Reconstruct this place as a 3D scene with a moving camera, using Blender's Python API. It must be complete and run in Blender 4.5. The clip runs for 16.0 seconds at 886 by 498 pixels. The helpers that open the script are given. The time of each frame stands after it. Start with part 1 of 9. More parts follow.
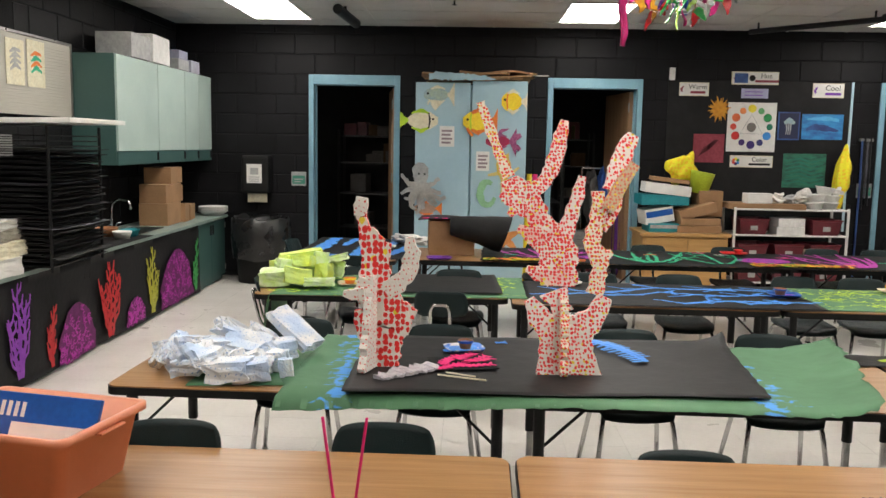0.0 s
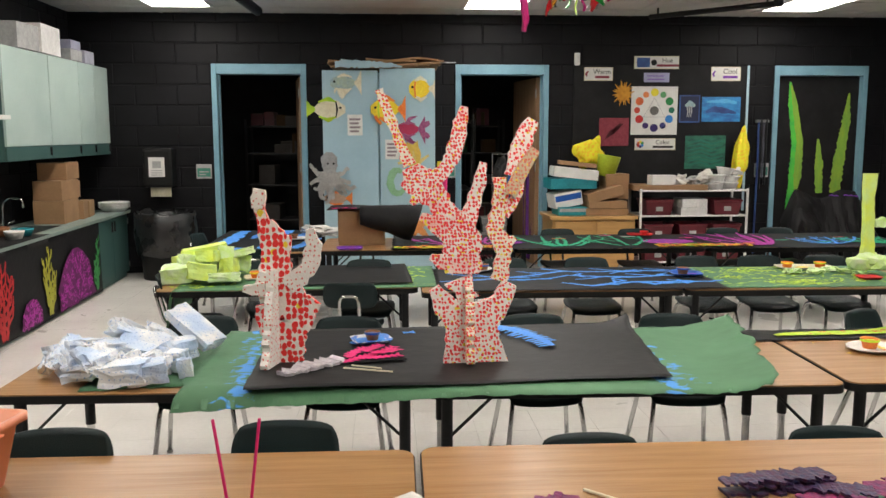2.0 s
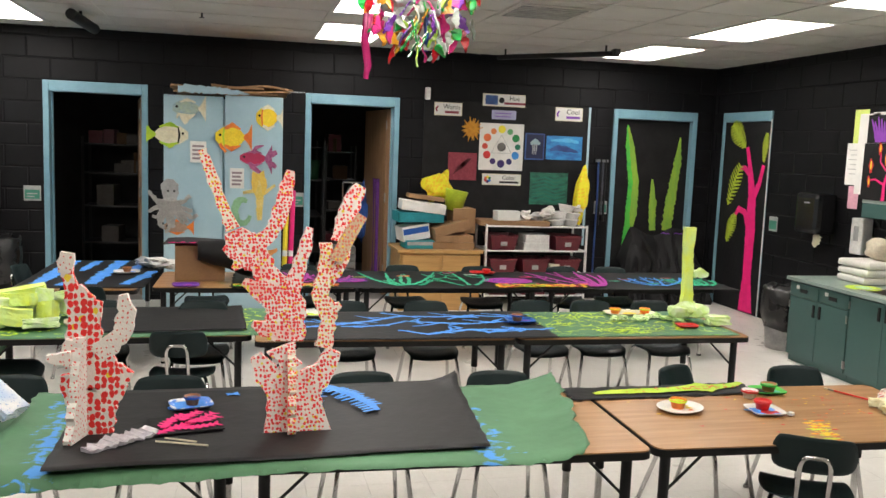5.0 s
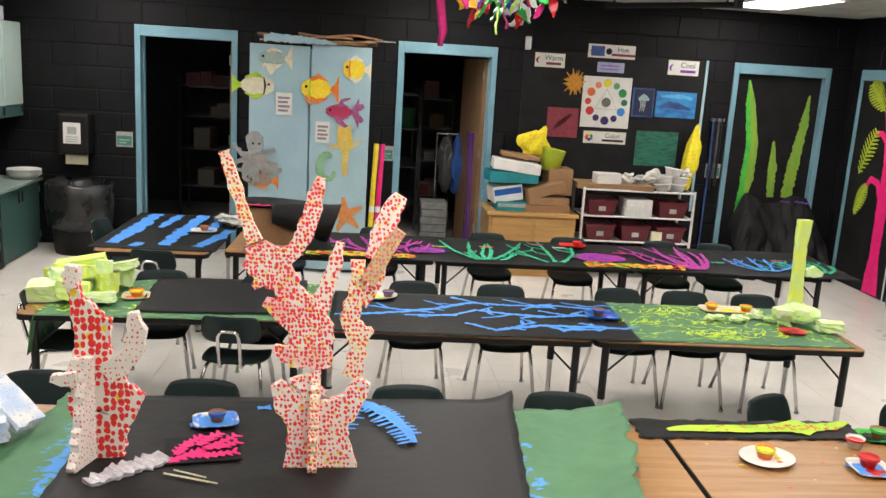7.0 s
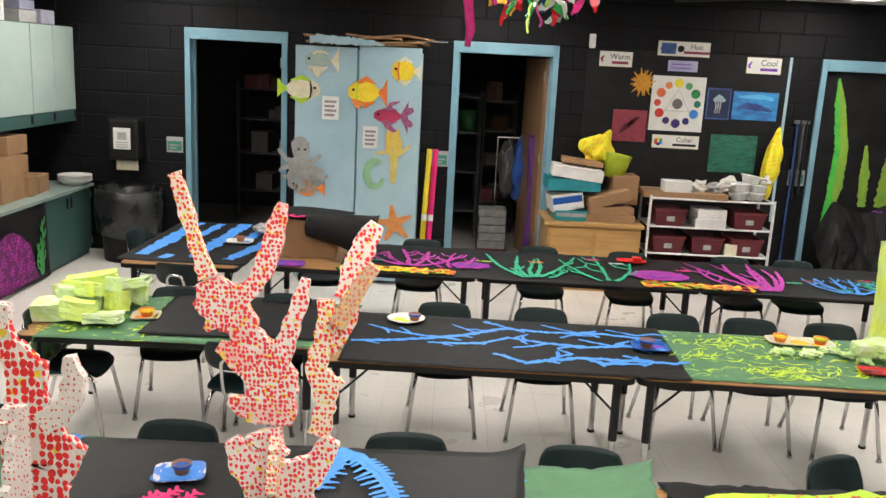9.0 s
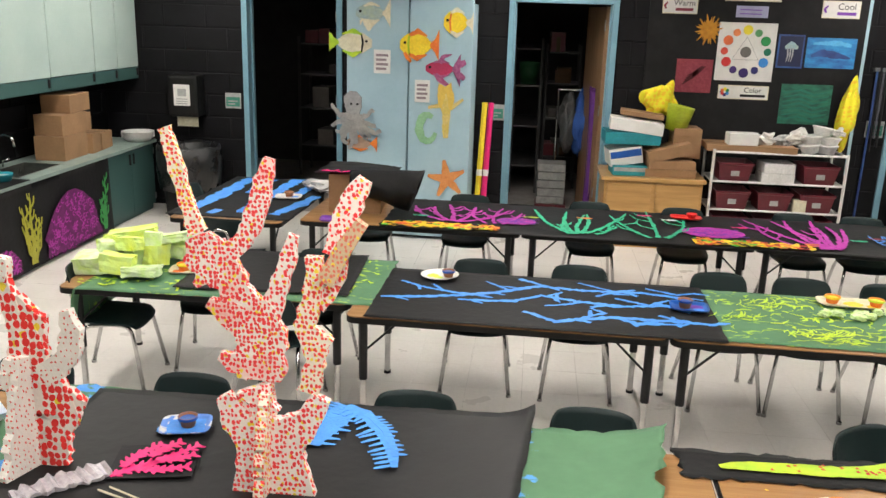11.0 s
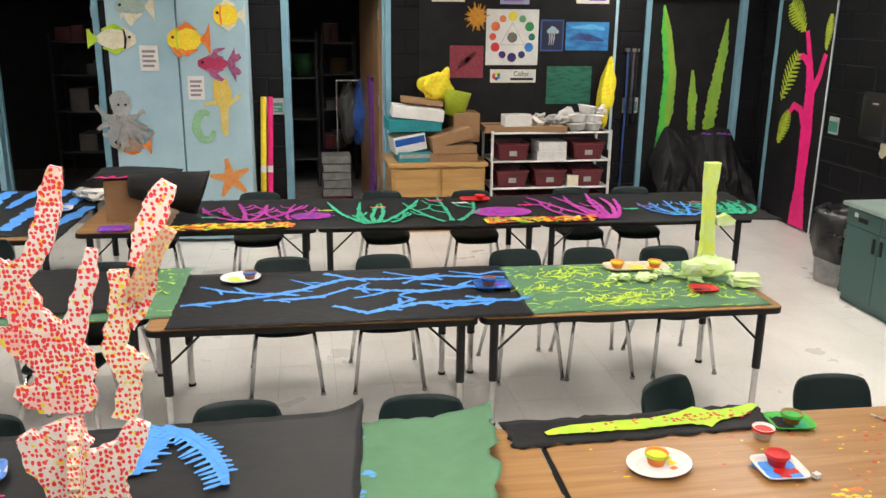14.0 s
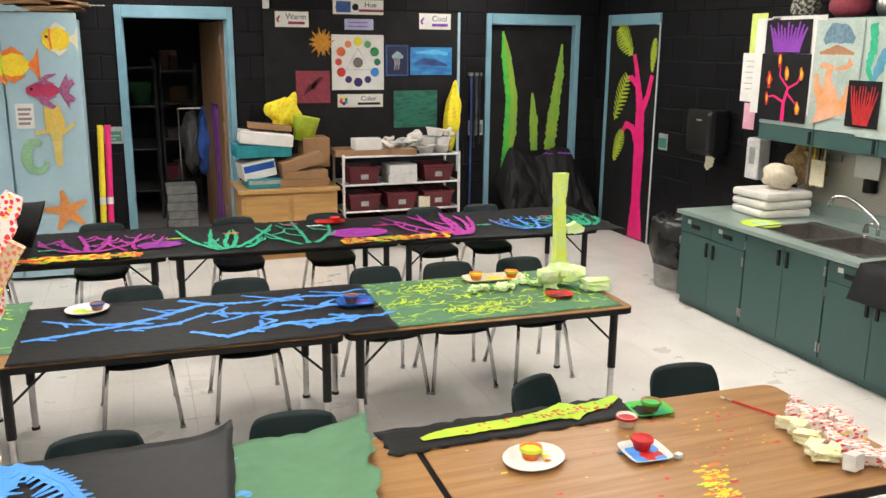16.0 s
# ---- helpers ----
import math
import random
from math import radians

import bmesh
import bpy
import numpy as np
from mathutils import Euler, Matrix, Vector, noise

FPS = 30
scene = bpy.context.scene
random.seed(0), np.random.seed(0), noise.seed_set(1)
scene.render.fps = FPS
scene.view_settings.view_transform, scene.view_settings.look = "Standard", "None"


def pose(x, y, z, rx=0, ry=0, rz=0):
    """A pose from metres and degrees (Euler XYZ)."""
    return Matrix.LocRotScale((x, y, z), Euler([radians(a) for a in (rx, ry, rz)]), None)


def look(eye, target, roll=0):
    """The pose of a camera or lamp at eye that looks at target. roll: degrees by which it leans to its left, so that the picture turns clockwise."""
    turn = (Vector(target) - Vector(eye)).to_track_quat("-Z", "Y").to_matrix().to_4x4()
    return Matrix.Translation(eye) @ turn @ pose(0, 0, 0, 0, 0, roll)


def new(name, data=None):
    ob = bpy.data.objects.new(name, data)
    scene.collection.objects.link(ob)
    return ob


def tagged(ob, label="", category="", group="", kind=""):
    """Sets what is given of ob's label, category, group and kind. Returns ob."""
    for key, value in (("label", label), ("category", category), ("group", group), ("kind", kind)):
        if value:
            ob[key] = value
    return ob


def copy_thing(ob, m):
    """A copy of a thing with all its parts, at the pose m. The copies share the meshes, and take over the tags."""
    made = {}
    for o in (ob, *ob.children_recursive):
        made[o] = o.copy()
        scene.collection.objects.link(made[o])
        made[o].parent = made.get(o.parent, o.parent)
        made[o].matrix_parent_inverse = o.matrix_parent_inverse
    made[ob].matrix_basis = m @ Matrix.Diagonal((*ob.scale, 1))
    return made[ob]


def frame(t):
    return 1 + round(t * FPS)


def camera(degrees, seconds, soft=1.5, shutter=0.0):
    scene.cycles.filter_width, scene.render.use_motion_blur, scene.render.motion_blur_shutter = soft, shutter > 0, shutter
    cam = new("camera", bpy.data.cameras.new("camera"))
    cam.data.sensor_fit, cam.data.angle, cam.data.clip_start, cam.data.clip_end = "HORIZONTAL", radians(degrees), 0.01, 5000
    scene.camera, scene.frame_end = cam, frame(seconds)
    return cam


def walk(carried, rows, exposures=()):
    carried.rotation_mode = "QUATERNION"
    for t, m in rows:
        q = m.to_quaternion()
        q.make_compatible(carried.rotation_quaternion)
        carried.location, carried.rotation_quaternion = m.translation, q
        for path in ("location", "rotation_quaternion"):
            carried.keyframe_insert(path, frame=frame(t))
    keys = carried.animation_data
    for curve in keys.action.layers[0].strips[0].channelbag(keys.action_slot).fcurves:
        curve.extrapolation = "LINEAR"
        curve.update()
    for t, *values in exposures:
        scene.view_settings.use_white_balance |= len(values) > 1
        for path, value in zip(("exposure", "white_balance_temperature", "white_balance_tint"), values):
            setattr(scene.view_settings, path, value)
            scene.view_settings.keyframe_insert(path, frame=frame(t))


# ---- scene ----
cam = camera(55.0, 16.0)
PATH = [
    (0, (0.215, 0.099, 1.472), (0.155, 2.083, 1.228), 1.0),
    (0.5, (0.264, 0.093, 1.47), (0.223, 2.077, 1.217), 0.9),
    (1, (0.288, 0.096, 1.471), (0.305, 2.079, 1.211), 0.5),
    (1.5, (0.287, 0.105, 1.475), (0.374, 2.087, 1.223), 0.1),
    (2, (0.273, 0.141, 1.472), (0.405, 2.118, 1.202), -0.1),
    (2.5, (0.264, 0.148, 1.47), (0.452, 2.119, 1.189), -0.1),
    (3, (0.249, 0.14, 1.477), (0.498, 2.104, 1.196), -0.3),
    (3.5, (0.255, 0.127, 1.487), (0.544, 2.09, 1.233), -0.0),
    (4, (0.264, 0.147, 1.5), (0.61, 2.098, 1.226), 0.7),
    (4.5, (0.329, 0.148, 1.589), (0.763, 2.081, 1.319), 0.8),
    (4.7, (0.365, 0.148, 1.629), (0.83, 2.08, 1.403), 1.9),
    (6.8, (0.636, 0.565, 1.923), (0.929, 2.493, 1.479), 3.0),
    (7, (0.706, 0.594, 1.947), (0.903, 2.541, 1.533), 3.5),
    (7.5, (0.811, 0.693, 1.945), (0.98, 2.636, 1.504), 3.3),
    (8, (0.892, 0.878, 1.972), (1.075, 2.818, 1.521), 3.0),
    (8.5, (0.935, 0.976, 1.977), (1.076, 2.921, 1.534), 2.2),
    (9, (1.04, 1.034, 1.985), (1.034, 2.987, 1.557), 2.9),
    (9.5, (1.14, 1.068, 1.987), (1.031, 3.017, 1.55), 3.6),
    (9.7, (1.181, 1.085, 1.986), (1.034, 3.026, 1.527), 3.5),
    (11.8, (1.303, 1.129, 1.979), (1.117, 3.044, 1.434), 1.4),
    (12, (1.301, 1.13, 1.979), (1.15, 3.048, 1.432), 1.6),
    (12.5, (1.283, 1.142, 1.968), (1.237, 3.066, 1.423), 2.0),
    (13, (1.25, 1.157, 1.976), (1.322, 3.079, 1.425), 1.4),
    (13.5, (1.217, 1.174, 1.971), (1.399, 3.088, 1.423), 0.9),
    (14, (1.189, 1.178, 1.964), (1.504, 3.077, 1.42), 0.7),
    (14.5, (1.156, 1.191, 1.96), (1.575, 3.076, 1.439), 0.3),
    (15, (1.139, 1.197, 1.957), (1.635, 3.066, 1.445), -0.2),
    (15.5, (1.135, 1.201, 1.933), (1.698, 3.053, 1.43), -0.0),
    (16, (1.127, 1.172, 1.886), (1.788, 3.001, 1.418), 0.6),
]
walk(cam, [(t, look(eye, target, roll)) for t, eye, target, roll in PATH], [(0, -0.29), (3.5, -0.30), (4.5, -0.20), (7, -0.04), (16, -0.01)])

# ---- light and exposure ----
world = bpy.data.worlds.new("world")
scene.world = world
world.use_nodes = True
world.node_tree.nodes["Background"].inputs[0].default_value = (0.5, 0.55, 0.6, 1)
world.node_tree.nodes["Background"].inputs[1].default_value = 0.02
LAMP = 16.5

# ---- materials ----
def mat(name, col, rough=0.6, metal=0.0, col2=None, scale=8.0, bump=0.0, bscale=60.0, spec=0.5, stretch=(1, 1, 1), fine=0.25, trans=0.0, lo=0.35, hi=0.7):
    """A painted, printed or raw surface: two colours mixed by a broad noise, a fine grain over it, and a relief."""
    m = bpy.data.materials.new(name)
    m.use_nodes = True
    nt = m.node_tree
    b = nt.nodes["Principled BSDF"]
    geo = nt.nodes.new("ShaderNodeNewGeometry")
    mp = nt.nodes.new("ShaderNodeMapping")
    mp.inputs["Scale"].default_value = stretch
    nt.links.new(geo.outputs["Position"], mp.inputs[0])
    n1 = nt.nodes.new("ShaderNodeTexNoise")
    n1.inputs["Scale"].default_value, n1.inputs["Detail"].default_value = scale, 5
    nt.links.new(mp.outputs[0], n1.inputs["Vector"])
    ramp = nt.nodes.new("ShaderNodeMapRange")
    ramp.inputs[1].default_value, ramp.inputs[2].default_value = lo, hi
    nt.links.new(n1.outputs[0], ramp.inputs[0])
    mix = nt.nodes.new("ShaderNodeMix")
    mix.data_type = "RGBA"
    c2 = col2 or tuple(c * 0.8 for c in col)
    mix.inputs["A"].default_value, mix.inputs["B"].default_value = (*col, 1), (*c2, 1)
    nt.links.new(ramp.outputs[0], mix.inputs["Factor"])
    n2 = nt.nodes.new("ShaderNodeTexNoise")
    n2.inputs["Scale"].default_value, n2.inputs["Detail"].default_value = bscale, 3
    nt.links.new(mp.outputs[0], n2.inputs["Vector"])
    f = nt.nodes.new("ShaderNodeMapRange")
    f.inputs[3].default_value, f.inputs[4].default_value = 1 - fine, 1 + fine
    nt.links.new(n2.outputs[0], f.inputs[0])
    mul = nt.nodes.new("ShaderNodeVectorMath")
    mul.operation = "SCALE"
    nt.links.new(mix.outputs["Result"], mul.inputs[0])
    nt.links.new(f.outputs[0], mul.inputs["Scale"])
    nt.links.new(mul.outputs[0], b.inputs["Base Color"])
    r = nt.nodes.new("ShaderNodeMapRange")
    r.inputs[3].default_value, r.inputs[4].default_value = max(0.02, rough - 0.08), min(1, rough + 0.08)
    nt.links.new(n1.outputs[0], r.inputs[0])
    nt.links.new(r.outputs[0], b.inputs["Roughness"])
    b.inputs["Metallic"].default_value, b.inputs["Specular IOR Level"].default_value = metal, spec
    b.inputs["Transmission Weight"].default_value = trans
    if bump:
        bp = nt.nodes.new("ShaderNodeBump")
        bp.inputs["Strength"].default_value, bp.inputs["Distance"].default_value = bump, 0.004
        nt.links.new(n2.outputs[0], bp.inputs["Height"])
        nt.links.new(bp.outputs[0], b.inputs["Normal"])
    return m


def dotted(name, base, dot, scale, size, yellow=0.0, rough=0.8, wash=None, loose=0.62):
    """Foam board with hand-daubed paint dots: cells of a Voronoi pattern, each with a dot of its own size."""
    m = mat(name, base, rough, 0, tuple(c * 0.92 for c in base), 14, 0.5, 120, fine=0.06)
    nt = m.node_tree
    b = nt.nodes["Principled BSDF"]
    col = b.inputs["Base Color"].links[0].from_socket
    geo = nt.nodes.new("ShaderNodeNewGeometry")
    wob = nt.nodes.new("ShaderNodeTexNoise")
    wob.inputs["Scale"].default_value = 40
    nt.links.new(geo.outputs["Position"], wob.inputs["Vector"])
    add = nt.nodes.new("ShaderNodeMix")
    add.data_type = "VECTOR"
    add.inputs["Factor"].default_value = 0.012
    nt.links.new(geo.outputs["Position"], add.inputs["A"])
    nt.links.new(wob.outputs["Color"], add.inputs["B"])

    parts3 = nt.nodes.new("ShaderNodeSeparateXYZ")
    plane = nt.nodes.new("ShaderNodeCombineXYZ")
    nt.links.new(add.outputs["Result"], parts3.inputs[0])
    for axis, (k, f) in enumerate(((0, 0.8), (2, 0.7))):
        sl = nt.nodes.new("ShaderNodeMath")
        sl.operation = "MULTIPLY_ADD"
        sl.inputs[1].default_value = f
        nt.links.new(parts3.outputs[1], sl.inputs[0])
        nt.links.new(parts3.outputs[k], sl.inputs[2])
        if axis:
            sq = nt.nodes.new("ShaderNodeMath")
            sq.operation = "MULTIPLY"
            sq.inputs[1].default_value = 0.8
            nt.links.new(sl.outputs[0], sq.inputs[0])
            sl = sq
        nt.links.new(sl.outputs[0], plane.inputs[axis])

    def layer(under, sc, sz, paint, gate):
        v = nt.nodes.new("ShaderNodeTexVoronoi")
        v.inputs["Scale"].default_value, v.inputs["Randomness"].default_value = sc, loose
        v.voronoi_dimensions = "2D"
        nt.links.new(plane.outputs[0], v.inputs["Vector"])
        lim = nt.nodes.new("ShaderNodeSeparateColor")
        nt.links.new(v.outputs["Color"], lim.inputs[0])
        size_n = nt.nodes.new("ShaderNodeMapRange")
        size_n.inputs[3].default_value, size_n.inputs[4].default_value = sz * 0.7, sz * 1.15
        nt.links.new(lim.outputs[0], size_n.inputs[0])
        less = nt.nodes.new("ShaderNodeMath")
        less.operation = "LESS_THAN"
        nt.links.new(v.outputs["Distance"], less.inputs[0])
        nt.links.new(size_n.outputs[0], less.inputs[1])
        on = nt.nodes.new("ShaderNodeMath")
        on.operation = "LESS_THAN"
        on.inputs[1].default_value = gate
        nt.links.new(lim.outputs[1], on.inputs[0])
        both = nt.nodes.new("ShaderNodeMath")
        both.operation = "MULTIPLY"
        nt.links.new(less.outputs[0], both.inputs[0])
        nt.links.new(on.outputs[0], both.inputs[1])
        mx = nt.nodes.new("ShaderNodeMix")
        mx.data_type = "RGBA"
        nt.links.new(both.outputs[0], mx.inputs["Factor"])
        nt.links.new(under, mx.inputs["A"])
        mx.inputs["B"].default_value = (*paint, 1)
        return mx.outputs["Result"]

    if wash:
        w = nt.nodes.new("ShaderNodeTexNoise")
        w.inputs["Scale"].default_value = 7
        nt.links.new(geo.outputs["Position"], w.inputs["Vector"])
        wr = nt.nodes.new("ShaderNodeMapRange")
        wr.inputs[1].default_value, wr.inputs[2].default_value, wr.inputs[4].default_value = 0.45, 0.65, 0.8
        nt.links.new(w.outputs[0], wr.inputs[0])
        wx = nt.nodes.new("ShaderNodeMix")
        wx.data_type = "RGBA"
        nt.links.new(wr.outputs[0], wx.inputs["Factor"])
        nt.links.new(col, wx.inputs["A"])
        wx.inputs["B"].default_value = (*wash, 1)
        col = wx.outputs["Result"]
    if yellow:
        col = layer(col, scale * 0.95, size * 1.0, (0.85, 0.66, 0.05), yellow)
    col = layer(col, scale, size, dot, 0.93)
    nt.links.new(col, b.inputs["Base Color"])
    return m


def wood(name, c1, c2, along=0):
    s = [14, 14, 14]
    s[along] = 0.9
    return mat(name, c1, 0.32, 0, c2, 2.2, 0.12, 9, stretch=tuple(s), fine=0.16, spec=0.28)


def glow(name, col, strength):
    m = bpy.data.materials.new(name)
    m.use_nodes = True
    b = m.node_tree.nodes["Principled BSDF"]
    b.inputs["Base Color"].default_value = (0.8, 0.8, 0.8, 1)
    b.inputs["Emission Color"].default_value = (*col, 1)
    b.inputs["Emission Strength"].default_value = strength
    return m


M_WALL = mat("black_block_paint", (0.005, 0.005, 0.006), 0.55, 0, (0.0085, 0.0085, 0.0102), 3, 0.5, 90, spec=0.16)
M_MORTAR = mat("black_mortar", (0.009, 0.009, 0.010), 0.75, 0, None, 5, 0.4, 120, spec=0.15)
M_FLOOR = mat("vinyl_floor", (0.74, 0.71, 0.67), 0.30, 0, (0.66, 0.63, 0.59), 2.5, 0.03, 45, fine=0.08, spec=0.5)
M_GAP = mat("floor_joint", (0.25, 0.23, 0.21), 0.7)
M_CEIL = mat("ceiling_tile", (0.62, 0.61, 0.58), 0.9, 0, (0.56, 0.55, 0.52), 3, 0.7, 160, fine=0.12)
M_GRID = mat("ceiling_grid", (0.6, 0.59, 0.56), 0.5)
M_GLOW = glow("lamp_diffuser", (1.0, 0.94, 0.87), LAMP)
M_WHITE = mat("white_paint", (0.75, 0.74, 0.72), 0.45)
M_FRAME = mat("light_blue_frame_paint", (0.20, 0.37, 0.45), 0.38, 0, (0.16, 0.31, 0.39), 4, 0.1, 40, fine=0.08)
M_WOOD = wood("table_oak_laminate", (0.385, 0.213, 0.090), (0.29, 0.145, 0.052))
M_WOODY = wood("table_oak_laminate_turned", (0.385, 0.213, 0.090), (0.29, 0.145, 0.052), 1)
M_EDGE = mat("black_edge_band", (0.010, 0.010, 0.010), 0.5, spec=0.22)
M_BLACKMETAL = mat("black_leg_paint", (0.011, 0.011, 0.012), 0.42, spec=0.3)
M_CHROME = mat("chrome", (0.62, 0.61, 0.60), 0.16, 1.0, (0.5, 0.5, 0.5), 20, 0, 60, fine=0.05)
M_SHELL = mat("dark_green_chair_plastic", (0.005, 0.015, 0.016), 0.42, 0, (0.007, 0.019, 0.020), 6, 0.35, 300, fine=0.1, spec=0.28)
M_CAB = mat("green_cabinet_laminate", (0.0440, 0.1000, 0.0920), 0.42, 0, (0.045, 0.105, 0.098), 3, 0.05, 50, fine=0.06)
M_CABPALE = mat("pale_cabinet_door", (0.42, 0.52, 0.48), 0.4, 0, (0.38, 0.48, 0.45), 3, 0.05, 50, fine=0.05)
M_TOP = mat("grey_green_worktop", (0.26, 0.33, 0.30), 0.35, 0, (0.22, 0.29, 0.26), 6, 0.04, 200, fine=0.15)
M_STEEL = mat("sink_steel", (0.42, 0.41, 0.39), 0.3, 1.0, (0.33, 0.32, 0.31), 12)
M_DARK = mat("dark_gap", (0.006, 0.006, 0.006), 0.8)
M_BLACKPAPER = mat("black_paper", (0.008, 0.008, 0.009), 0.6, 0, (0.015, 0.015, 0.016), 5, 0.5, 26, fine=0.15, spec=0.2)
M_GREENPAPER = mat("green_paper", (0.086, 0.215, 0.108), 0.7, 0, (0.070, 0.18, 0.088), 4, 0.4, 22, fine=0.1)
M_CARD = mat("cardboard", (0.33, 0.19, 0.095), 0.85, 0, (0.27, 0.155, 0.078), 6, 0.3, 70, fine=0.12)
M_PAPER = mat("white_paper", (0.74, 0.73, 0.70), 0.8, 0, (0.66, 0.65, 0.62), 9, 0.2, 40, fine=0.05)
M_RED = mat("red_paint", (0.62, 0.02, 0.02), 0.5)
M_BLUE = mat("blue_paint", (0.07, 0.31, 0.84), 0.6, 0, (0.055, 0.26, 0.74), 18, 0.3, 80, fine=0.2)
M_PINK = mat("pink_paint", (0.80, 0.015, 0.20), 0.55, 0, (0.70, 0.01, 0.16), 14, 0.2, 60, fine=0.1)
M_MAGENTA = mat("magenta_paint", (0.50, 0.035, 0.40), 0.6, 0, (0.38, 0.02, 0.30), 18, 0.2, 60, fine=0.25)
M_LIME = mat("lime_paint", (0.50, 0.66, 0.03), 0.6, 0, (0.32, 0.58, 0.03), 9, 0.2, 60, fine=0.15)
M_KELP = mat("green_paint", (0.04, 0.42, 0.07), 0.6, 0, (0.10, 0.55, 0.05), 9, 0.2, 60, fine=0.15)
M_TEAL = mat("sea_green_paint", (0.03, 0.45, 0.25), 0.6, 0, (0.02, 0.36, 0.19), 20, 0.2, 60, fine=0.25)
M_YELLOW = mat("yellow_paint", (0.85, 0.66, 0.03), 0.6, 0, (0.80, 0.55, 0.02), 12)
M_ORANGE = mat("orange_paint", (0.80, 0.24, 0.03), 0.6, 0, (0.72, 0.16, 0.03), 12)
M_OLIVE = mat("yellow_green_paint", (0.42, 0.50, 0.04), 0.6, 0, (0.30, 0.42, 0.03), 22, fine=0.3)
M_PURPLE = mat("purple_paint", (0.20, 0.05, 0.42), 0.6, 0, (0.14, 0.03, 0.32), 14)
M_LTBLUE = mat("light_blue_paper", (0.38, 0.54, 0.61), 0.7, 0, (0.33, 0.49, 0.57), 3, 0.15, 30, fine=0.04)


# ---- builders ----
def part(name, bm, material, parent=None, label="", smooth=False):
    me = bpy.data.meshes.new(name)
    bmesh.ops.recalc_face_normals(bm, faces=bm.faces)
    bm.to_mesh(me)
    bm.free()
    me.materials.append(material)
    if smooth:
        me.polygons.foreach_set("use_smooth", [True] * len(me.polygons))
    ob = new(name, me)
    if parent is not None:
        ob.parent = parent
    if label:
        ob["label"] = label
    return ob


def thing(name, m, label, category, group=""):
    ob = new(name)
    ob.empty_display_size = 0.05
    ob.matrix_world = m if isinstance(m, Matrix) else Matrix.Translation(m)
    return tagged(ob, label, category, group)


def setting(ob, label, category="structure"):
    return tagged(ob, label, category, kind="structure")


def B():
    return bmesh.new()


def box(bm, x0, x1, y0, y1, z0, z1, bev=0.0, m=None):
    mm = Matrix.Translation(((x0 + x1) / 2, (y0 + y1) / 2, (z0 + z1) / 2)) @ Matrix.Diagonal((x1 - x0, y1 - y0, z1 - z0, 1))
    made = bmesh.ops.create_cube(bm, size=1, matrix=(m @ mm) if m else mm)["verts"]
    if bev:
        edges = list({e for v in made for e in v.link_edges})
        bmesh.ops.bevel(bm, geom=edges, offset=bev, segments=2, profile=0.6, affect="EDGES")
    return bm


def cyl(bm, p, r, h, seg=20, r2=None, m=None):
    mm = Matrix.Translation((p[0], p[1], p[2] + h / 2))
    bmesh.ops.create_cone(bm, cap_ends=True, segments=seg, radius1=r, radius2=r if r2 is None else r2, depth=h, matrix=(m @ mm) if m else mm)
    return bm


def tube(bm, pts, r, seg=8):
    pts = [Vector(p) for p in pts]
    rings = []
    up = Vector((0.3, 0.5, 0.81))
    for i, p in enumerate(pts):
        d = (pts[min(i + 1, len(pts) - 1)] - pts[max(i - 1, 0)]).normalized()
        a = d.cross(up)
        a = (a if a.length > 0.05 else d.cross(Vector((1, 0, 0)))).normalized()
        b = d.cross(a).normalized()
        rings.append([bm.verts.new(p + r * (math.cos(t) * a + math.sin(t) * b)) for t in [2 * math.pi * k / seg for k in range(seg)]])
    for r0, r1 in zip(rings, rings[1:]):
        for k in range(seg):
            bm.faces.new((r0[k], r0[(k + 1) % seg], r1[(k + 1) % seg], r1[k]))
    bm.faces.new(rings[0])
    bm.faces.new(rings[-1])
    return bm


def bend(pts, n=4, cut=0.3):
    """A path with its corners rounded."""
    pts = [Vector(p) for p in pts]
    out = [pts[0]]
    for a, b, c in zip(pts, pts[1:], pts[2:]):
        p, q = b.lerp(a, cut), b.lerp(c, cut)
        out += [p.lerp(b, t).lerp(b.lerp(q, t), t) for t in [k / n for k in range(n + 1)]]
    return out + [pts[-1]]


def prism(bm, pts, thick, m):
    lo = [bm.verts.new(m @ Vector((x, y, 0))) for x, y in pts]
    hi = [bm.verts.new(m @ Vector((x, y, thick))) for x, y in pts]
    n = len(pts)
    bm.faces.new(lo)
    bm.faces.new(hi)
    for k in range(n):
        bm.faces.new((lo[k], lo[(k + 1) % n], hi[(k + 1) % n], hi[k]))
    return bm


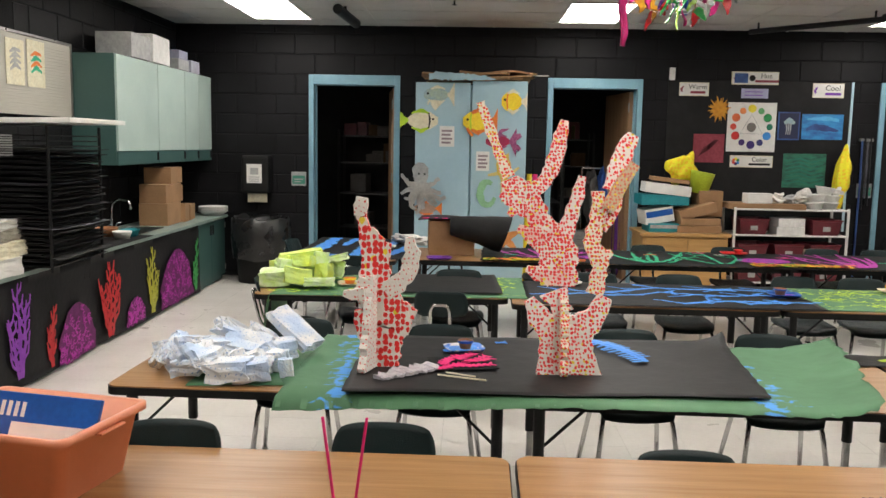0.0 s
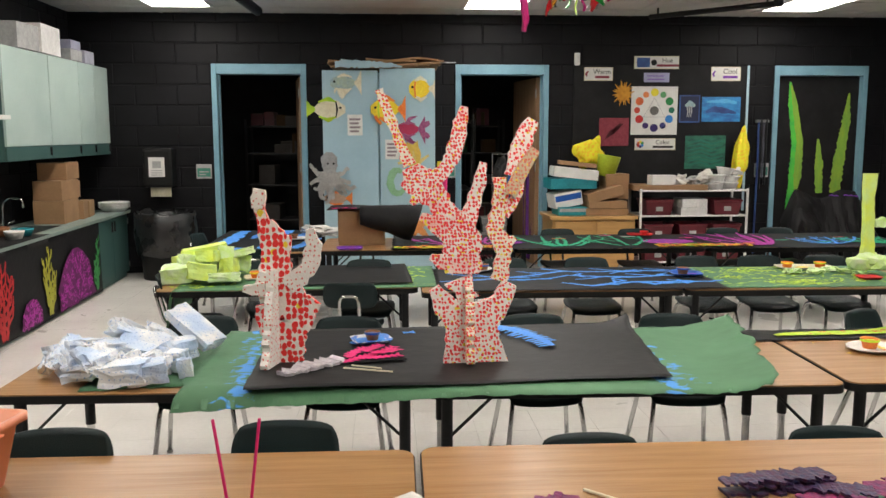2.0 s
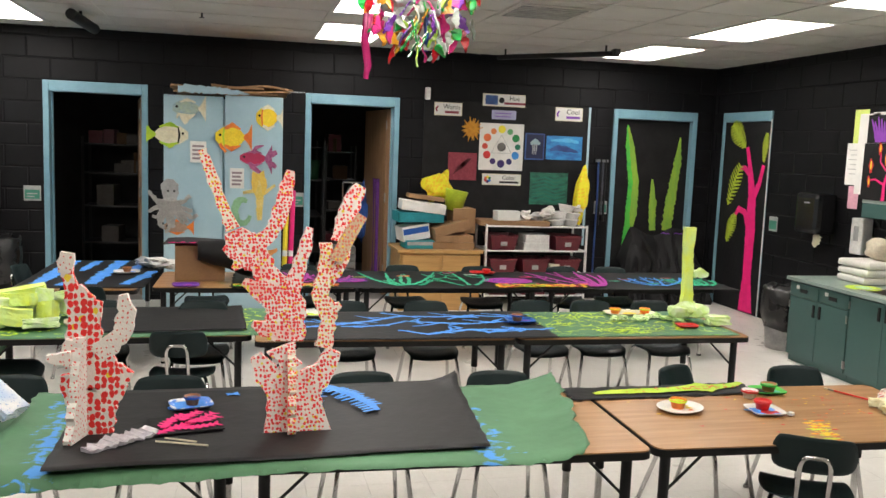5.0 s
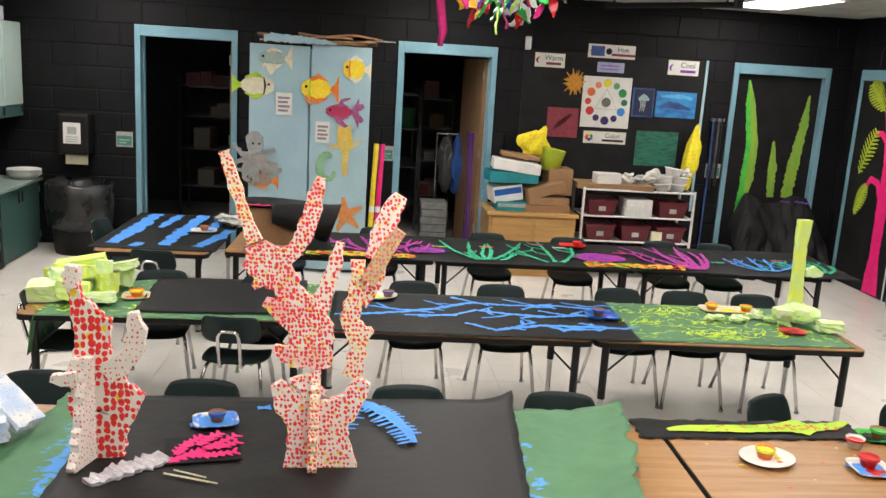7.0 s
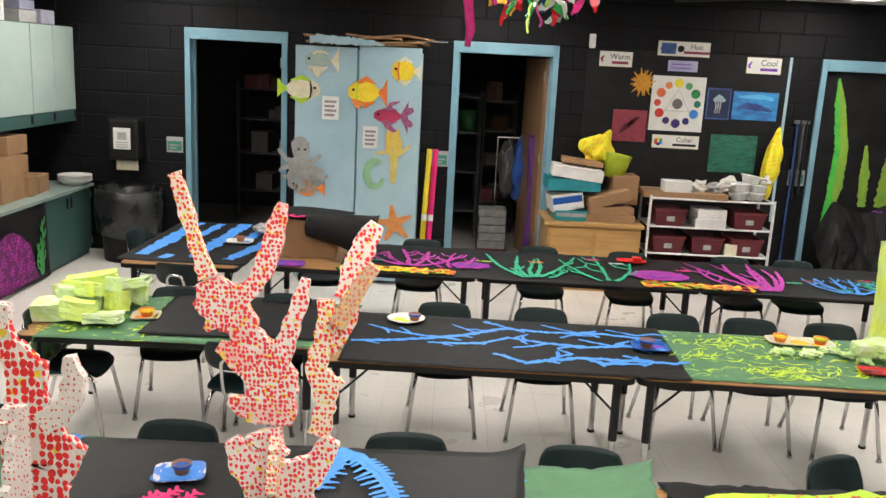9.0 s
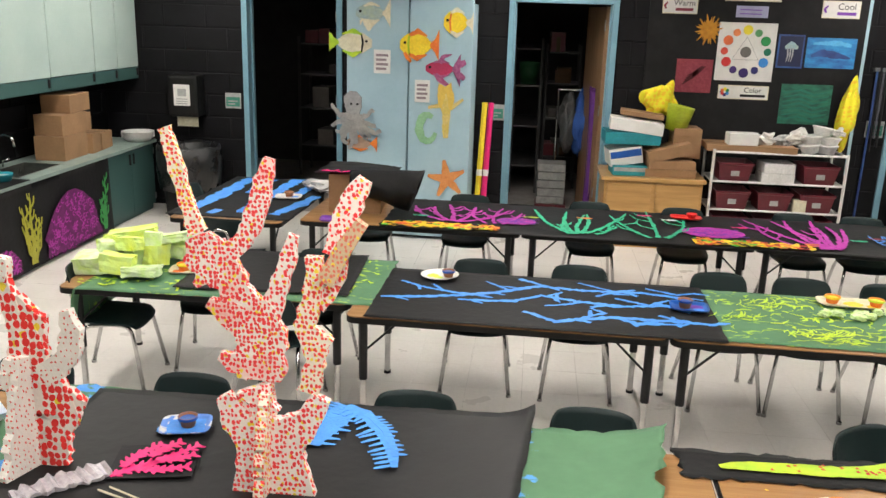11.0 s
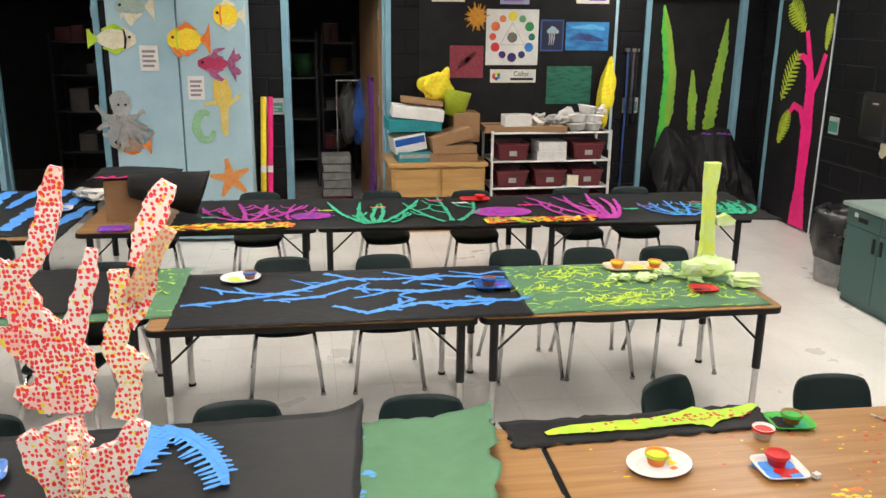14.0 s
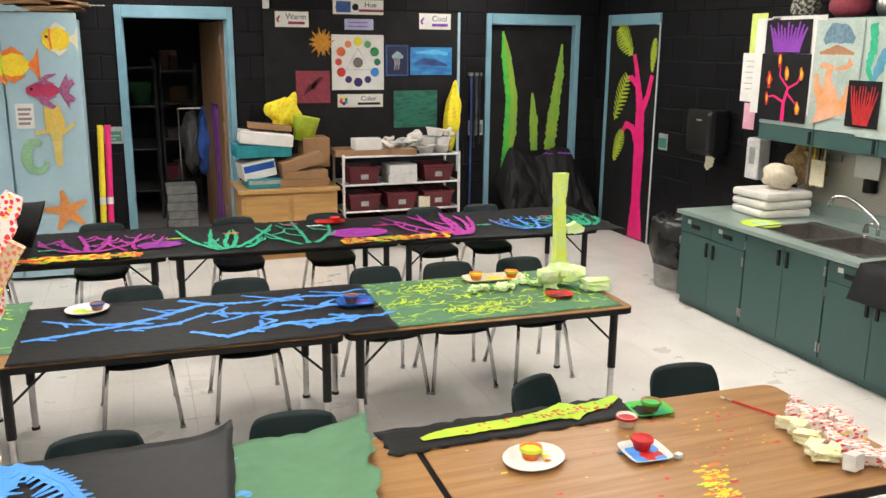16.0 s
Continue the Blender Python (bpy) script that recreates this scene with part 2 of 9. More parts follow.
def ribbon(bm, pts, hws, thick, m=Matrix(), jag=0.0, step=0.02, seed=0, crown=0.0):
    """A strip along a path of its plane, of changing half width, with uneven edges and a thickness."""
    rng = random.Random(seed)
    P, W = [Vector((*p, 0)) for p in pts], list(hws)
    path, width = [], []
    for a, b, wa, wb in zip(P, P[1:], W, W[1:]):
        n = max(1, int((b - a).length / step))
        for k in range(n):
            path.append(a.lerp(b, k / n))
            width.append(wa + (wb - wa) * k / n)
    path.append(P[-1])
    width.append(W[-1])
    rows = []
    for i, p in enumerate(path):
        d = (path[min(i + 1, len(path) - 1)] - path[max(i - 1, 0)]).normalized()
        s = Vector((-d.y, d.x, 0))
        l, r = width[i] * (1 + rng.uniform(-jag, jag)), width[i] * (1 + rng.uniform(-jag, jag))
        row = []
        for off in (l, -r):
            for z in (0, thick):
                row.append(bm.verts.new(m @ (p + s * off + Vector((0, 0, z)))))
        rows.append(row)
    for a, b in zip(rows, rows[1:]):
        for i, j in ((0, 1), (1, 3), (3, 2), (2, 0)):
            bm.faces.new((a[i], a[j], b[j], b[i]))
    for r in (rows[0], rows[-1]):
        bm.faces.new((r[0], r[1], r[3], r[2]))
    return bm


def blob(bm, c, r, seed=0, squash=(1, 1, 1), sub=2, rough=0.25):
    made = bmesh.ops.create_icosphere(bm, subdivisions=sub, radius=1)["verts"]
    o = Vector((seed * 3.7, seed * 1.3, seed * 2.1))
    for v in made:
        k = 1 + rough * noise.noise(v.co * 1.7 + o)
        v.co = Vector(c) + Vector([v.co[i] * r * squash[i] * k for i in range(3)])
    return bm


def sheet(bm, x0, x1, y0, y1, nx, ny, height, thick=0.001, ragged=0.0, seed=0):
    """A paper sheet: height(u, v) gives z over the plan; with thickness and a slightly ragged rim."""
    rng = random.Random(seed)
    top = []
    for j in range(ny + 1):
        row = []
        for i in range(nx + 1):
            u, v = i / nx, j / ny
            dx = rng.uniform(-ragged, ragged) if i in (0, nx) else 0
            dy = rng.uniform(-ragged, ragged) if j in (0, ny) else 0
            row.append(height(x0 + (x1 - x0) * u + dx, y0 + (y1 - y0) * v + dy, u, v))
        top.append([(bm.verts.new(p), bm.verts.new(Vector(p) - Vector((0, 0, thick)))) for p in row])
    for j in range(ny):
        for i in range(nx):
            q = top[j][i], top[j][i + 1], top[j + 1][i + 1], top[j + 1][i]
            bm.faces.new([v[0] for v in q])
            bm.faces.new([v[1] for v in reversed(q)])
    rim = [top[0][i] for i in range(nx + 1)] + [top[j][nx] for j in range(1, ny + 1)] + [top[ny][i] for i in range(nx - 1, -1, -1)] + [top[j][0] for j in range(ny - 1, 0, -1)]
    for a, b in zip(rim, rim[1:] + rim[:1]):
        bm.faces.new((a[0], b[0], b[1], a[1]))
    return bm


# ---- the room ----
XL, XR, YB, YF, ZC = -2.95, 5.77, 9.30, -1.6, 2.70
DOORS = [(-1.53, -0.55), (1.02, 2.02), (4.50, 5.55)]
DTOP, D4 = 2.19, (8.14, 9.07)

bm = B()
box(bm, XL - 0.2, XR + 0.2, YF - 0.2, YB + 3.2, -0.12, -0.004)
floor = setting(part("floor", bm, M_GAP), "pale beige vinyl tile floor, worn and slightly glossy", "floor")

bm = B()
xs = [XL - 0.2] + [v for d in DOORS for v in d] + [XR + 0.2]
for a, b in zip(xs[::2], xs[1::2]):
    box(bm, a, b, YB + 0.004, YB + 0.2, 0, ZC)
for a, b in DOORS:
    box(bm, a, b, YB + 0.004, YB + 0.2, DTOP, ZC)
wall_north = setting(part("wall_north", bm, M_MORTAR), "black painted concrete block wall with three doorways", "wall")
bm = B()
box(bm, XR + 0.004, XR + 0.2, YF, D4[0], 0, ZC)
box(bm, XR + 0.004, XR + 0.2, D4[1], YB + 0.004, 0, ZC)
box(bm, XR + 0.004, XR + 0.2, D4[0], D4[1], DTOP, ZC)
wall_east = setting(part("wall_east", bm, M_MORTAR), "black painted concrete block wall with a doorway", "wall")
bm = B()
box(bm, XL - 0.2, XL - 0.004, YF, YB + 0.004, 0, ZC)
wall_west = setting(part("wall_west", bm, M_MORTAR), "black painted concrete block wall behind cabinets", "wall")
bm = B()
box(bm, XL - 0.2, XR + 0.2, YF - 0.2, YF, 0, ZC)
wall_south = setting(part("wall_south", bm, mat("cream_wall_paint", (0.45, 0.43, 0.39), 0.6)), "plain cream painted wall", "wall")

# ceiling: square tiles on a grid, left out where lamps sit
T = 0.61
LX, LY = [-2.005, 1.045, 4.095], [7.65, 5.82, 3.99, 2.16, 0.33]
bm = B()
box(bm, XL - 0.2, XR + 0.2, YF - 0.2, YB + 0.2, ZC + 0.1, ZC + 0.14)
ix0, iy0 = -2.005 - 2 * T, 7.65 - 16 * T
for i in range(16):
    for j in range(21):
        x, y = ix0 + i * T, iy0 + j * T
        if any(abs(x - lx) < 0.05 and -0.05 < y - ly < 0.9 for lx in LX for ly in LY):
            continue
        a, b, c, d = max(x + 0.011, XL), min(x + T - 0.011, XR), max(y + 0.011, YF), min(y + T - 0.011, YB)
        if b - a > 0.03 and d - c > 0.03:
            box(bm, a, b, c, d, ZC + 0.006, ZC + 0.02)
for i in range(17):
    x = ix0 + i * T
    if XL < x < XR:
        box(bm, x - 0.012, x + 0.012, YF, YB, ZC, ZC + 0.005)
for j in range(22):
    y = iy0 + j * T
    if YF < y < YB:
        box(bm, XL, XR, y - 0.012, y + 0.012, ZC + 0.001, ZC + 0.0055)
ceiling = setting(part("ceiling", bm, M_CEIL), "white suspended ceiling of square mineral tiles", "ceiling")

lamp0 = None
for lx in LX:
    for ly in LY:
        if lamp0 is None:
            lamp0 = thing("ceiling_light", (lx + T / 2, ly + T, ZC), "white recessed fluorescent ceiling light with glowing diffuser", "ceiling light", "ceiling lights")
            bm = B()
            for s in (-1, 1):
                box(bm, s * 0.302 - 0.022, s * 0.302 + 0.022 if s < 0 else s * 0.302, -0.605, 0.605, -0.004, 0.03) if s > 0 else box(bm, -0.302, -0.280, -0.605, 0.605, -0.004, 0.03)
                box(bm, -0.28, 0.28, s * 0.595 - 0.012, s * 0.595 + 0.012, -0.004, 0.03)
            part("frame", bm, M_WHITE, lamp0)
            bm = B()
            box(bm, -0.279, 0.279, -0.582, 0.582, 0.004, 0.012)
            part("diffuser", bm, M_GLOW, lamp0, "glowing prismatic diffuser")
        else:
            copy_thing(lamp0, Matrix.Translation((lx + T / 2, ly + T, ZC)))


# door frames, and the doors that are shut
def door_frame(name, w, h, m, label):
    ob = thing(name, m, label, "door frame")
    ob["kind"] = "structure"
    for nm, a, b, c, d in (("jamb", 0, 0.055, 0, h), ("jamb", w - 0.055, w, 0, h), ("head", 0.055, w - 0.055, h - 0.105, h)):
        part(nm, box(B(), a, b, -0.018, 0.2, c, d, 0.006), M_FRAME, ob)
    part("stop", box(B(), 0.055, 0.072, 0.09, 0.12, 0, h - 0.105), M_FRAME, ob)
    part("stop", box(B(), w - 0.072, w - 0.055, 0.09, 0.12, 0, h - 0.105), M_FRAME, ob)
    return ob


for k, (a, b) in enumerate(DOORS):
    door_frame("door_frame_%d" % (k + 1), b - a, DTOP, Matrix.Translation((a, YB, 0)), "light blue painted steel door frame in a black wall")
door_frame("door_frame_4", D4[1] - D4[0], DTOP, Matrix.Translation((XR, D4[1], 0)) @ Matrix.Rotation(radians(-90), 4, "Z"), "light blue painted steel door frame in a black wall")
bm = box(B(), 4.556, 5.494, YB + 0.06, YB + 0.10, 0.01, 2.082)
setting(part("door_3", bm, M_BLACKPAPER), "closed door covered with black paper", "door")
bm = box(B(), XR + 0.03, XR + 0.07, 8.196, 9.014, 0.01, 2.082)
setting(part("door_4", bm, M_BLACKPAPER), "closed door covered with black paper", "door")
# open leaves, swung into the dark storerooms
M_OAKDOOR = mat("oak_door_edge", (0.33, 0.19, 0.10), 0.5, 0, (0.26, 0.14, 0.07), 3, stretch=(8, 8, 0.7))
for nm, hx in (("door_1", -0.605), ("door_2", 1.965)):
    ob = thing(nm, Matrix.Translation((hx, YB + 0.21, 0)) @ Matrix.Rotation(radians(8), 4, "Z"), "open oak door swung into a dark storeroom", "door")
    ob["kind"] = "structure"
    part("leaf", box(B(), -0.045, 0, 0, 0.86, 0.01, 2.07, 0.002), M_OAKDOOR, ob)
    for z in (0.25, 1.05, 1.85):
        part("hinge", cyl(B(), (-0.05, -0.008, z), 0.008, 0.1, 8), M_STEEL, ob)

# ---- tables ----
HT = 0.585


def make_table(turned=False):
    L, W, t = 1.50, 0.78, 0.028
    ob = thing("classroom_table", Matrix(), "oak laminate classroom table with black edge and adjustable legs", "table", "classroom tables")
    def rounded(w, h, r):
        return [(sx * (w - r) + r * math.cos(a), sy * (h - r) + r * math.sin(a)) for sx, sy, a0 in ((1, 1, 0), (-1, 1, 90), (-1, -1, 180), (1, -1, 270)) for a in [radians(a0 + 15 * k) for k in range(7)]]
    part("tabletop", prism(B(), rounded(L / 2 - 0.004, W / 2 - 0.004, 0.046), 0.004, Matrix.Translation((0, 0, HT - 0.004))), M_WOODY if turned else M_WOOD, ob)
    part("edge_band", prism(B(), rounded(L / 2, W / 2, 0.05), t, Matrix.Translation((0, 0, HT - 0.005 - t))), M_EDGE, ob, "black vinyl edge")
    part("apron", box(B(), -L / 2 + 0.1, L / 2 - 0.1, -W / 2 + 0.06, W / 2 - 0.06, HT - 0.05, HT - 0.034), M_EDGE, ob)
    for sx in (-1, 1):
        for sy in (-1, 1):
            x, y = sx * (L / 2 - 0.075), sy * (W / 2 - 0.075)
            leg = part("leg", cyl(B(), (x, y, 0.24), 0.021, HT - 0.275, 14), M_BLACKMETAL, ob, smooth=False)
            part("lower_leg", cyl(B(), (x, y, 0.012), 0.016, 0.24, 14), M_CHROME, leg, "chrome height adjuster")
            part("glide", cyl(B(), (x, y, 0), 0.02, 0.014, 12), M_BLACKMETAL, leg)
            part("brace", tube(B(), [(x, y, 0.38), (x - sx * 0.16, y, HT - 0.05)], 0.006, 6), M_BLACKMETAL, ob)
    return ob


table_a = make_table()
spots = [(-0.41, 2.075, -0.8), (1.105, 2.07, -0.8), (2.64, 2.05, -1.5),
         (-0.335, 3.42, -1.5), (1.165, 3.37, -1.5), (2.68, 3.345, -1.5),
         (-0.30, 5.37, 0.5), (1.225, 5.205, -1.3), (2.735, 5.17, -1.3),
         (0.51, 6.98, -1.2), (2.02, 6.96, -1.2), (3.53, 6.92, -1.5)]
table_a.matrix_world = pose(*spots[0][:2], 0, 0, 0, spots[0][2])
for x, y, a in spots[1:]:
    copy_thing(table_a, pose(x, y, 0, 0, 0, a))
table_b = make_table(True)
table_b.matrix_world = pose(-0.73, 7.24, 0, 0, 0, 90)


# ---- chairs ----
def make_chair():
    ob = thing("school_chair", Matrix(), "dark green plastic school chair on chrome tube legs", "chair", "school chairs")
    # seat shell: dished, with a rolled front edge
    bm = B()
    n = 8

    def seat(x, y, u, v):
        w = 0.165 + 0.012 * math.sin(v * 3.14)
        xx, yy = (u - 0.5) * 2, (v - 0.5) * 2
        k = 1 - 0.10 * (abs(xx * yy) ** 3)
        z = 0.372 - 0.018 * (1 - xx * xx) * (1 - 0.5 * yy * yy) - 0.035 * max(0, -yy - 0.55) ** 2 * 4 + 0.012 * max(0, yy)
        return Vector((xx * w * k, yy * 0.165 * k, z))
    sheet(bm, 0, 1, 0, 1, n, n, seat, 0.007)
    part("seat", bm, M_SHELL, ob, smooth=True)
    bm = B()

    def back(x, y, u, v):
        xx, vv = (u - 0.5) * 2, (v - 0.5) * 2
        w = 0.158 * (1 - 0.05 * v) * (1 - 0.12 * abs(xx) ** 3 * abs(vv) ** 3)
        z = 0.567 + vv * 0.078 * (1 - 0.12 * abs(xx) ** 4)
        return Vector((xx * w, z, -(0.175 + 0.05 * v - 0.035 * xx * xx)))
    sheet(bm, 0, 1, 0, 1, 14, 8, back, 0.008)
    for q in bm.verts:
        q.co = Vector((q.co.x, -q.co.z, q.co.y))
    part("backrest", bm, M_SHELL, ob, smooth=True)
    part("back_tube", tube(B(), bend([(-0.055, 0.06, 0.352), (-0.055, 0.185, 0.352), (-0.055, 0.238, 0.57), (0.055, 0.238, 0.57), (0.055, 0.185, 0.352), (0.055, 0.06, 0.352)], 5), 0.010), M_CHROME, ob, "chrome back support", True)
    for s in (-1, 1):
        part("front_leg", tube(B(), bend([(s * 0.185, -0.185, 0.008), (s * 0.145, -0.125, 0.349), (s * 0.09, 0.10, 0.349)], 5, 0.2), 0.0105), M_CHROME, ob, "chrome tube leg", True)
        part("rear_leg", tube(B(), bend([(s * 0.185, 0.235, 0.008), (s * 0.145, 0.13, 0.345), (s * 0.09, -0.08, 0.345)], 5, 0.2), 0.0105), M_CHROME, ob, "chrome tube leg", True)
        part("foot_cap", cyl(B(), (s * 0.185, -0.185, 0), 0.014, 0.014, 10), M_STEEL, ob)
        part("foot_cap", cyl(B(), (s * 0.185, 0.235, 0), 0.014, 0.014, 10), M_STEEL, ob)
    return ob


chair_a = make_chair()
# x, y of the backrest's top edge and turn: 0 has its back away from the entrance wall
seats = [(-0.65, 2.49, 0), (-0.02, 2.51, -2), (0.86, 2.495, 0), (1.61, 2.50, -2),
         (-0.56, 3.985, 4), (0.10, 3.925, -3), (0.932, 3.915, 2), (1.572, 3.878, -4), (2.46, 3.885, 32), (3.122, 3.845, -3),
         (-0.48, 5.74, 8), (0.16, 5.70, -4), (1.05, 5.69, 2), (1.60, 5.68, 0), (2.35, 5.695, 3), (2.79, 5.68, -4), (3.23, 5.66, 2),
         (0.06, 4.84, 176), (0.10, 7.44, 4), (0.86, 7.43, -3), (1.75, 7.39, 2), (2.42, 7.34, -2), (3.20, 7.35, 3), (3.68, 7.34, -5),
         (-0.68, 6.30, 175), (-1.33, 7.3, 80), (-1.08, 5.2, 95), (2.52, 2.86, 150)]
first = True
for x, y, a in seats:
    m = pose(x, y + (0.04 if abs(a) < 60 else 0), 0, 0, 0, a) @ Matrix.Translation((0, -0.225, 0))
    if y < 2.505 and x > 0.5:
        m = m @ Matrix.Diagonal((1, 1, 0.915, 1))  # a size smaller
    if first:
        chair_a.matrix_world = m
        first = False
    else:
        copy_thing(chair_a, m)


# ---- west side: low counter, upper cabinets ----
def counter(name, x0, x1, y0, y1, face, n, label, h=0.66):
    """A run of low cabinets of n units whose doors look along x."""
    step = (y1 - y0) / n
    for k in range(n):
        a, b = y0 + k * step + 0.002, y0 + (k + 1) * step - 0.002
        u = thing("base_cabinet", (0, 0, 0), label, "cabinet", name)
        fx = x1 if face > 0 else x0
        part("body", box(B(), x0 if face > 0 else x0 + 0.02, x1 - 0.02 if face > 0 else x1, a, b, 0.055, h - 0.09), M_CAB, u)
        part("top_rail", box(B(), fx - 0.05 if face > 0 else fx + 0.02, fx - 0.02 if face > 0 else fx + 0.05, a, b, h - 0.089, h), M_CAB, u)
        part("plinth", box(B(), x0 + (0 if face > 0 else 0.035), x1 - (0.035 if face > 0 else 0), a, b, 0, 0.054), M_CAB, u, "recessed plinth")
        mid = (a + b) / 2
        for c, d, s in ((a + 0.004, mid - 0.002, 1), (mid + 0.002, b - 0.004, -1)):
            top = h - 0.012
            lo = 0.062
            f0, f1 = (fx - 0.019, fx) if face > 0 else (fx, fx + 0.019)
            if k % 2 == 1 and face < 0:
                dr = part("drawer", box(B(), f0, f1, c, d, top - 0.115, top, 0.002), M_CAB, u)
                yy = (c + d) / 2
                part("handle", box(B(), fx - 0.008 if face < 0 else fx, fx if face < 0 else fx + 0.008, yy - 0.045, yy + 0.045, top - 0.075, top - 0.045, 0.003), M_DARK, dr, "black recessed handle")
                part("sticker", box(B(), fx - 0.0016, fx - 0.0004, yy + 0.06, yy + 0.10, top - 0.05, top - 0.02), M_PAPER, dr, "white paper sticker")
                top -= 0.12
            door = part("door", box(B(), f0, f1, c, d, lo, top, 0.002), M_CAB, u)
            yy = d - 0.035 if s > 0 else c + 0.035
            part("handle", box(B(), fx - 0.014 if face < 0 else fx, fx if face < 0 else fx + 0.014, yy - 0.010, yy + 0.010, top - 0.13, top - 0.03, 0.004), M_DARK, door, "black pull handle")
            yy = c + 0.004 if s > 0 else d - 0.004
            for z in (lo + 0.07, top - 0.07):
                part("hinge", box(B(), fx - 0.008 if face < 0 else fx, fx if face < 0 else fx + 0.008, yy - 0.007, yy + 0.007, z - 0.03, z + 0.03, 0.002), M_STEEL, door, "steel hinge")


counter("west base cabinets", XL, -2.40, 1.5, 9.10, 1, 8, "dark green laminate base cabinet under the west worktop")
ZW = 0.69
SINKW = (7.0, 7.6, -2.82, -2.50)
wt = thing("worktop", (0, 0, 0), "grey green laminate worktop with a sink", "worktop")
for q in ((XL, -2.37, 1.48, SINKW[0]), (XL, -2.37, SINKW[1], 9.12), (XL, SINKW[2], SINKW[0], SINKW[1]), (SINKW[3], -2.37, SINKW[0], SINKW[1])):
    part("slab", box(B(), *q, 0.662, ZW, 0.003), M_TOP, wt)

for a, wd in ((6.82, 0.895), (7.715, 0.72), (8.435, 0.42), (8.855, 0.425)):
    u = thing("wall_cabinet", (0, 0, 0), "wall cabinet with pale green door and dark green frame", "cabinet", "west wall cabinets")
    part("body", box(B(), XL, -2.60, a, a + wd - 0.002, 1.26, 2.14), M_CAB, u)
    d = part("door", box(B(), -2.60, -2.58, a + 0.006, a + wd - 0.008, 1.375, 2.135, 0.003), M_CABPALE, u, "pale grey green door")
    part("rail", box(B(), -2.60, -2.585, a + 0.004, a + wd - 0.006, 1.262, 1.37, 0.002), M_CAB, u)
    part("handle", box(B(), -2.588, -2.572, a + wd - 0.045, a + wd - 0.027, 1.29, 1.36, 0.003), M_DARK, u, "black pull handle")

# ---- east side: sink counter and upper cabinets ----
ZE = 0.715
counter("east base cabinets", 4.91, XR, 2.07, 6.42, -1, 6, "dark green laminate base cabinet under the east worktop", ZE - 0.03)
S0 = (5.02, 5.44, 4.82, 5.70)
wt = thing("worktop", (0, 0, 0), "grey green laminate worktop with a double sink", "worktop")
for q in ((4.88, XR, 2.05, S0[2]), (4.88, XR, S0[3], 6.44), (4.88, S0[0], S0[2], S0[3]), (S0[1], XR, S0[2], S0[3])):
    part("slab", box(B(), *q, ZE - 0.028, ZE, 0.003), M_TOP, wt)
for k in range(5):
    b = 6.29 - k * 0.545
    u = thing("wall_cabinet", (0, 0, 0), "pale green wall cabinet hung with pupils' artwork", "cabinet", "east wall cabinets")
    part("body", box(B(), 5.44, XR, b - 0.543, b, 1.236, 2.08), M_CAB, u)
    part("door", box(B(), 5.42, 5.44, b - 0.539, b - 0.004, 1.355, 2.075, 0.003), M_CABPALE, u, "pale grey green door")
    part("rail", box(B(), 5.425, 5.44, b - 0.539, b - 0.004, 1.238, 1.35, 0.002), M_CAB, u)
    part("handle", box(B(), 5.41, 5.425, b - 0.525, b - 0.508, 1.25, 1.335, 0.003), M_DARK, u, "black pull handle")

# ---- the blue cupboard ----
u = thing("storage_cupboard", (0, 0, 0), "tall storage cupboard covered with light blue paper", "cupboard")
part("body", box(B(), -0.31, 0.74, 8.54, 9.25, 0.02, 2.05), M_LTBLUE, u)
part("door", box(B(), -0.33, 0.205, 8.50, 8.537, 0.03, 2.07, 0.006), M_LTBLUE, u, "paper covered door")
part("door", box(B(), 0.22, 0.755, 8.48, 8.537, 0.03, 2.09, 0.006), M_LTBLUE, u, "paper covered door")

# ---- more materials ----
M_CORAL = dotted("red_dotted_foam", (0.88, 0.79, 0.74), (0.86, 0.05, 0.055), 84, 0.42, 0.22, wash=(0.86, 0.40, 0.35))
M_CORALB = dotted("spaced_red_dotted_foam", (0.88, 0.80, 0.75), (0.86, 0.05, 0.055), 72, 0.36, 0.15)
M_CORALA = dotted("large_red_dotted_foam", (0.88, 0.80, 0.74), (0.84, 0.035, 0.03), 46, 0.45, 0.03, loose=0.4)
M_CORALC = dotted("sparse_dotted_foam", (0.86, 0.82, 0.76), (0.76, 0.12, 0.10), 60, 0.18, 0.0)
M_CORALY = dotted("yellow_dotted_foam", (0.87, 0.79, 0.66), (0.84, 0.06, 0.05), 76, 0.34, 0.5)
M_CORALBACK = dotted("tan_foam", (0.62, 0.47, 0.30), (0.68, 0.18, 0.12), 80, 0.34, 0.2)
M_FOAMW = dotted("white_foam_blue_wash", (0.82, 0.84, 0.87), (0.36, 0.50, 0.74), 60, 0.15, 0, wash=(0.46, 0.62, 0.86))
M_FOAML = mat("lime_painted_foam", (0.64, 0.82, 0.28), 0.8, 0, (0.74, 0.84, 0.10), 12, 0.4, 70, fine=0.08)
M_FOAMP = mat("pale_lime_foam", (0.72, 0.84, 0.58), 0.8, 0, (0.58, 0.80, 0.22), 18, 0.4, 70, fine=0.08)
M_MAROON = mat("maroon_plastic", (0.13, 0.012, 0.022), 0.4, 0, (0.10, 0.01, 0.018), 8)
M_LIMEPL = mat("lime_plastic", (0.42, 0.52, 0.03), 0.4)
M_TURQ = mat("turquoise_card", (0.012, 0.24, 0.28), 0.6)
M_YCLOTH = dotted("yellow_printed_cloth", (0.85, 0.76, 0.03), (0.84, 0.56, 0.03), 30, 0.34)
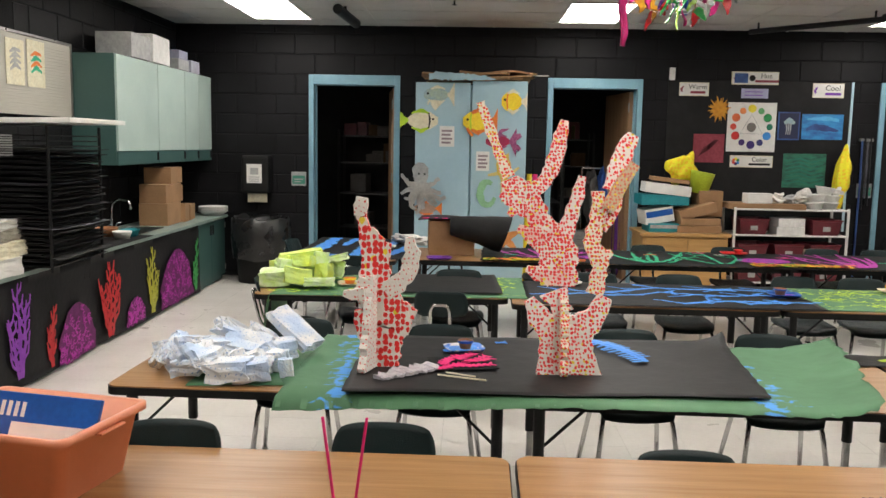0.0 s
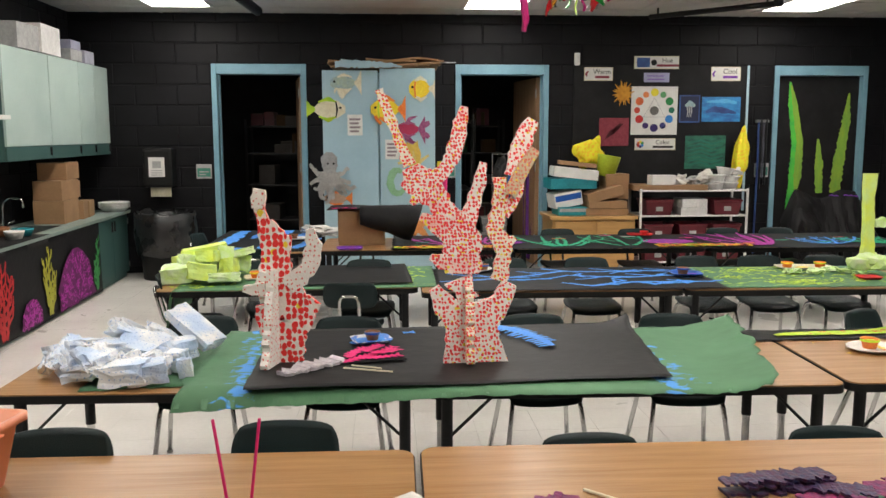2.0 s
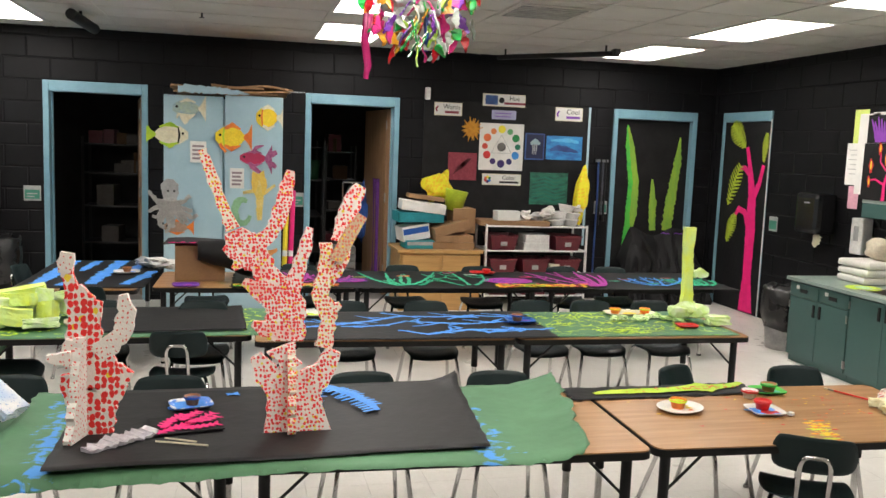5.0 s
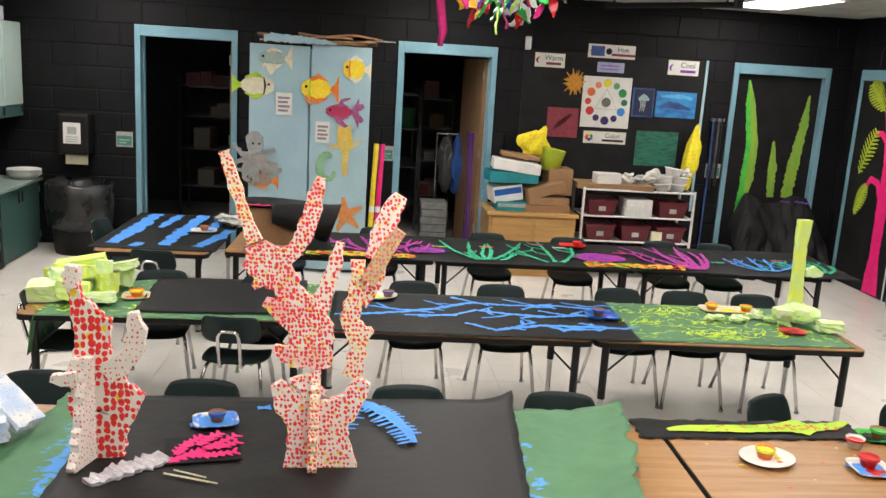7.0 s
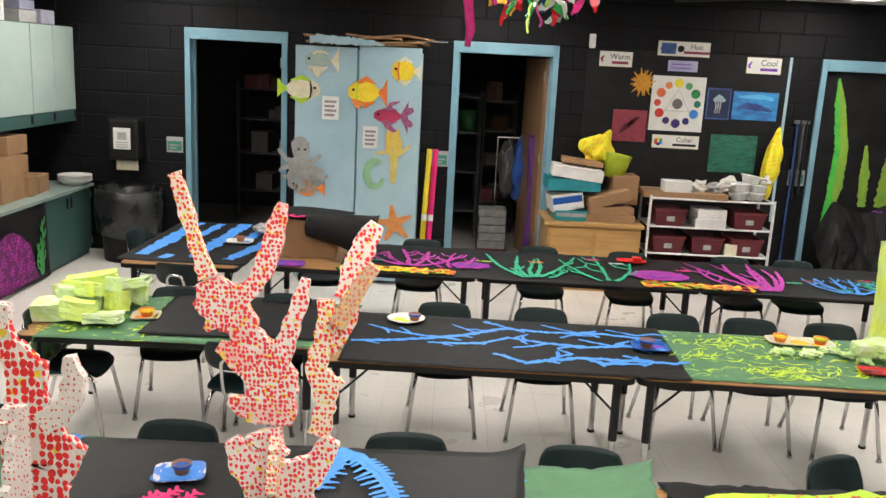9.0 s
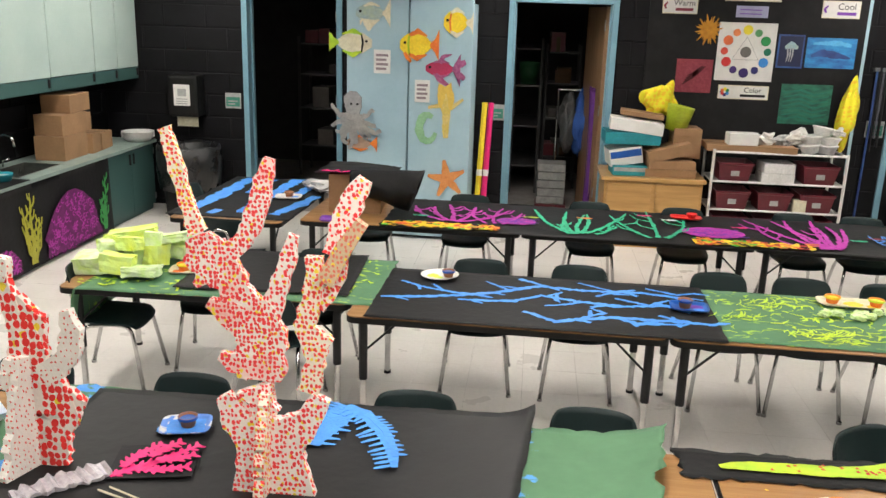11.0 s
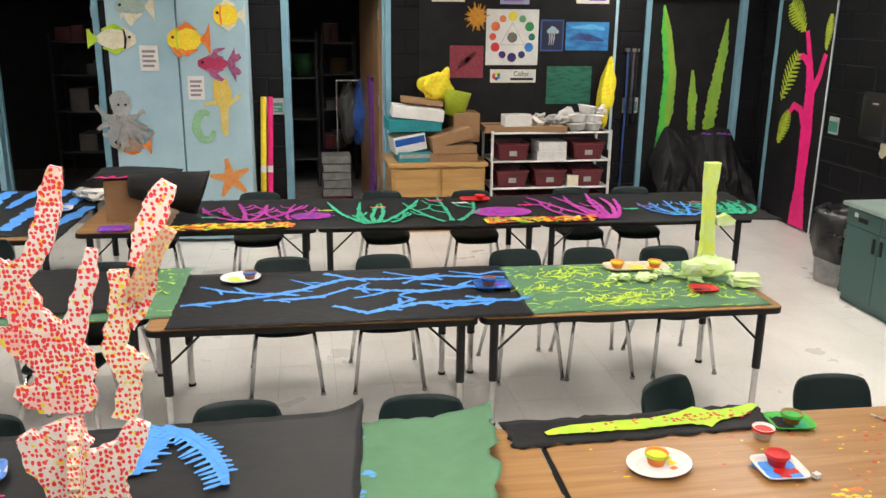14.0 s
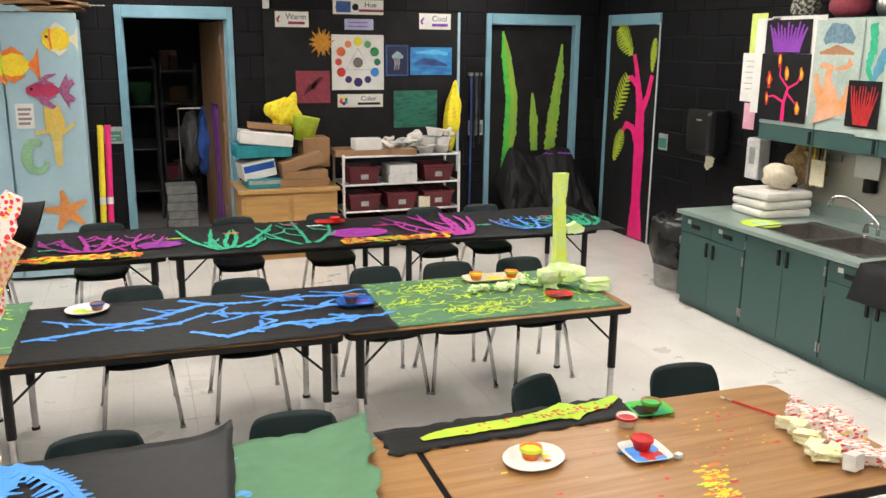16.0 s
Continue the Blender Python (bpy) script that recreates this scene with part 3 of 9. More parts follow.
M_BIN = mat("peach_plastic_bin", (0.80, 0.30, 0.17), 0.4, 0, (0.76, 0.27, 0.15), 5, fine=0.04)
M_BLUEPL = mat("blue_plastic", (0.012, 0.10, 0.42), 0.35)
M_DESK = wood("light_oak_desk", (0.52, 0.31, 0.12), (0.42, 0.24, 0.09))
M_GREY = mat("grey_paper", (0.30, 0.30, 0.30), 0.5, 0, (0.42, 0.42, 0.41), 12, 0.4, 50)
M_SILVER = mat("silver_foil", (0.50, 0.49, 0.46), 0.35, 0.6, (0.38, 0.37, 0.35), 16, 0.8, 60)
M_GREENSIGN = mat("green_sign", (0.05, 0.24, 0.17), 0.5)
M_BROWN = mat("brown_cup", (0.33, 0.13, 0.05), 0.5)
M_BAG = mat("black_bin_bag", (0.012, 0.012, 0.013), 0.28, 0, (0.02, 0.02, 0.02), 7, 1.0, 22, spec=0.5)
M_WINE = mat("wine_paper", (0.22, 0.03, 0.05), 0.8, 0, (0.28, 0.05, 0.07), 40, 0.3, 60, fine=0.3)
M_DEEPBLUE = mat("deep_blue_print", (0.02, 0.04, 0.16), 0.5, 0, (0.04, 0.12, 0.34), 6)
M_SEABLUE = mat("sea_blue_print", (0.03, 0.25, 0.55), 0.5, 0, (0.02, 0.10, 0.32), 9, stretch=(1, 1, 2.5))
M_GREENPRINT = mat("green_print", (0.02, 0.16, 0.10), 0.5, 0, (0.01, 0.07, 0.05), 12, stretch=(1, 1, 3))
M_WARP = mat("ridged_cream_panel", (0.50, 0.48, 0.42), 0.55, 0, (0.44, 0.42, 0.37), 30, 0.4, 30, stretch=(0.3, 0.3, 6), fine=0.12)
M_TOWEL = mat("white_towel", (0.70, 0.68, 0.64), 0.95, 0, (0.62, 0.60, 0.56), 12, 0.8, 130)
M_CLOTHB = mat("blue_cloth", (0.03, 0.10, 0.38), 0.9)
M_CLOTHP = mat("purple_cloth", (0.13, 0.03, 0.22), 0.9)
M_CLOTHG = mat("grey_cloth", (0.10, 0.10, 0.10), 0.9)
M_CREAM = mat("cream_fish_paper", (0.72, 0.68, 0.52), 0.8, 0, (0.66, 0.60, 0.42), 14)
M_PALEBLUE = mat("pale_blue_fish_paper", (0.30, 0.42, 0.48), 0.8, 0, (0.42, 0.50, 0.36), 10)
M_LIMEY = mat("bright_lime_paint", (0.62, 0.80, 0.04), 0.6, 0, (0.50, 0.74, 0.05), 20, fine=0.12)


def stained(name, base, paint, scale, band=None, amount=0.5, stretch=(1, 1, 1)):
    """A paper sheet with dry-brushed paint soaked into it, all over or along a band of its width."""
    m = mat(name, base, 0.7, 0, tuple(c * 0.82 for c in base), 4, 0.4, 22, fine=0.1)
    nt = m.node_tree
    b = nt.nodes["Principled BSDF"]
    col = b.inputs["Base Color"].links[0].from_socket
    geo = nt.nodes.new("ShaderNodeNewGeometry")
    mp = nt.nodes.new("ShaderNodeMapping")
    mp.inputs["Scale"].default_value = stretch
    nt.links.new(geo.outputs["Position"], mp.inputs[0])
    n = nt.nodes.new("ShaderNodeTexNoise")
    n.inputs["Scale"].default_value, n.inputs["Detail"].default_value, n.inputs["Distortion"].default_value = scale, 7, 0.8
    nt.links.new(mp.outputs[0], n.inputs["Vector"])
    val = n.outputs[0]
    if band:
        xyz = nt.nodes.new("ShaderNodeSeparateXYZ")
        nt.links.new(geo.outputs["Position"], xyz.inputs[0])
        total = None
        for centre, half in band:
            d1 = nt.nodes.new("ShaderNodeMath")
            d1.operation = "SUBTRACT"
            nt.links.new(xyz.outputs[0], d1.inputs[0])
            d1.inputs[1].default_value = centre
            d2 = nt.nodes.new("ShaderNodeMath")
            d2.operation = "ABSOLUTE"
            nt.links.new(d1.outputs[0], d2.inputs[0])
            d3 = nt.nodes.new("ShaderNodeMapRange")
            d3.inputs[2].default_value, d3.inputs[3].default_value, d3.inputs[4].default_value = half, 0.16, -0.5
            nt.links.new(d2.outputs[0], d3.inputs[0])
            if total is None:
                total = d3.outputs[0]
            else:
                mx_ = nt.nodes.new("ShaderNodeMath")
                mx_.operation = "MAXIMUM"
                nt.links.new(total, mx_.inputs[0])
                nt.links.new(d3.outputs[0], mx_.inputs[1])
                total = mx_.outputs[0]
        ad = nt.nodes.new("ShaderNodeMath")
        nt.links.new(val, ad.inputs[0])
        nt.links.new(total, ad.inputs[1])
        val = ad.outputs[0]
    edge = nt.nodes.new("ShaderNodeMapRange")
    edge.inputs[1].default_value, edge.inputs[2].default_value, edge.inputs[4].default_value = amount, amount + 0.06, 0.9
    nt.links.new(val, edge.inputs[0])
    mx = nt.nodes.new("ShaderNodeMix")
    mx.data_type = "RGBA"
    nt.links.new(edge.outputs[0], mx.inputs["Factor"])
    nt.links.new(col, mx.inputs["A"])
    mx.inputs["B"].default_value = (*paint, 1)
    nt.links.new(mx.outputs["Result"], b.inputs["Base Color"])
    return m


M_CREASED = mat("creased_black_paper", (0.009, 0.009, 0.010), 0.55, 0, (0.017, 0.017, 0.018), 6, 0.9, 9, fine=0.2, spec=0.26)
M_TRAYBLUE = stained("white_foam_blue_smears", (0.72, 0.74, 0.78), (0.05, 0.22, 0.72), 24, None, 0.44)
GREEN = (0.086, 0.215, 0.108)
M_GREENBLUE = stained("green_paper_blue_paint", GREEN, (0.07, 0.31, 0.80), 15, ((1.27, 0.36), (-0.25, 0.30)), 0.608, (0.9, 1.2, 1))
M_GREENLIME = stained("green_paper_lime_paint", GREEN, (0.42, 0.66, 0.06), 13, None, 0.60, (1, 1.5, 1))


def trans(name, col):
    m = mat(name, col, 0.12, 0, tuple(c * 0.7 for c in col), 12, 0.3, 60, trans=0.45, fine=0.1)
    return m


GEMS = [trans("gem_" + n, c) for n, c in (("red", (0.65, 0.02, 0.03)), ("green", (0.05, 0.55, 0.12)), ("amber", (0.75, 0.35, 0.03)), ("lime", (0.40, 0.65, 0.08)), ("pink", (0.70, 0.04, 0.25)), ("violet", (0.22, 0.06, 0.45)), ("clear", (0.6, 0.65, 0.6)), ("blue", (0.04, 0.10, 0.45)))]
HP = HT + 0.003
PLAN = [1.0, 0.0, 1.0, 0.0]


def plan(ax=1.0, bx=0.0, ay=1.0, by=0.0):
    """Sets how the plan of one row of tables lies in the room."""
    PLAN[:] = ax, bx, ay, by


def at(x, y):
    return PLAN[0] * x + PLAN[1], PLAN[2] * y + PLAN[3]



def upright(y, face=-1):
    """Plane of x and z that looks along -y, at depth y."""
    return Matrix(((1, 0, 0, 0), (0, 0, face, y), (0, 1, 0, 0), (0, 0, 0, 1)))


def sideways(x, face=1):
    """Plane of y and z at x; face is the side to which its thickness grows."""
    return Matrix(((0, 0, face, x), (1, 0, 0, 0), (0, 1, 0, 0), (0, 0, 0, 1)))


def lathe(bm, prof, seg=24, c=(0, 0, 0), sx=1.0, cap=True):
    rings = [[bm.verts.new((c[0] + sx * r * math.cos(2 * math.pi * k / seg), c[1] + r * math.sin(2 * math.pi * k / seg), c[2] + z)) for k in range(seg)] for r, z in prof]
    for a, b in zip(rings, rings[1:]):
        for k in range(seg):
            bm.faces.new((a[k], a[(k + 1) % seg], b[(k + 1) % seg], b[k]))
    for r in (rings[0], rings[-1]) if cap else ():
        bm.faces.new(r)
    return bm


def paper(name, x0, x1, y0, y1, z, material, label, yaw=0.0, curl=None, wave=0.0015, ragged=0.003, seed=1, cat="paper"):
    (x0, y0), (x1, y1) = at(x0, y0), at(x1, y1)
    ob = thing(name, pose((x0 + x1) / 2, (y0 + y1) / 2, z, 0, 0, yaw), label, cat)
    w, h = x1 - x0, y1 - y0

    def height(x, y, u, v):
        zz = wave * (1 + noise.noise(Vector((x * 3 + seed, y * 3, seed)))) * (0.3 + abs(u - 0.5) + abs(v - 0.5))
        p = Vector((x, y, zz))
        return curl(p, u, v) if curl else p
    part("sheet", sheet(B(), -w / 2, w / 2, -h / 2, h / 2, max(12, int(w / 0.03)), max(8, int(h / 0.04)), height, 0.0012, ragged, seed), material, ob, smooth=True)
    return ob


def local(ob, pts):
    inv = ob.matrix_world.inverted()
    return [tuple((inv @ Vector((*at(x, y), 0)))[:2]) for x, y in pts]


def stroke(name, ob, pts, hws, material, z=0.004, jag=0.15, seed=0, thick=0.0012, step=0.02):
    """A painted or cut-out shape that lies on the sheet ob; points in the plan of the room."""
    bm = ribbon(B(), local(ob, pts), hws, thick, Matrix.Translation((0, 0, z)), jag, step, seed)
    return part(name, bm, material, ob)


def comb(name, ob, pts, hws, material, teeth, length, seed=0, z=0.004, sides=(1, -1), width=0.006, lean=0.7, own=False):
    """A fern-like shape: a stem with teeth on its sides."""
    rng = random.Random(seed)
    L = pts if own else local(ob, pts)
    bm = ribbon(B(), L, hws, 0.0012, Matrix.Translation((0, 0, z)), 0.15, 0.02, seed)
    P = [Vector((*p, 0)) for p in L]
    for k in range(teeth):
        f = (k + 0.5) / teeth * (len(P) - 1)
        i = min(int(f), len(P) - 2)
        p, d = P[i].lerp(P[i + 1], f - i), (P[i + 1] - P[i]).normalized()
        for s in sides:
            n = Vector((-d.y, d.x, 0)) * s
            e = p + (n + d * lean).normalized() * length * rng.uniform(0.7, 1.15)
            ribbon(bm, [p[:2], p.lerp(e, 0.6)[:2], e[:2]], [width * 0.8, width, width * 0.4], 0.0012, Matrix.Translation((0, 0, z + 0.00004 * (k + 1) + 0.00002 * s)), 0.2, 0.015, seed + k)
    return part(name, bm, material, ob)


def shape(name, pts, hws, m, material, parent, thick=0.002, jag=0.08, seed=0, label="", step=0.02):
    return part(name, ribbon(B(), pts, hws, thick, m, jag, step, seed), material, parent, label)


def tray(x, y, z, w, h, rot, material, label, spots=(), cat="tray"):
    ob = thing("foam_tray", pose(*at(x, y), z, 0, 0, rot), label, cat)

    def dish(px, py, u, v):
        xx, yy = 2 * u - 1, 2 * v - 1
        r = max(abs(xx), abs(yy))
        k = 1 - 0.13 * (abs(xx * yy)) ** 4
        return Vector((xx * w / 2 * k, yy * h / 2 * k, 0.003 + 0.013 * max(0, (r - 0.7) / 0.3)))
    part("dish", sheet(B(), 0, 1, 0, 1, 12, 12, dish, 0.003), material, ob, smooth=True)
    for k, (sx, sy, r, mm) in enumerate(spots):
        bm = blob(B(), (sx * w, sy * h, 0.0045), r, k + x, (1.2, 0.9, 0.06), 2, 0.7)
        part("paint_smear", bm, mm, ob, "dried paint")
    return ob


def plate(x, y, z, r, label, spots=(), sx=1.15):
    ob = thing("paper_plate", pose(*at(x, y), z, 0, 0, 20), label, "plate")
    part("dish", lathe(B(), [(r * 0.62, 0.001), (r * 0.72, 0.003), (r * 0.97, 0.014), (r, 0.015), (r * 0.98, 0.012), (r * 0.7, 0.0), (0.01, 0.0)][::-1], 28, sx=sx), M_PAPER, ob, smooth=True)
    part("well", lathe(B(), [(r * 0.70, 0.001), (r * 0.64, 0.0032)], 28, sx=sx), M_PAPER, ob)
    for k, (px, py, rr, mm) in enumerate(spots):
        part("paint_smear", blob(B(), (px * r, py * r, 0.004), rr, k, (1.2, 0.9, 0.05), 2, 0.8), mm, ob, "dried paint")
    return ob


def cup(x, y, z, material, fill, label, r=0.036, h=0.045):
    r, h = r * 0.95, h * 0.8
    ob = thing("paint_cup", (*at(x, y), z), label, "cup", "paint cups")
    part("wall", lathe(B(), [(r * 0.72, 0.0), (r * 0.74, 0.001), (r, h), (r * 1.06, h), (r * 1.04, h - 0.002), (r * 0.95, h - 0.001), (r * 0.72, 0.004), (0.001, 0.004)], 22), material, ob, smooth=True)
    part("paint", lathe(B(), [(r * 0.80, h * 0.30), (r * 0.93, h * 0.76)], 22), fill, ob, "wet paint")
    part("rim", lathe(B(), [(r * 0.96, h - 0.001), (r * 1.08, h - 0.001), (r * 1.08, h - 0.010), (r * 1.0, h - 0.010), (r * 0.96, h - 0.001)], 22, cap=False), fill, ob, "paint smeared rim")
    return ob


def chunk(name, x, y, z, dims, rot, material, label, group, seed=0, rough=0.12):
    ob_m = pose(*at(x, y), z, *rot)
    bm = B()
    bmesh.ops.create_cube(bm, size=1)
    bmesh.ops.subdivide_edges(bm, edges=bm.edges[:], cuts=4, use_grid_fill=True)
    o = Vector((seed * 2.3, seed * 5.1, seed * 1.7))
    for v in bm.verts:
        k = noise.noise_vector(v.co * 2.6 + o) * rough * 1.6 + noise.noise_vector(v.co * 7 + o) * rough * 0.5
        v.co = Vector([(v.co[i] + k[i]) * dims[i] for i in range(3)])
    lo = min((ob_m.to_3x3() @ v.co).z for v in bm.verts)
    ob = part(name, bm, material)
    ob.matrix_world = Matrix.Translation((0, 0, -lo)) @ ob_m
    return tagged(ob, label, "foam scrap", group)


def text(name, words, size, m, material, parent):
    cu = bpy.data.curves.new(name, "FONT")
    cu.body, cu.size, cu.extrude = words, size, 0.0004
    cu.align_x, cu.align_y = "CENTER", "CENTER"
    tmp = bpy.data.objects.new(name, cu)
    scene.collection.objects.link(tmp)
    me = bpy.data.meshes.new_from_object(tmp.evaluated_get(bpy.context.evaluated_depsgraph_get()))
    bpy.data.objects.remove(tmp)
    me.materials.append(material)
    ob = new(name, me)
    ob.parent = parent
    ob.matrix_local = m
    return ob


# ---- the two large corals ----
def limb(nm, pts, hws, y, material, parent, thick=0.03, seed=0, tilt=0.0, jag=0.16):
    lean = 0.14 if parent.name == big.name else 0.0
    m = upright(y) @ Matrix.Translation((0, 0, -thick / 2))
    bm = ribbon(B(), pts, hws, thick, m, jag, 0.016, seed)
    z0 = min(p[1] for p in pts)
    for v in bm.verts:
        v.co.y += tilt * (v.co.z - z0) + lean * (v.co.z - HT)
    return part(nm, bm, material, parent)


big = thing("coral_sculpture", (0, 0, 0), "tall white foam coral sculpture daubed with red and yellow dots", "sculpture")
YC = 3.275
limb("trunk", [(0.369, 1.346), (0.385, 1.308), (0.419, 1.272), (0.461, 1.235), (0.489, 1.18), (0.535, 1.119), (0.556, 1.068), (0.561, 1.014), (0.559, 0.944)], [0.034, 0.056, 0.073, 0.047, 0.043, 0.077, 0.073, 0.069, 0.065], YC, M_CORAL, big, 0.028, 1, jag=0.14)
limb("branch", [(0.249, 1.638), (0.285, 1.545), (0.323, 1.446), (0.363, 1.351)], [0.015, 0.02, 0.019, 0.024], YC + 0.008, M_CORALY, big, 0.024, 2, tilt=0.12, jag=0.2)
limb("branch", [(0.574, 1.572), (0.559, 1.511), (0.543, 1.44), (0.526, 1.387), (0.493, 1.328), (0.436, 1.286)], [0.015, 0.028, 0.028, 0.03, 0.024, 0.032], YC - 0.004, M_CORAL, big, 0.024, 3)
limb("branch", [(0.645, 1.361), (0.628, 1.284), (0.604, 1.205), (0.579, 1.127)], [0.015, 0.024, 0.026, 0.032], YC + 0.004, M_CORALB, big, 0.028, 4)
limb("branch", [(0.841, 1.522), (0.814, 1.475), (0.791, 1.428), (0.767, 1.368), (0.753, 1.31)], [0.02, 0.033, 0.035, 0.028, 0.024], YC + 0.02, M_CORALB, big, 0.028, 5)
limb("cut_strip", [(0.843, 1.411), (0.797, 1.342), (0.742, 1.24)], [0.018, 0.024, 0.026], YC - 0.012, M_CORALBACK, big, 0.03, 6, jag=0.05)
limb("branch", [(0.779, 1.308), (0.782, 1.246), (0.75, 1.197), (0.719, 1.167)], [0.02, 0.017, 0.022, 0.026], YC + 0.012, M_CORAL, big, 0.026, 7)
limb("branch", [(0.709, 1.304), (0.71, 1.24), (0.706, 1.189), (0.69, 1.129), (0.689, 1.097), (0.716, 1.06), (0.717, 1.011), (0.71, 0.957), (0.7, 0.915)], [0.024, 0.028, 0.03, 0.032, 0.03, 0.037, 0.028, 0.028, 0.03], YC + 0.006, M_CORALY, big, 0.03, 8, jag=0.2)
limb("branch", [(0.763, 1.076), (0.734, 1.055), (0.707, 1.039)], [0.009, 0.022, 0.03], YC + 0.002, M_CORALY, big, 0.026, 9)
limb("branch", [(0.438, 1.007), (0.476, 0.989), (0.526, 0.983)], [0.011, 0.026, 0.039], YC - 0.003, M_CORAL, big, 0.024, 10)
limb("branch", [(0.334, 1.288), (0.361, 1.27), (0.401, 1.266)], [0.011, 0.024, 0.039], YC - 0.002, M_CORAL, big, 0.026, 11)
limb("branch", [(0.366, 1.207), (0.388, 1.23), (0.427, 1.253)], [0.009, 0.024, 0.034], YC - 0.005, M_CORAL, big, 0.026, 18)
limb("branch", [(0.403, 1.16), (0.437, 1.142), (0.486, 1.12)], [0.013, 0.026, 0.043], YC - 0.003, M_CORAL, big, 0.026, 12)
limb("collar", [(0.546, 0.923), (0.56, 0.887), (0.577, 0.843)], [0.056, 0.034, 0.043], YC - 0.005, M_CORALB, big, 0.03, 13)
limb("base_board", [(0.591, 0.832), (0.593, 0.8), (0.592, 0.747), (0.595, 0.683), (0.602, 0.636), (0.606, 0.595)], [0.03, 0.086, 0.099, 0.104, 0.117, 0.131], YC, M_CORALB, big, 0.03, 14, jag=0.04)
limb("base_arm", [(0.448, 0.888), (0.477, 0.84), (0.528, 0.779)], [0.021, 0.037, 0.052], YC - 0.003, M_CORALB, big, 0.03, 15, jag=0.16)
limb("base_arm", [(0.739, 0.905), (0.711, 0.842), (0.653, 0.783)], [0.028, 0.039, 0.052], YC - 0.003, M_CORALB, big, 0.03, 16, jag=0.16)
m = sideways(0.566, 1)
bm = ribbon(B(), [(3.28, HT + 0.031), (3.285, 0.72), (3.30, 0.84), (3.31, 0.91)], [0.075, 0.07, 0.055, 0.03], 0.03, m, 0.12, 0.014, 17)
part("cross_board", bm, M_CORALY, big, "yellow speckled cross board")

small = thing("coral_sculpture", (0, 0, 0), "white foam coral sculpture daubed with large red dots", "sculpture")
YA = 3.32
limb("trunk", [(-0.165, 1.152), (-0.155, 1.102), (-0.149, 1.043), (-0.145, 0.984), (-0.134, 0.916), (-0.103, 0.851), (-0.081, 0.785), (-0.104, 0.721), (-0.102, 0.66), (-0.095, 0.612)], [0.017, 0.047, 0.047, 0.056, 0.065, 0.078, 0.074, 0.066, 0.061, 0.048], YA, M_CORALA, small, 0.03, 21, jag=0.14)
limb("branch", [(-0.195, 1.211), (-0.185, 1.159), (-0.175, 1.102)], [0.019, 0.021, 0.026], YA - 0.003, M_CORALA, small, 0.03, 22)
limb("tip", [(-0.192, 1.268), (-0.198, 1.236), (-0.201, 1.198)], [0.019, 0.028, 0.021], YA - 0.006, M_CORALC, small, 0.034, 23)
limb("branch", [(-0.094, 1.096), (-0.108, 1.05), (-0.134, 0.996)], [0.015, 0.03, 0.043], YA + 0.003, M_CORALA, small, 0.028, 24)
limb("branch", [(0.016, 0.815), (-0.021, 0.831), (-0.069, 0.817)], [0.017, 0.035, 0.052], YA + 0.002, M_CORALA, small, 0.028, 25)
limb("branch", [(-0.011, 1.12), (0.001, 1.061), (-0.011, 0.993), (-0.05, 0.939), (-0.097, 0.904)], [0.015, 0.03, 0.03, 0.032, 0.035], YA - 0.006, M_CORALC, small, 0.03, 26, jag=0.2)
limb("branch", [(-0.207, 0.832), (-0.196, 0.785), (-0.166, 0.728)], [0.013, 0.026, 0.035], YA + 0.003, M_CORALA, small, 0.028, 27)
limb("branch", [(-0.256, 0.906), (-0.224, 0.901), (-0.175, 0.906)], [0.011, 0.02, 0.026], YA - 0.05, M_CORALC, small, 0.03, 28)
limb("branch", [(-0.181, 0.964), (-0.191, 0.917), (-0.173, 0.853)], [0.017, 0.026, 0.022], YA - 0.03, M_CORALC, small, 0.03, 31)
m = Matrix.Translation((-0.149, 3.30, 0)) @ Matrix.Rotation(radians(-13), 4, "Z") @ sideways(-0.015, 1)
bm = ribbon(B(), [(-0.035, HT + 0.031), (-0.03, 0.72), (-0.01, 0.86), (0.0, 0.97)], [0.085, 0.06, 0.045, 0.03], 0.03, m, 0.16, 0.014, 29)
part("cross_board", bm, M_CORALC, small, "sparsely dotted cross board")

# ---- first painted table: green and black paper ----
plan(1.07, 0.097, 1.035, -0.042)
def curl_end(p, u, v):
    k = max(0, u - 0.86) / 0.14
    p.z += 0.065 * k ** 1.4 * (0.65 + 0.35 * v)
    p.x += 0.035 * noise.noise(Vector((v * 9, 2.3, 0))) * k + 0.018 * noise.noise(Vector((v * 31, 7.1, 0))) * k
    p.x -= 0.06 * k * k + 0.17 * (1 - v) * max(0, u - 0.7) / 0.3
    d = max(0, 0.07 - v) / 0.07
    p.z -= 0.012 * d + 0.05 * d * max(0, 1 - 2.2 * u)
    p.z += 0.004 * math.sin(u * 14) * max(0, 0.3 - v)
    return p


green1 = paper("green_paper_sheet", -0.50, 1.64, 2.855, 3.76, HP + 0.012, M_GREENBLUE, "green craft paper with blue paint flecks, curled at its torn end", -2.2, curl_end, 0.002, 0.012, 3)
paper("green_paper_sheet", -0.86, -0.40, 3.03, 3.55, HP, M_GREENPAPER, "loose piece of green craft paper under white foam scraps", 6, None, 0.002, 0.01, 4)
rng = random.Random(5)


def bent_corner(p, u, v):
    k = max(0, u - 0.9) * max(0, v - 0.75) / 0.025
    p.z += 0.045 * k * k
    p.x += 0.08 * (v - 0.5) * u
    p.y += 0.045 * (u - 0.5)
    p.z += 0.003 * math.sin(u * 9 + v * 4) * (1 - v)
    return p


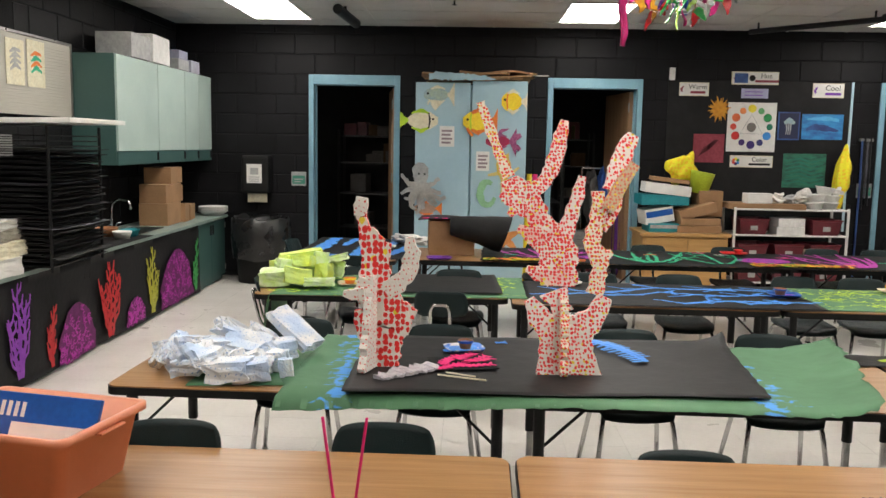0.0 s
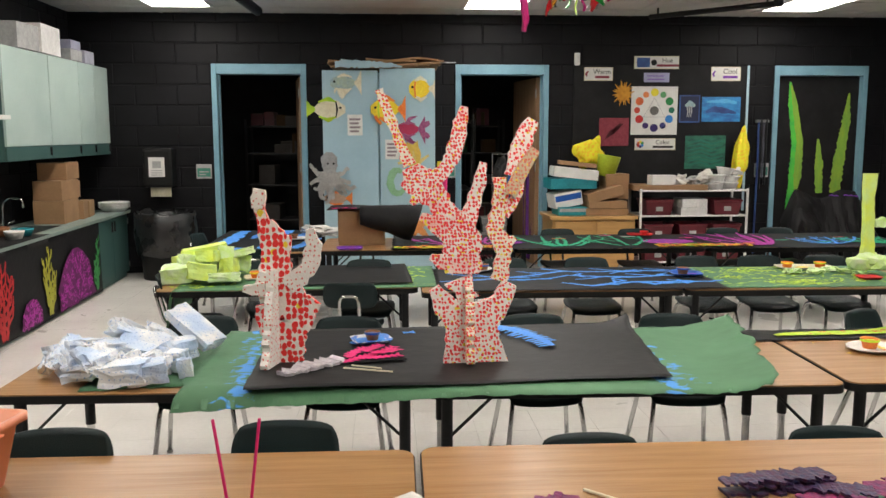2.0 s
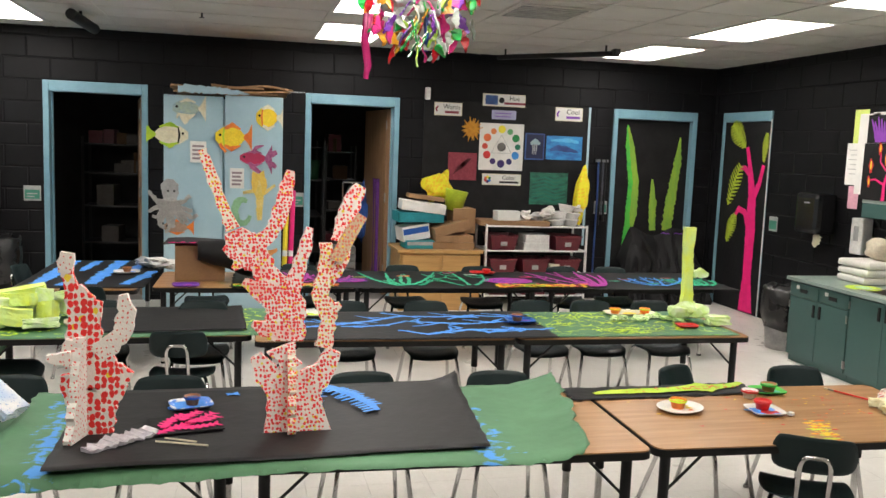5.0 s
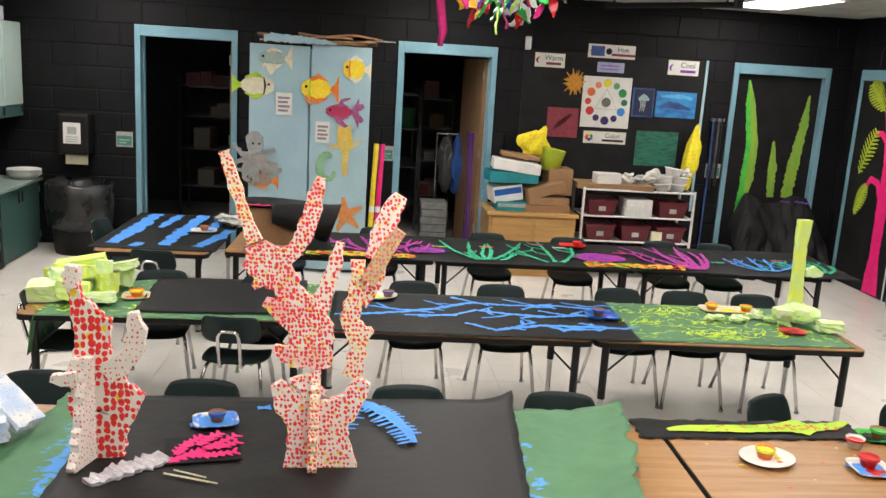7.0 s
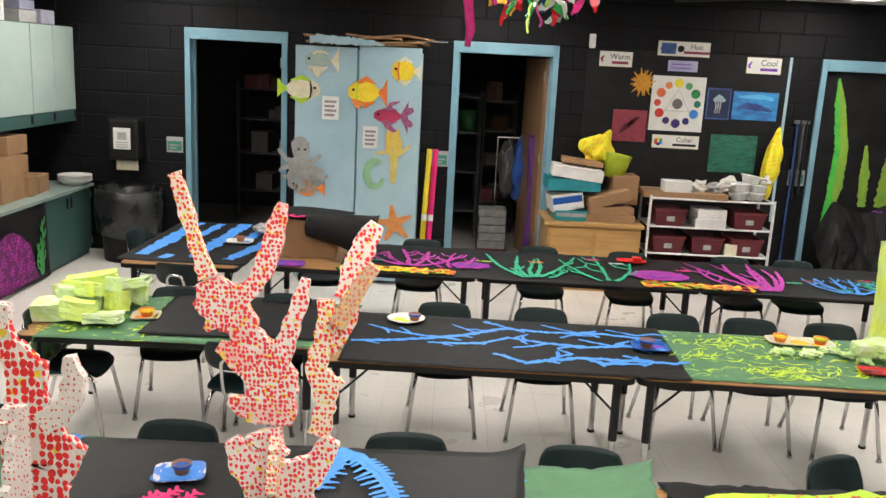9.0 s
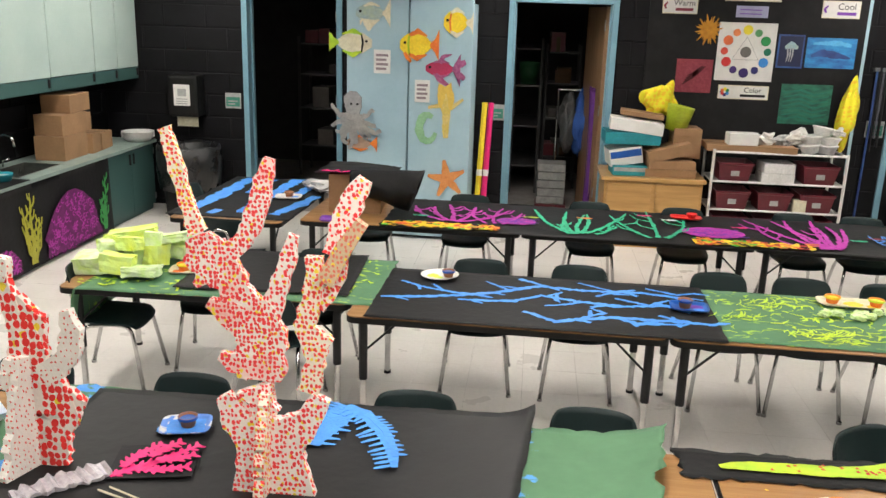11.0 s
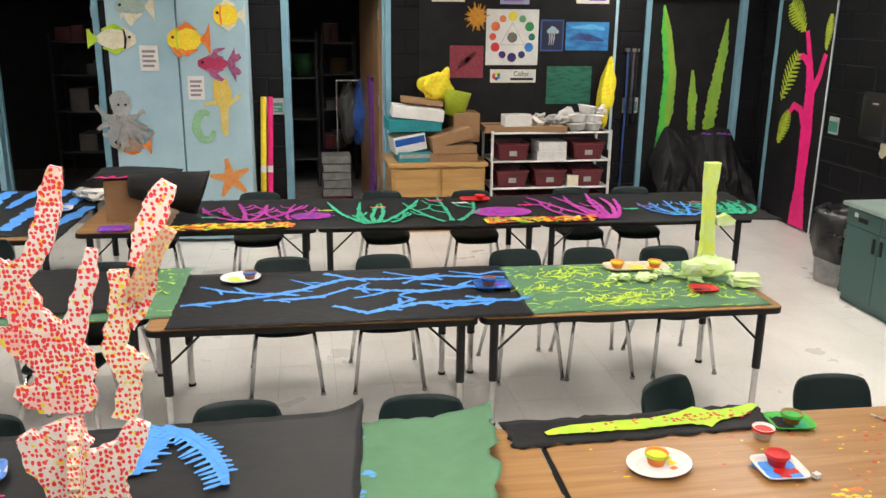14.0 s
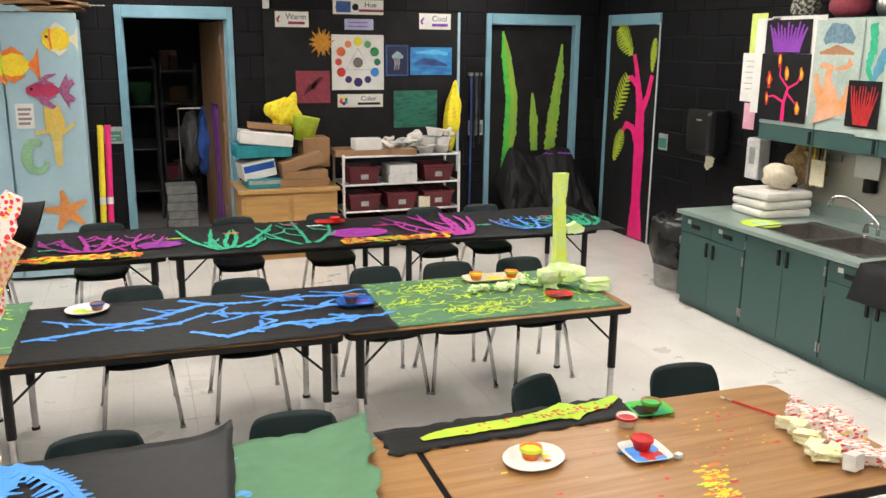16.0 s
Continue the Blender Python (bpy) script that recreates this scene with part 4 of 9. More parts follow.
plan()
black1 = paper("black_paper_sheet", -0.22, 1.325, 2.99, 3.87, HP + 0.022, M_CREASED, "creased black craft paper laid over green paper", 0, bent_corner, 0.003, 0.004, 6)
comb("blue_fern", black1, [(0.64, 3.54), (0.66, 3.66), (0.69, 3.77), (0.71, 3.83)], [0.035, 0.055, 0.05, 0.03], M_BLUE, 10, 0.085, 3, 0.014, width=0.008, lean=0.1)
comb("blue_fern", black1, [(0.70, 3.83), (0.78, 3.77), (0.86, 3.66), (0.91, 3.54), (0.935, 3.44)], [0.022, 0.026, 0.024, 0.02, 0.01], M_BLUE, 15, 0.085, 4, 0.016, (-1,), 0.008, 0.25)
comb("blue_fern", black1, [(0.80, 3.76), (0.87, 3.66), (0.93, 3.50)], [0.012, 0.012, 0.008], M_BLUE, 11, 0.035, 5, 0.018, (1,), 0.007, 0.3)
stroke("blue_smear", black1, [(0.34, 3.745), (0.39, 3.755)], [0.012, 0.02], M_BLUE, 0.006, 0.5, 2)
ZB = HP + 0.028
card = thing("fern_card", pose(0.205, 3.375, ZB + 0.002, 0, 0, 12), "black card with a bright pink cut-out fern", "card")
part("sheet", box(B(), -0.13, 0.12, -0.10, 0.10, 0, 0.002), M_BLACKPAPER, card)
for k, (pts, n) in enumerate((([(-0.12, -0.085), (0.0, -0.01), (0.115, 0.09)], 11), ([(-0.06, -0.05), (0.02, -0.065), (0.105, -0.05)], 7), ([(-0.09, -0.05), (-0.06, 0.03), (0.0, 0.09)], 7), ([(0.0, -0.01), (0.06, -0.015), (0.115, 0.015)], 5), ([(-0.02, 0.0), (0.01, 0.05), (0.06, 0.09)], 5))):
    comb("fern", card, pts, [0.012, 0.014, 0.006], M_PINK, n, 0.032, k + 60, 0.003 + 0.003 * k, width=0.0065, own=True)
tray(0.205, 3.60, ZB, 0.165, 0.135, 14, M_TRAYBLUE, "white foam tray smeared with blue paint", [(0.12, 0.12, 0.04, M_BLUE), (-0.2, -0.1, 0.042, M_BLUE), (0.2, -0.15, 0.035, M_BLUE), (-0.15, 0.2, 0.038, M_BLUE), (0.3, 0.25, 0.02, M_BLUE)])
cup(0.21, 3.605, ZB + 0.006, M_BROWN, M_BLUEPL, "small paper cup with blue paint", 0.032, 0.045)
bagm = thing("plastic_glove_bag", pose(-0.01, 3.205, ZB, 0, 0, 45), "crumpled clear plastic bag on black paper", "plastic bag")
bm = B()
ribbon(bm, [(-0.135, 0), (-0.05, 0.004), (0.05, 0), (0.135, 0.0)], [0.03, 0.038, 0.044, 0.04], 0.012, Matrix.Translation((0, 0, 0.001)), 0.25, 0.012, 4)
for v in bm.verts:
    v.co.z = max(0.0008, v.co.z + 0.016 * noise.noise(v.co * 60))
part("film", bm, mat("crinkled_clear_film", (0.58, 0.56, 0.59), 0.22, 0.15, (0.42, 0.40, 0.44), 26, 1.0, 60), bagm, "crinkled clear film")
st = thing("wooden_stick", (0, 0, 0), "thin pale wooden stick beside a plastic bag", "stick")
part("stick", tube(B(), [(0.11, 3.19, ZB + 0.004), (0.29, 3.125, ZB + 0.004)], 0.0035, 6), M_CREAM, st)
st = thing("wooden_stick", (0, 0, 0), "thin pale wooden stick beside a plastic bag", "stick")
part("stick", tube(B(), [(0.14, 3.20, ZB + 0.011), (0.25, 3.155, ZB + 0.009)], 0.003, 6), M_CREAM, st)

plan(1.07, 0.097, 1.035, -0.042)
# white foam scraps with blue wash
rng = random.Random(11)
for k in range(34):
    ang, rad = rng.uniform(0, 2 * math.pi), math.sqrt((k + 0.5) / 34)
    x, y = -0.81 + 0.235 * rad * math.cos(ang), 3.27 + 0.20 * rad * math.sin(ang)
    lift = 0.0 if rad > 0.72 or k % 2 else 0.055 * (1 - rad)
    l = rng.uniform(0.05, 0.11) if k % 4 else rng.uniform(0.12, 0.18)
    chunk("foam_scrap", x, y, HP + 0.004 + lift, (l, l * rng.uniform(0.45, 0.7), rng.uniform(0.035, 0.065)), (rng.uniform(-35, 35), rng.uniform(-35, 35), rng.uniform(0, 180)), M_FOAMW, "broken white foam scrap with blue paint wash", "white foam scraps", k, 0.11)
for k, (x, y, l, sc_a) in enumerate(((-0.60, 3.36, 0.14, 20), (-0.57, 3.22, 0.09, -30), (-0.52, 3.12, 0.05, 10), (-0.70, 3.05, 0.16, -8), (-0.63, 3.06, 0.13, 12))):
    chunk("foam_scrap", x, y, HP + 0.004, (l, l * 0.6, 0.07), (4, -6, sc_a), M_FOAMW, "broken white foam scrap at the edge of the pile", "white foam scraps", 60 + k, 0.08)
chunk("foam_plank", -0.555, 3.46, HP + 0.03, (0.23, 0.10, 0.045), (12, 32, -28), M_FOAMW, "thick white foam plank leaning on foam scraps", "white foam scraps", 41, 0.05)

# ---- eel painting and paint things ----
plan(1.07, 0.097, 1.035, -0.015)
eel = paper("black_paper_strip", 1.62, 2.50, 3.495, 3.665, HP, M_BLACKPAPER, "black paper strip with a painted lime eel", 1.2, None, 0.004, 0.012, 8)
stroke("eel", eel, [(1.74, 3.555), (1.80, 3.57), (1.95, 3.575), (2.12, 3.58), (2.22, 3.60), (2.28, 3.60), (2.33, 3.60), (2.42, 3.62), (2.50, 3.66)], [0.012, 0.026, 0.032, 0.034, 0.040, 0.072, 0.036, 0.030, 0.014], M_LIME, 0.008, 0.12, 3)
for k in range(46):
    f = rng.random()
    x = 1.85 + 0.6 * f + 0.0 * f
    x = rng.choice([x, rng.gauss(2.27, 0.05)])
    y = 3.575 + 0.05 * (x - 1.95) + rng.uniform(-0.024, 0.028)
    stroke("red_dot", eel, [(x, y), (x + 0.009, y + 0.003)], [0.004, 0.006], M_RED, 0.0102, 0.2, k, 0.0006, 0.004)
plan(1.07, 0.097, 1.035, 0.01)
plate(2.02, 3.30, HP, 0.092, "oval white paper plate with dried yellow paint", [(0.5, -0.1, 0.014, M_YELLOW), (0.6, 0.2, 0.012, M_YELLOW), (0.3, -0.4, 0.01, M_ORANGE)], 1.2)
cup(2.015, 3.31, HP + 0.004, M_ORANGE, M_LIMEY, "small cup of bright yellow paint", 0.037, 0.05)
tray(2.55, 3.50, HP, 0.155, 0.125, -6, M_KELP, "foam tray covered in dark green paint", [(-0.1, 0.1, 0.035, M_DARK), (0.2, -0.1, 0.03, M_TEAL), (-0.2, -0.25, 0.03, M_DARK), (0.2, 0.3, 0.02, M_DARK)])
cup(2.555, 3.50, HP + 0.006, M_BROWN, M_KELP, "small cup of green paint", 0.037, 0.046)
cup(2.415, 3.425, HP, M_PAPER, M_RED, "small white cup of red paint", 0.037, 0.048)
tray(2.36, 3.225, HP, 0.15, 0.15, -4, M_PAPER, "white foam tray smeared with blue and red paint", [(-0.2, 0.1, 0.035, M_BLUE), (0.25, 0.15, 0.03, M_BLUE), (-0.25, -0.2, 0.025, M_BLUE), (0.0, -0.15, 0.03, M_RED), (0.2, -0.12, 0.022, M_RED), (0.2, -0.3, 0.022, M_BLUE)])
cup(2.365, 3.25, HP + 0.006, M_RED, M_RED, "small red cup of red paint", 0.037, 0.05)
br = thing("paint_brush", (0, 0, 0), "long red handled paint brush lying on a table", "paint brush")
part("handle", tube(B(), [(*at(2.95, 3.275), HP + 0.006), (*at(2.868, 3.47), HP + 0.006)], 0.0045, 8), M_RED, br)
part("ferrule", tube(B(), [(*at(2.868, 3.47), HP + 0.006), (*at(2.857, 3.496), HP + 0.006)], 0.005, 8), M_STEEL, br)
part("bristles", tube(B(), [(*at(2.857, 3.496), HP + 0.006), (*at(2.850, 3.513), HP + 0.006)], 0.004, 8), M_CREAM, br)
chunk("foam_chip", 2.445, 3.17, HP, (0.022, 0.02, 0.014), (0, 0, 20), M_PAPER, "small white foam chip", "foam chips", 3, 0.05)
M_CREAMF = mat("pale_yellow_foam", (0.74, 0.70, 0.36), 0.8, 0, (0.78, 0.74, 0.55), 20, 0.4, 80)
M_FOAMR = dotted("white_foam_red_dots", (0.80, 0.74, 0.68), (0.74, 0.08, 0.07), 70, 0.30, 0.1)
pieces = [(3.05, 3.36, 0.05, 0.035, 70, M_FOAMR), (3.01, 3.30, 0.08, 0.03, -50, M_FOAMR), (3.02, 3.24, 0.09, 0.035, -20, M_FOAMR), (3.05, 3.21, 0.09, 0.045, 15, M_FOAMR), (3.06, 3.15, 0.08, 0.05, 40, M_FOAMR), (2.97, 3.15, 0.08, 0.045, -35, M_FOAMR), (3.01, 3.10, 0.09, 0.045, 20, M_FOAMR), (2.95, 3.08, 0.07, 0.04, 55, M_FOAMR), (2.97, 3.01, 0.10, 0.04, -30, M_FOAMR), (2.97, 2.95, 0.09, 0.035, -20, M_FOAMR), (3.01, 2.93, 0.08, 0.035, 10, M_FOAMR),
          (2.90, 3.23, 0.07, 0.035, -50, M_CREAMF), (2.91, 3.18, 0.07, 0.045, 15, M_CREAMF), (2.89, 3.12, 0.08, 0.035, -60, M_CREAMF), (2.86, 3.06, 0.07, 0.035, 30, M_CREAMF), (2.85, 3.01, 0.10, 0.03, -8, M_CREAMF), (2.90, 3.02, 0.06, 0.035, 44, M_CREAMF), (2.89, 2.93, 0.065, 0.05, 20, M_PAPER), (2.99, 3.18, 0.06, 0.075, 25, M_FOAMR), (3.00, 3.04, 0.06, 0.07, -25, M_FOAMR)]
for k, (x, y, l, h, a, mm) in enumerate(pieces):
    chunk("foam_coral_piece", x, y, HP, (l, l * 0.62, h), (rng.uniform(-8, 8), rng.uniform(-8, 8), a), mm, "broken foam coral piece with red dots and pale paint", "foam coral pieces", 60 + k, 0.10 if mm is not M_PAPER else 0.02)
# dried paint on the bare tabletop
spill = thing("dried_paint_spots", (0, 0, HT + 0.0005), "dried yellow and red paint spots on the tabletop", "paint spots")
for k in range(210):
    if k < 130:
        f = rng.random()
        x, y = 2.49 - 0.05 * f + rng.gauss(0, 0.025), 3.09 - 0.20 * f + rng.gauss(0, 0.02)
        mm = rng.choice([M_YELLOW, M_YELLOW, M_LIMEY, M_YELLOW, M_ORANGE, M_RED] if f > 0.4 else [M_YELLOW, M_YELLOW, M_ORANGE])
    else:
        x, y, mm = rng.choice([(rng.uniform(2.55, 2.85), rng.uniform(3.12, 3.46)), (rng.uniform(1.85, 2.85), rng.uniform(2.95, 3.45))]) + (rng.choice([M_RED, M_RED, M_ORANGE, M_YELLOW]),)
    r = rng.uniform(0.002, 0.008) * (1.25 if k < 60 else 0.7)
    part("spot", blob(B(), (*at(x, y), 0.0004), r, k, (rng.uniform(0.6, 2.6), rng.uniform(0.4, 1.2), 0.03), 2, 1.9), mm, spill)

# ---- nearest tables: bin, pink sticks, painted strips ----
plan(1.09, 0.125, 1.06, -0.11)
u = thing("storage_bin", pose(-0.905, 2.19, HT + 0.001, 0, 0, -12), "peach plastic storage bin holding a blue folder", "bin")
bm = B()
w, d, h = 0.22, 0.165, 0.185
for k, (s0, z0) in enumerate(((0.82, 0.0), (0.84, 0.004), (1.0, h), (1.07, h), (1.07, h - 0.018), (1.045, h - 0.018), (1.04, h - 0.006), (0.98, h - 0.004), (0.80, 0.008))):
    ring = [bm.verts.new((sx * (w * s0 - 0.03) + 0.03 * math.cos(a), sy * (d * s0 - 0.03) + 0.03 * math.sin(a), z0)) for sx, sy, a0 in ((1, 1, 0), (-1, 1, 90), (-1, -1, 180), (1, -1, 270)) for a in [radians(a0 + 18 * q) for q in range(6)]]
    if k:
        for q in range(24):
            bm.faces.new((prev[q], prev[(q + 1) % 24], ring[(q + 1) % 24], ring[q]))
    else:
        bm.faces.new(ring)
    prev = ring
bm.faces.new(prev)
part("shell", bm, M_BIN, u, smooth=True)
bm = B()
for side in (-1, 1):
    part("handle_lip", box(B(), side * (w * 1.06) - 0.012, side * (w * 1.06) + 0.012, -0.05, 0.05, h - 0.026, h - 0.019, 0.003), M_BIN, u)
f = thing("blue_folder", pose(-0.895, 2.265, HT + 0.085, -24, 0, -12), "blue plastic folder leaning upright in a peach bin", "folder")
part("cover", box(B(), -0.19, 0.135, -0.006, 0.006, 0, 0.115, 0.003), M_BLUEPL, f)
part("paper", box(B(), -0.11, 0.15, -0.028, -0.012, -0.01, 0.035), M_PAPER, f, "white paper edge")
for k in range(4):
    part("print_bar", box(B(), -0.17 + 0.022 * k, -0.158 + 0.022 * k, -0.0072, -0.0062, 0.05, 0.09), M_PAPER, f)
for x0, x1 in ((-0.205, -0.175), (-0.115, -0.15)):
    s = thing("pink_stick", (0, 0, 0), "thin bright pink dowel standing in a holder", "stick", "pink sticks")
    part("dowel", tube(B(), [(*at(x1, 1.92), HT + 0.002), (*at(x0, 1.90), 0.872)], 0.0035, 8), M_PINK, s)
s = thing("stick_holder", (*at(-0.158, 1.90), HT), "small block holding pink dowels", "holder")
part("block", cyl(B(), (0, 0.02, 0), 0.03, 0.05, 16), M_PURPLE, s)
M_PSTRIP = mat("purple_blue_glitter_paint", (0.016, 0.018, 0.070), 0.5, 0, (0.07, 0.010, 0.040), 60, 0.8, 90, fine=0.6)
for k, (x, y, z, a, l) in enumerate([(1.03, 2.09, 0.001, 4, 0.30), (1.05, 2.10, 0.019, 10, 0.26), (1.12, 2.07, 0.010, -14, 0.24), (1.02, 2.10, 0.028, 7, 0.29)]):
    s = thing("painted_cardboard_strip", pose(*at(x, y), HT + z, 3 if k else 0, 0, a), "ragged cardboard strip painted purple and blue", "cardboard strip", "painted strips")
    bm = ribbon(B(), [(-l / 2, 0), (0, 0.004), (l / 2, 0)], [0.022, 0.028, 0.024], 0.007, Matrix(), 0.5, 0.009, k)
    for v in bm.verts:
        v.co.z = max(0.0, v.co.z + 0.004 * noise.noise(v.co * 50)) if k else v.co.z
    part("strip", bm, M_PSTRIP, s)
s = thing("paint_brush", (0, 0, 0), "thin paint brush lying on the bare table", "paint brush")
part("handle", tube(B(), [(*at(0.68, 2.02), HT + 0.005), (*at(0.58, 2.12), HT + 0.005)], 0.004, 8), M_CREAM, s)

SCRAPS = [mat("scrap_" + n, c, 0.7, 0, d, 40, 0.8, 90, fine=0.5) for n, c, d in (("magenta", (0.30, 0.02, 0.10), (0.05, 0.02, 0.08)), ("green", (0.02, 0.10, 0.05), (0.06, 0.20, 0.10)), ("plum", (0.10, 0.02, 0.09), (0.26, 0.03, 0.10)))]
plan()
scrap_rng = random.Random(8)
for k, (x, y) in enumerate(((1.34, 2.05), (1.44, 2.03), (1.52, 2.09), (1.60, 2.02), (1.68, 2.07), (1.40, 1.97), (1.56, 1.95), (1.72, 1.98), (0.64, 2.04), (0.71, 2.07), (0.78, 2.02), (0.68, 1.97))):
    sc = thing("painted_paper_scrap", pose(x, y, HT + 0.002 + 0.004 * (k % 3), 0, scrap_rng.uniform(-4, 4), scrap_rng.uniform(0, 180)), "ragged paper scrap painted magenta, plum and green", "paper scrap", "painted paper scraps")
    part("scrap", ribbon(B(), [(-0.07, 0), (-0.02, 0.012), (0.03, -0.008), (0.075, 0.006)], [0.010, 0.032, 0.028, 0.006], 0.004, Matrix(), 0.55, 0.009, k + 3), SCRAPS[k % 3], sc)
sc = thing("white_paper_sheet", pose(0.33, 2.03, HT + 0.001, 0, 0, 35), "plain white paper sheet on the bare table", "paper")
part("sheet", sheet(B(), -0.07, 0.07, -0.10, 0.10, 8, 10, lambda x, y, u, v: Vector((x, y, 0.002 + 0.004 * u * v))), M_PAPER, sc, smooth=True)

# ---- second row: foam, blue branches, lime scribbles ----
plan(1.052, 0.065, 1.0, 0.235)
def hang_left(p, u, v):
    k = max(0, 0.05 - u) / 0.05
    p.z -= 0.22 * k
    p.x += 0.05 * k
    return p


g2 = paper("green_paper_sheet", -1.05, 0.49, 4.735, 5.52, HP, M_GREENLIME, "green craft paper with lime paint, hanging over the table end", 1.4, hang_left, 0.001, 0.008, 12)
paper("black_paper_sheet", -0.52, 0.33, 4.83, 5.56, HP + 0.008, M_BLACKPAPER, "black paper square laid on green paper", 2.5, None, 0.003, 0.004, 13)
for k in range(40):
    x, y = rng.choice([(rng.uniform(0.22, 0.40), rng.uniform(4.85, 5.5)), (rng.uniform(-1.0, -0.45), rng.uniform(4.8, 4.95))])
    a, l = rng.uniform(0, 6), rng.uniform(0.015, 0.05)
    stroke("lime_daub", g2, [(x, y), (x + l * math.cos(a), y + l * math.sin(a))], [0.004, 0.008], M_LIMEY, 0.006, 0.6, k, 0.0008, 0.01)
lime_rng = random.Random(77)
limes = [(-0.99, 5.02, 0, 0.24, 0.10, 4), (-0.80, 4.98, 0, 0.22, 0.11, 12), (-0.63, 4.97, 0, 0.24, 0.06, 8), (-0.98, 5.22, 0, 0.20, 0.14, -20), (-0.80, 5.20, 0, 0.24, 0.15, 70), (-0.64, 5.18, 0, 0.16, 0.13, 80), (-0.60, 5.33, 0, 0.20, 0.12, 5), (-0.88, 5.36, 0, 0.20, 0.12, 30),
         (-0.92, 5.10, 0.10, 0.16, 0.07, 35), (-0.78, 5.10, 0.12, 0.16, 0.08, -15), (-0.66, 5.18, 0.125, 0.12, 0.09, 20), (-0.84, 5.24, 0.145, 0.34, 0.055, 14), (-0.58, 5.28, 0.11, 0.24, 0.05, 5), (-0.94, 5.16, 0.135, 0.11, 0.06, -8)]
for k, (x, y, z, l, h, a) in enumerate(limes):
    chunk("foam_block", -0.84 + (x + 0.80) * 0.74, y - 0.03, HP + 0.004 + z * 0.85, (l * 0.74, l * (0.55 if l < 0.3 else 0.32), h * 0.86), (lime_rng.uniform(-12, 12), lime_rng.uniform(-14, 14), a), M_FOAML if k % 2 else M_FOAMP, "lime painted foam block in a loose pile", "lime foam blocks", 80 + k, 0.055)
tray(-0.56, 5.10, HP + 0.004, 0.15, 0.15, 10, M_CREAM, "foam tray with yellow and orange paint", [(0.1, 0.1, 0.03, M_YELLOW), (-0.2, -0.1, 0.03, M_ORANGE)])
cup(-0.56, 5.11, HP + 0.01, M_ORANGE, M_YELLOW, "small cup of orange paint", 0.04, 0.045)

plan(1.052, 0.065, 0.875, 0.78)
b2 = paper("black_paper_sheet", 0.475, 2.06, 4.605, 5.52, HP + 0.005, M_BLACKPAPER, "long black paper painted with blue branching coral", -0.9, None, 0.0009, 0.004, 14)
branches = [
    ([(0.50, 4.97), (0.70, 5.00), (0.86, 5.07), (1.04, 5.16), (1.24, 5.34), (1.45, 5.30), (1.75, 5.31), (2.05, 5.26)], 0.016),
    ([(0.56, 5.28), (0.68, 5.18), (0.84, 5.10), (0.96, 5.10), (1.10, 5.20)], 0.012), ([(0.72, 5.24), (0.78, 5.14), (0.88, 5.12)], 0.01),
    ([(0.86, 5.00), (1.04, 5.00), (1.14, 5.04), (1.26, 5.16)], 0.014), ([(0.98, 5.36), (1.12, 5.20)], 0.011), ([(1.16, 5.46), (1.30, 5.33)], 0.02),
    ([(1.26, 5.16), (1.45, 5.09), (1.66, 5.06), (1.85, 5.10), (2.0, 5.06)], 0.015), ([(1.28, 4.98), (1.36, 5.02), (1.46, 5.09)], 0.013),
    ([(1.18, 4.86), (1.32, 4.74), (1.46, 4.80), (1.60, 4.86), (1.75, 4.84), (1.90, 4.86), (2.04, 4.82)], 0.018), ([(1.42, 4.80), (1.56, 4.92), (1.48, 4.98)], 0.013),
    ([(1.62, 4.85), (1.70, 4.76), (1.80, 4.85)], 0.018), ([(1.80, 4.92), (1.92, 4.84), (1.86, 4.76)], 0.015), ([(1.45, 5.44), (1.62, 5.31)], 0.013), ([(1.52, 5.20), (1.64, 5.30), (1.72, 5.38)], 0.014),
    ([(1.62, 5.20), (1.76, 5.10), (1.88, 5.20)], 0.014), ([(1.50, 5.00), (1.58, 5.07)], 0.018), ([(1.78, 5.42), (1.92, 5.32), (2.02, 5.38)], 0.012), ([(1.80, 5.14), (1.94, 5.00)], 0.014), ([(1.36, 5.24), (1.30, 5.15)], 0.014)]
twig_rng = random.Random(41)
for pts, hw in branches[:]:
    for p, q in zip(pts, pts[1:]):
        if twig_rng.random() < 0.55:
            f, sg = twig_rng.uniform(0.2, 0.8), twig_rng.choice((-1, 1))
            px, py = p[0] + (q[0] - p[0]) * f, p[1] + (q[1] - p[1]) * f
            ang = math.atan2(q[1] - p[1], q[0] - p[0]) + sg * twig_rng.uniform(0.5, 0.9)
            l = twig_rng.uniform(0.06, 0.12)
            e = (px + l * math.cos(ang), min(5.47, max(4.66, py + l * math.sin(ang))))
            branches.append(([(px, py), ((px + e[0]) / 2 + 0.008, (py + e[1]) / 2), e], hw * 0.8))
branches = [([(x + twig_rng.uniform(-0.012, 0.012), y + twig_rng.uniform(-0.012, 0.012)) for x, y in pts], hw * 1.0) for pts, hw in branches]
for k, (pts, hw) in enumerate(branches):
    stroke("blue_branch", b2, pts, [hw * 0.7] + [hw] * (len(pts) - 2) + [hw * 0.6], M_BLUE, 0.0026 + 0.00003 * k, 0.5, k, 0.0004, 0.016)
plate(0.74, 5.39, HP + 0.012, 0.095, "oval white paper plate with green and blue paint", [(-0.3, 0.1, 0.03, M_LIMEY), (-0.1, -0.3, 0.02, M_LIMEY), (-0.4, 0.3, 0.014, M_YELLOW)], 1.1)
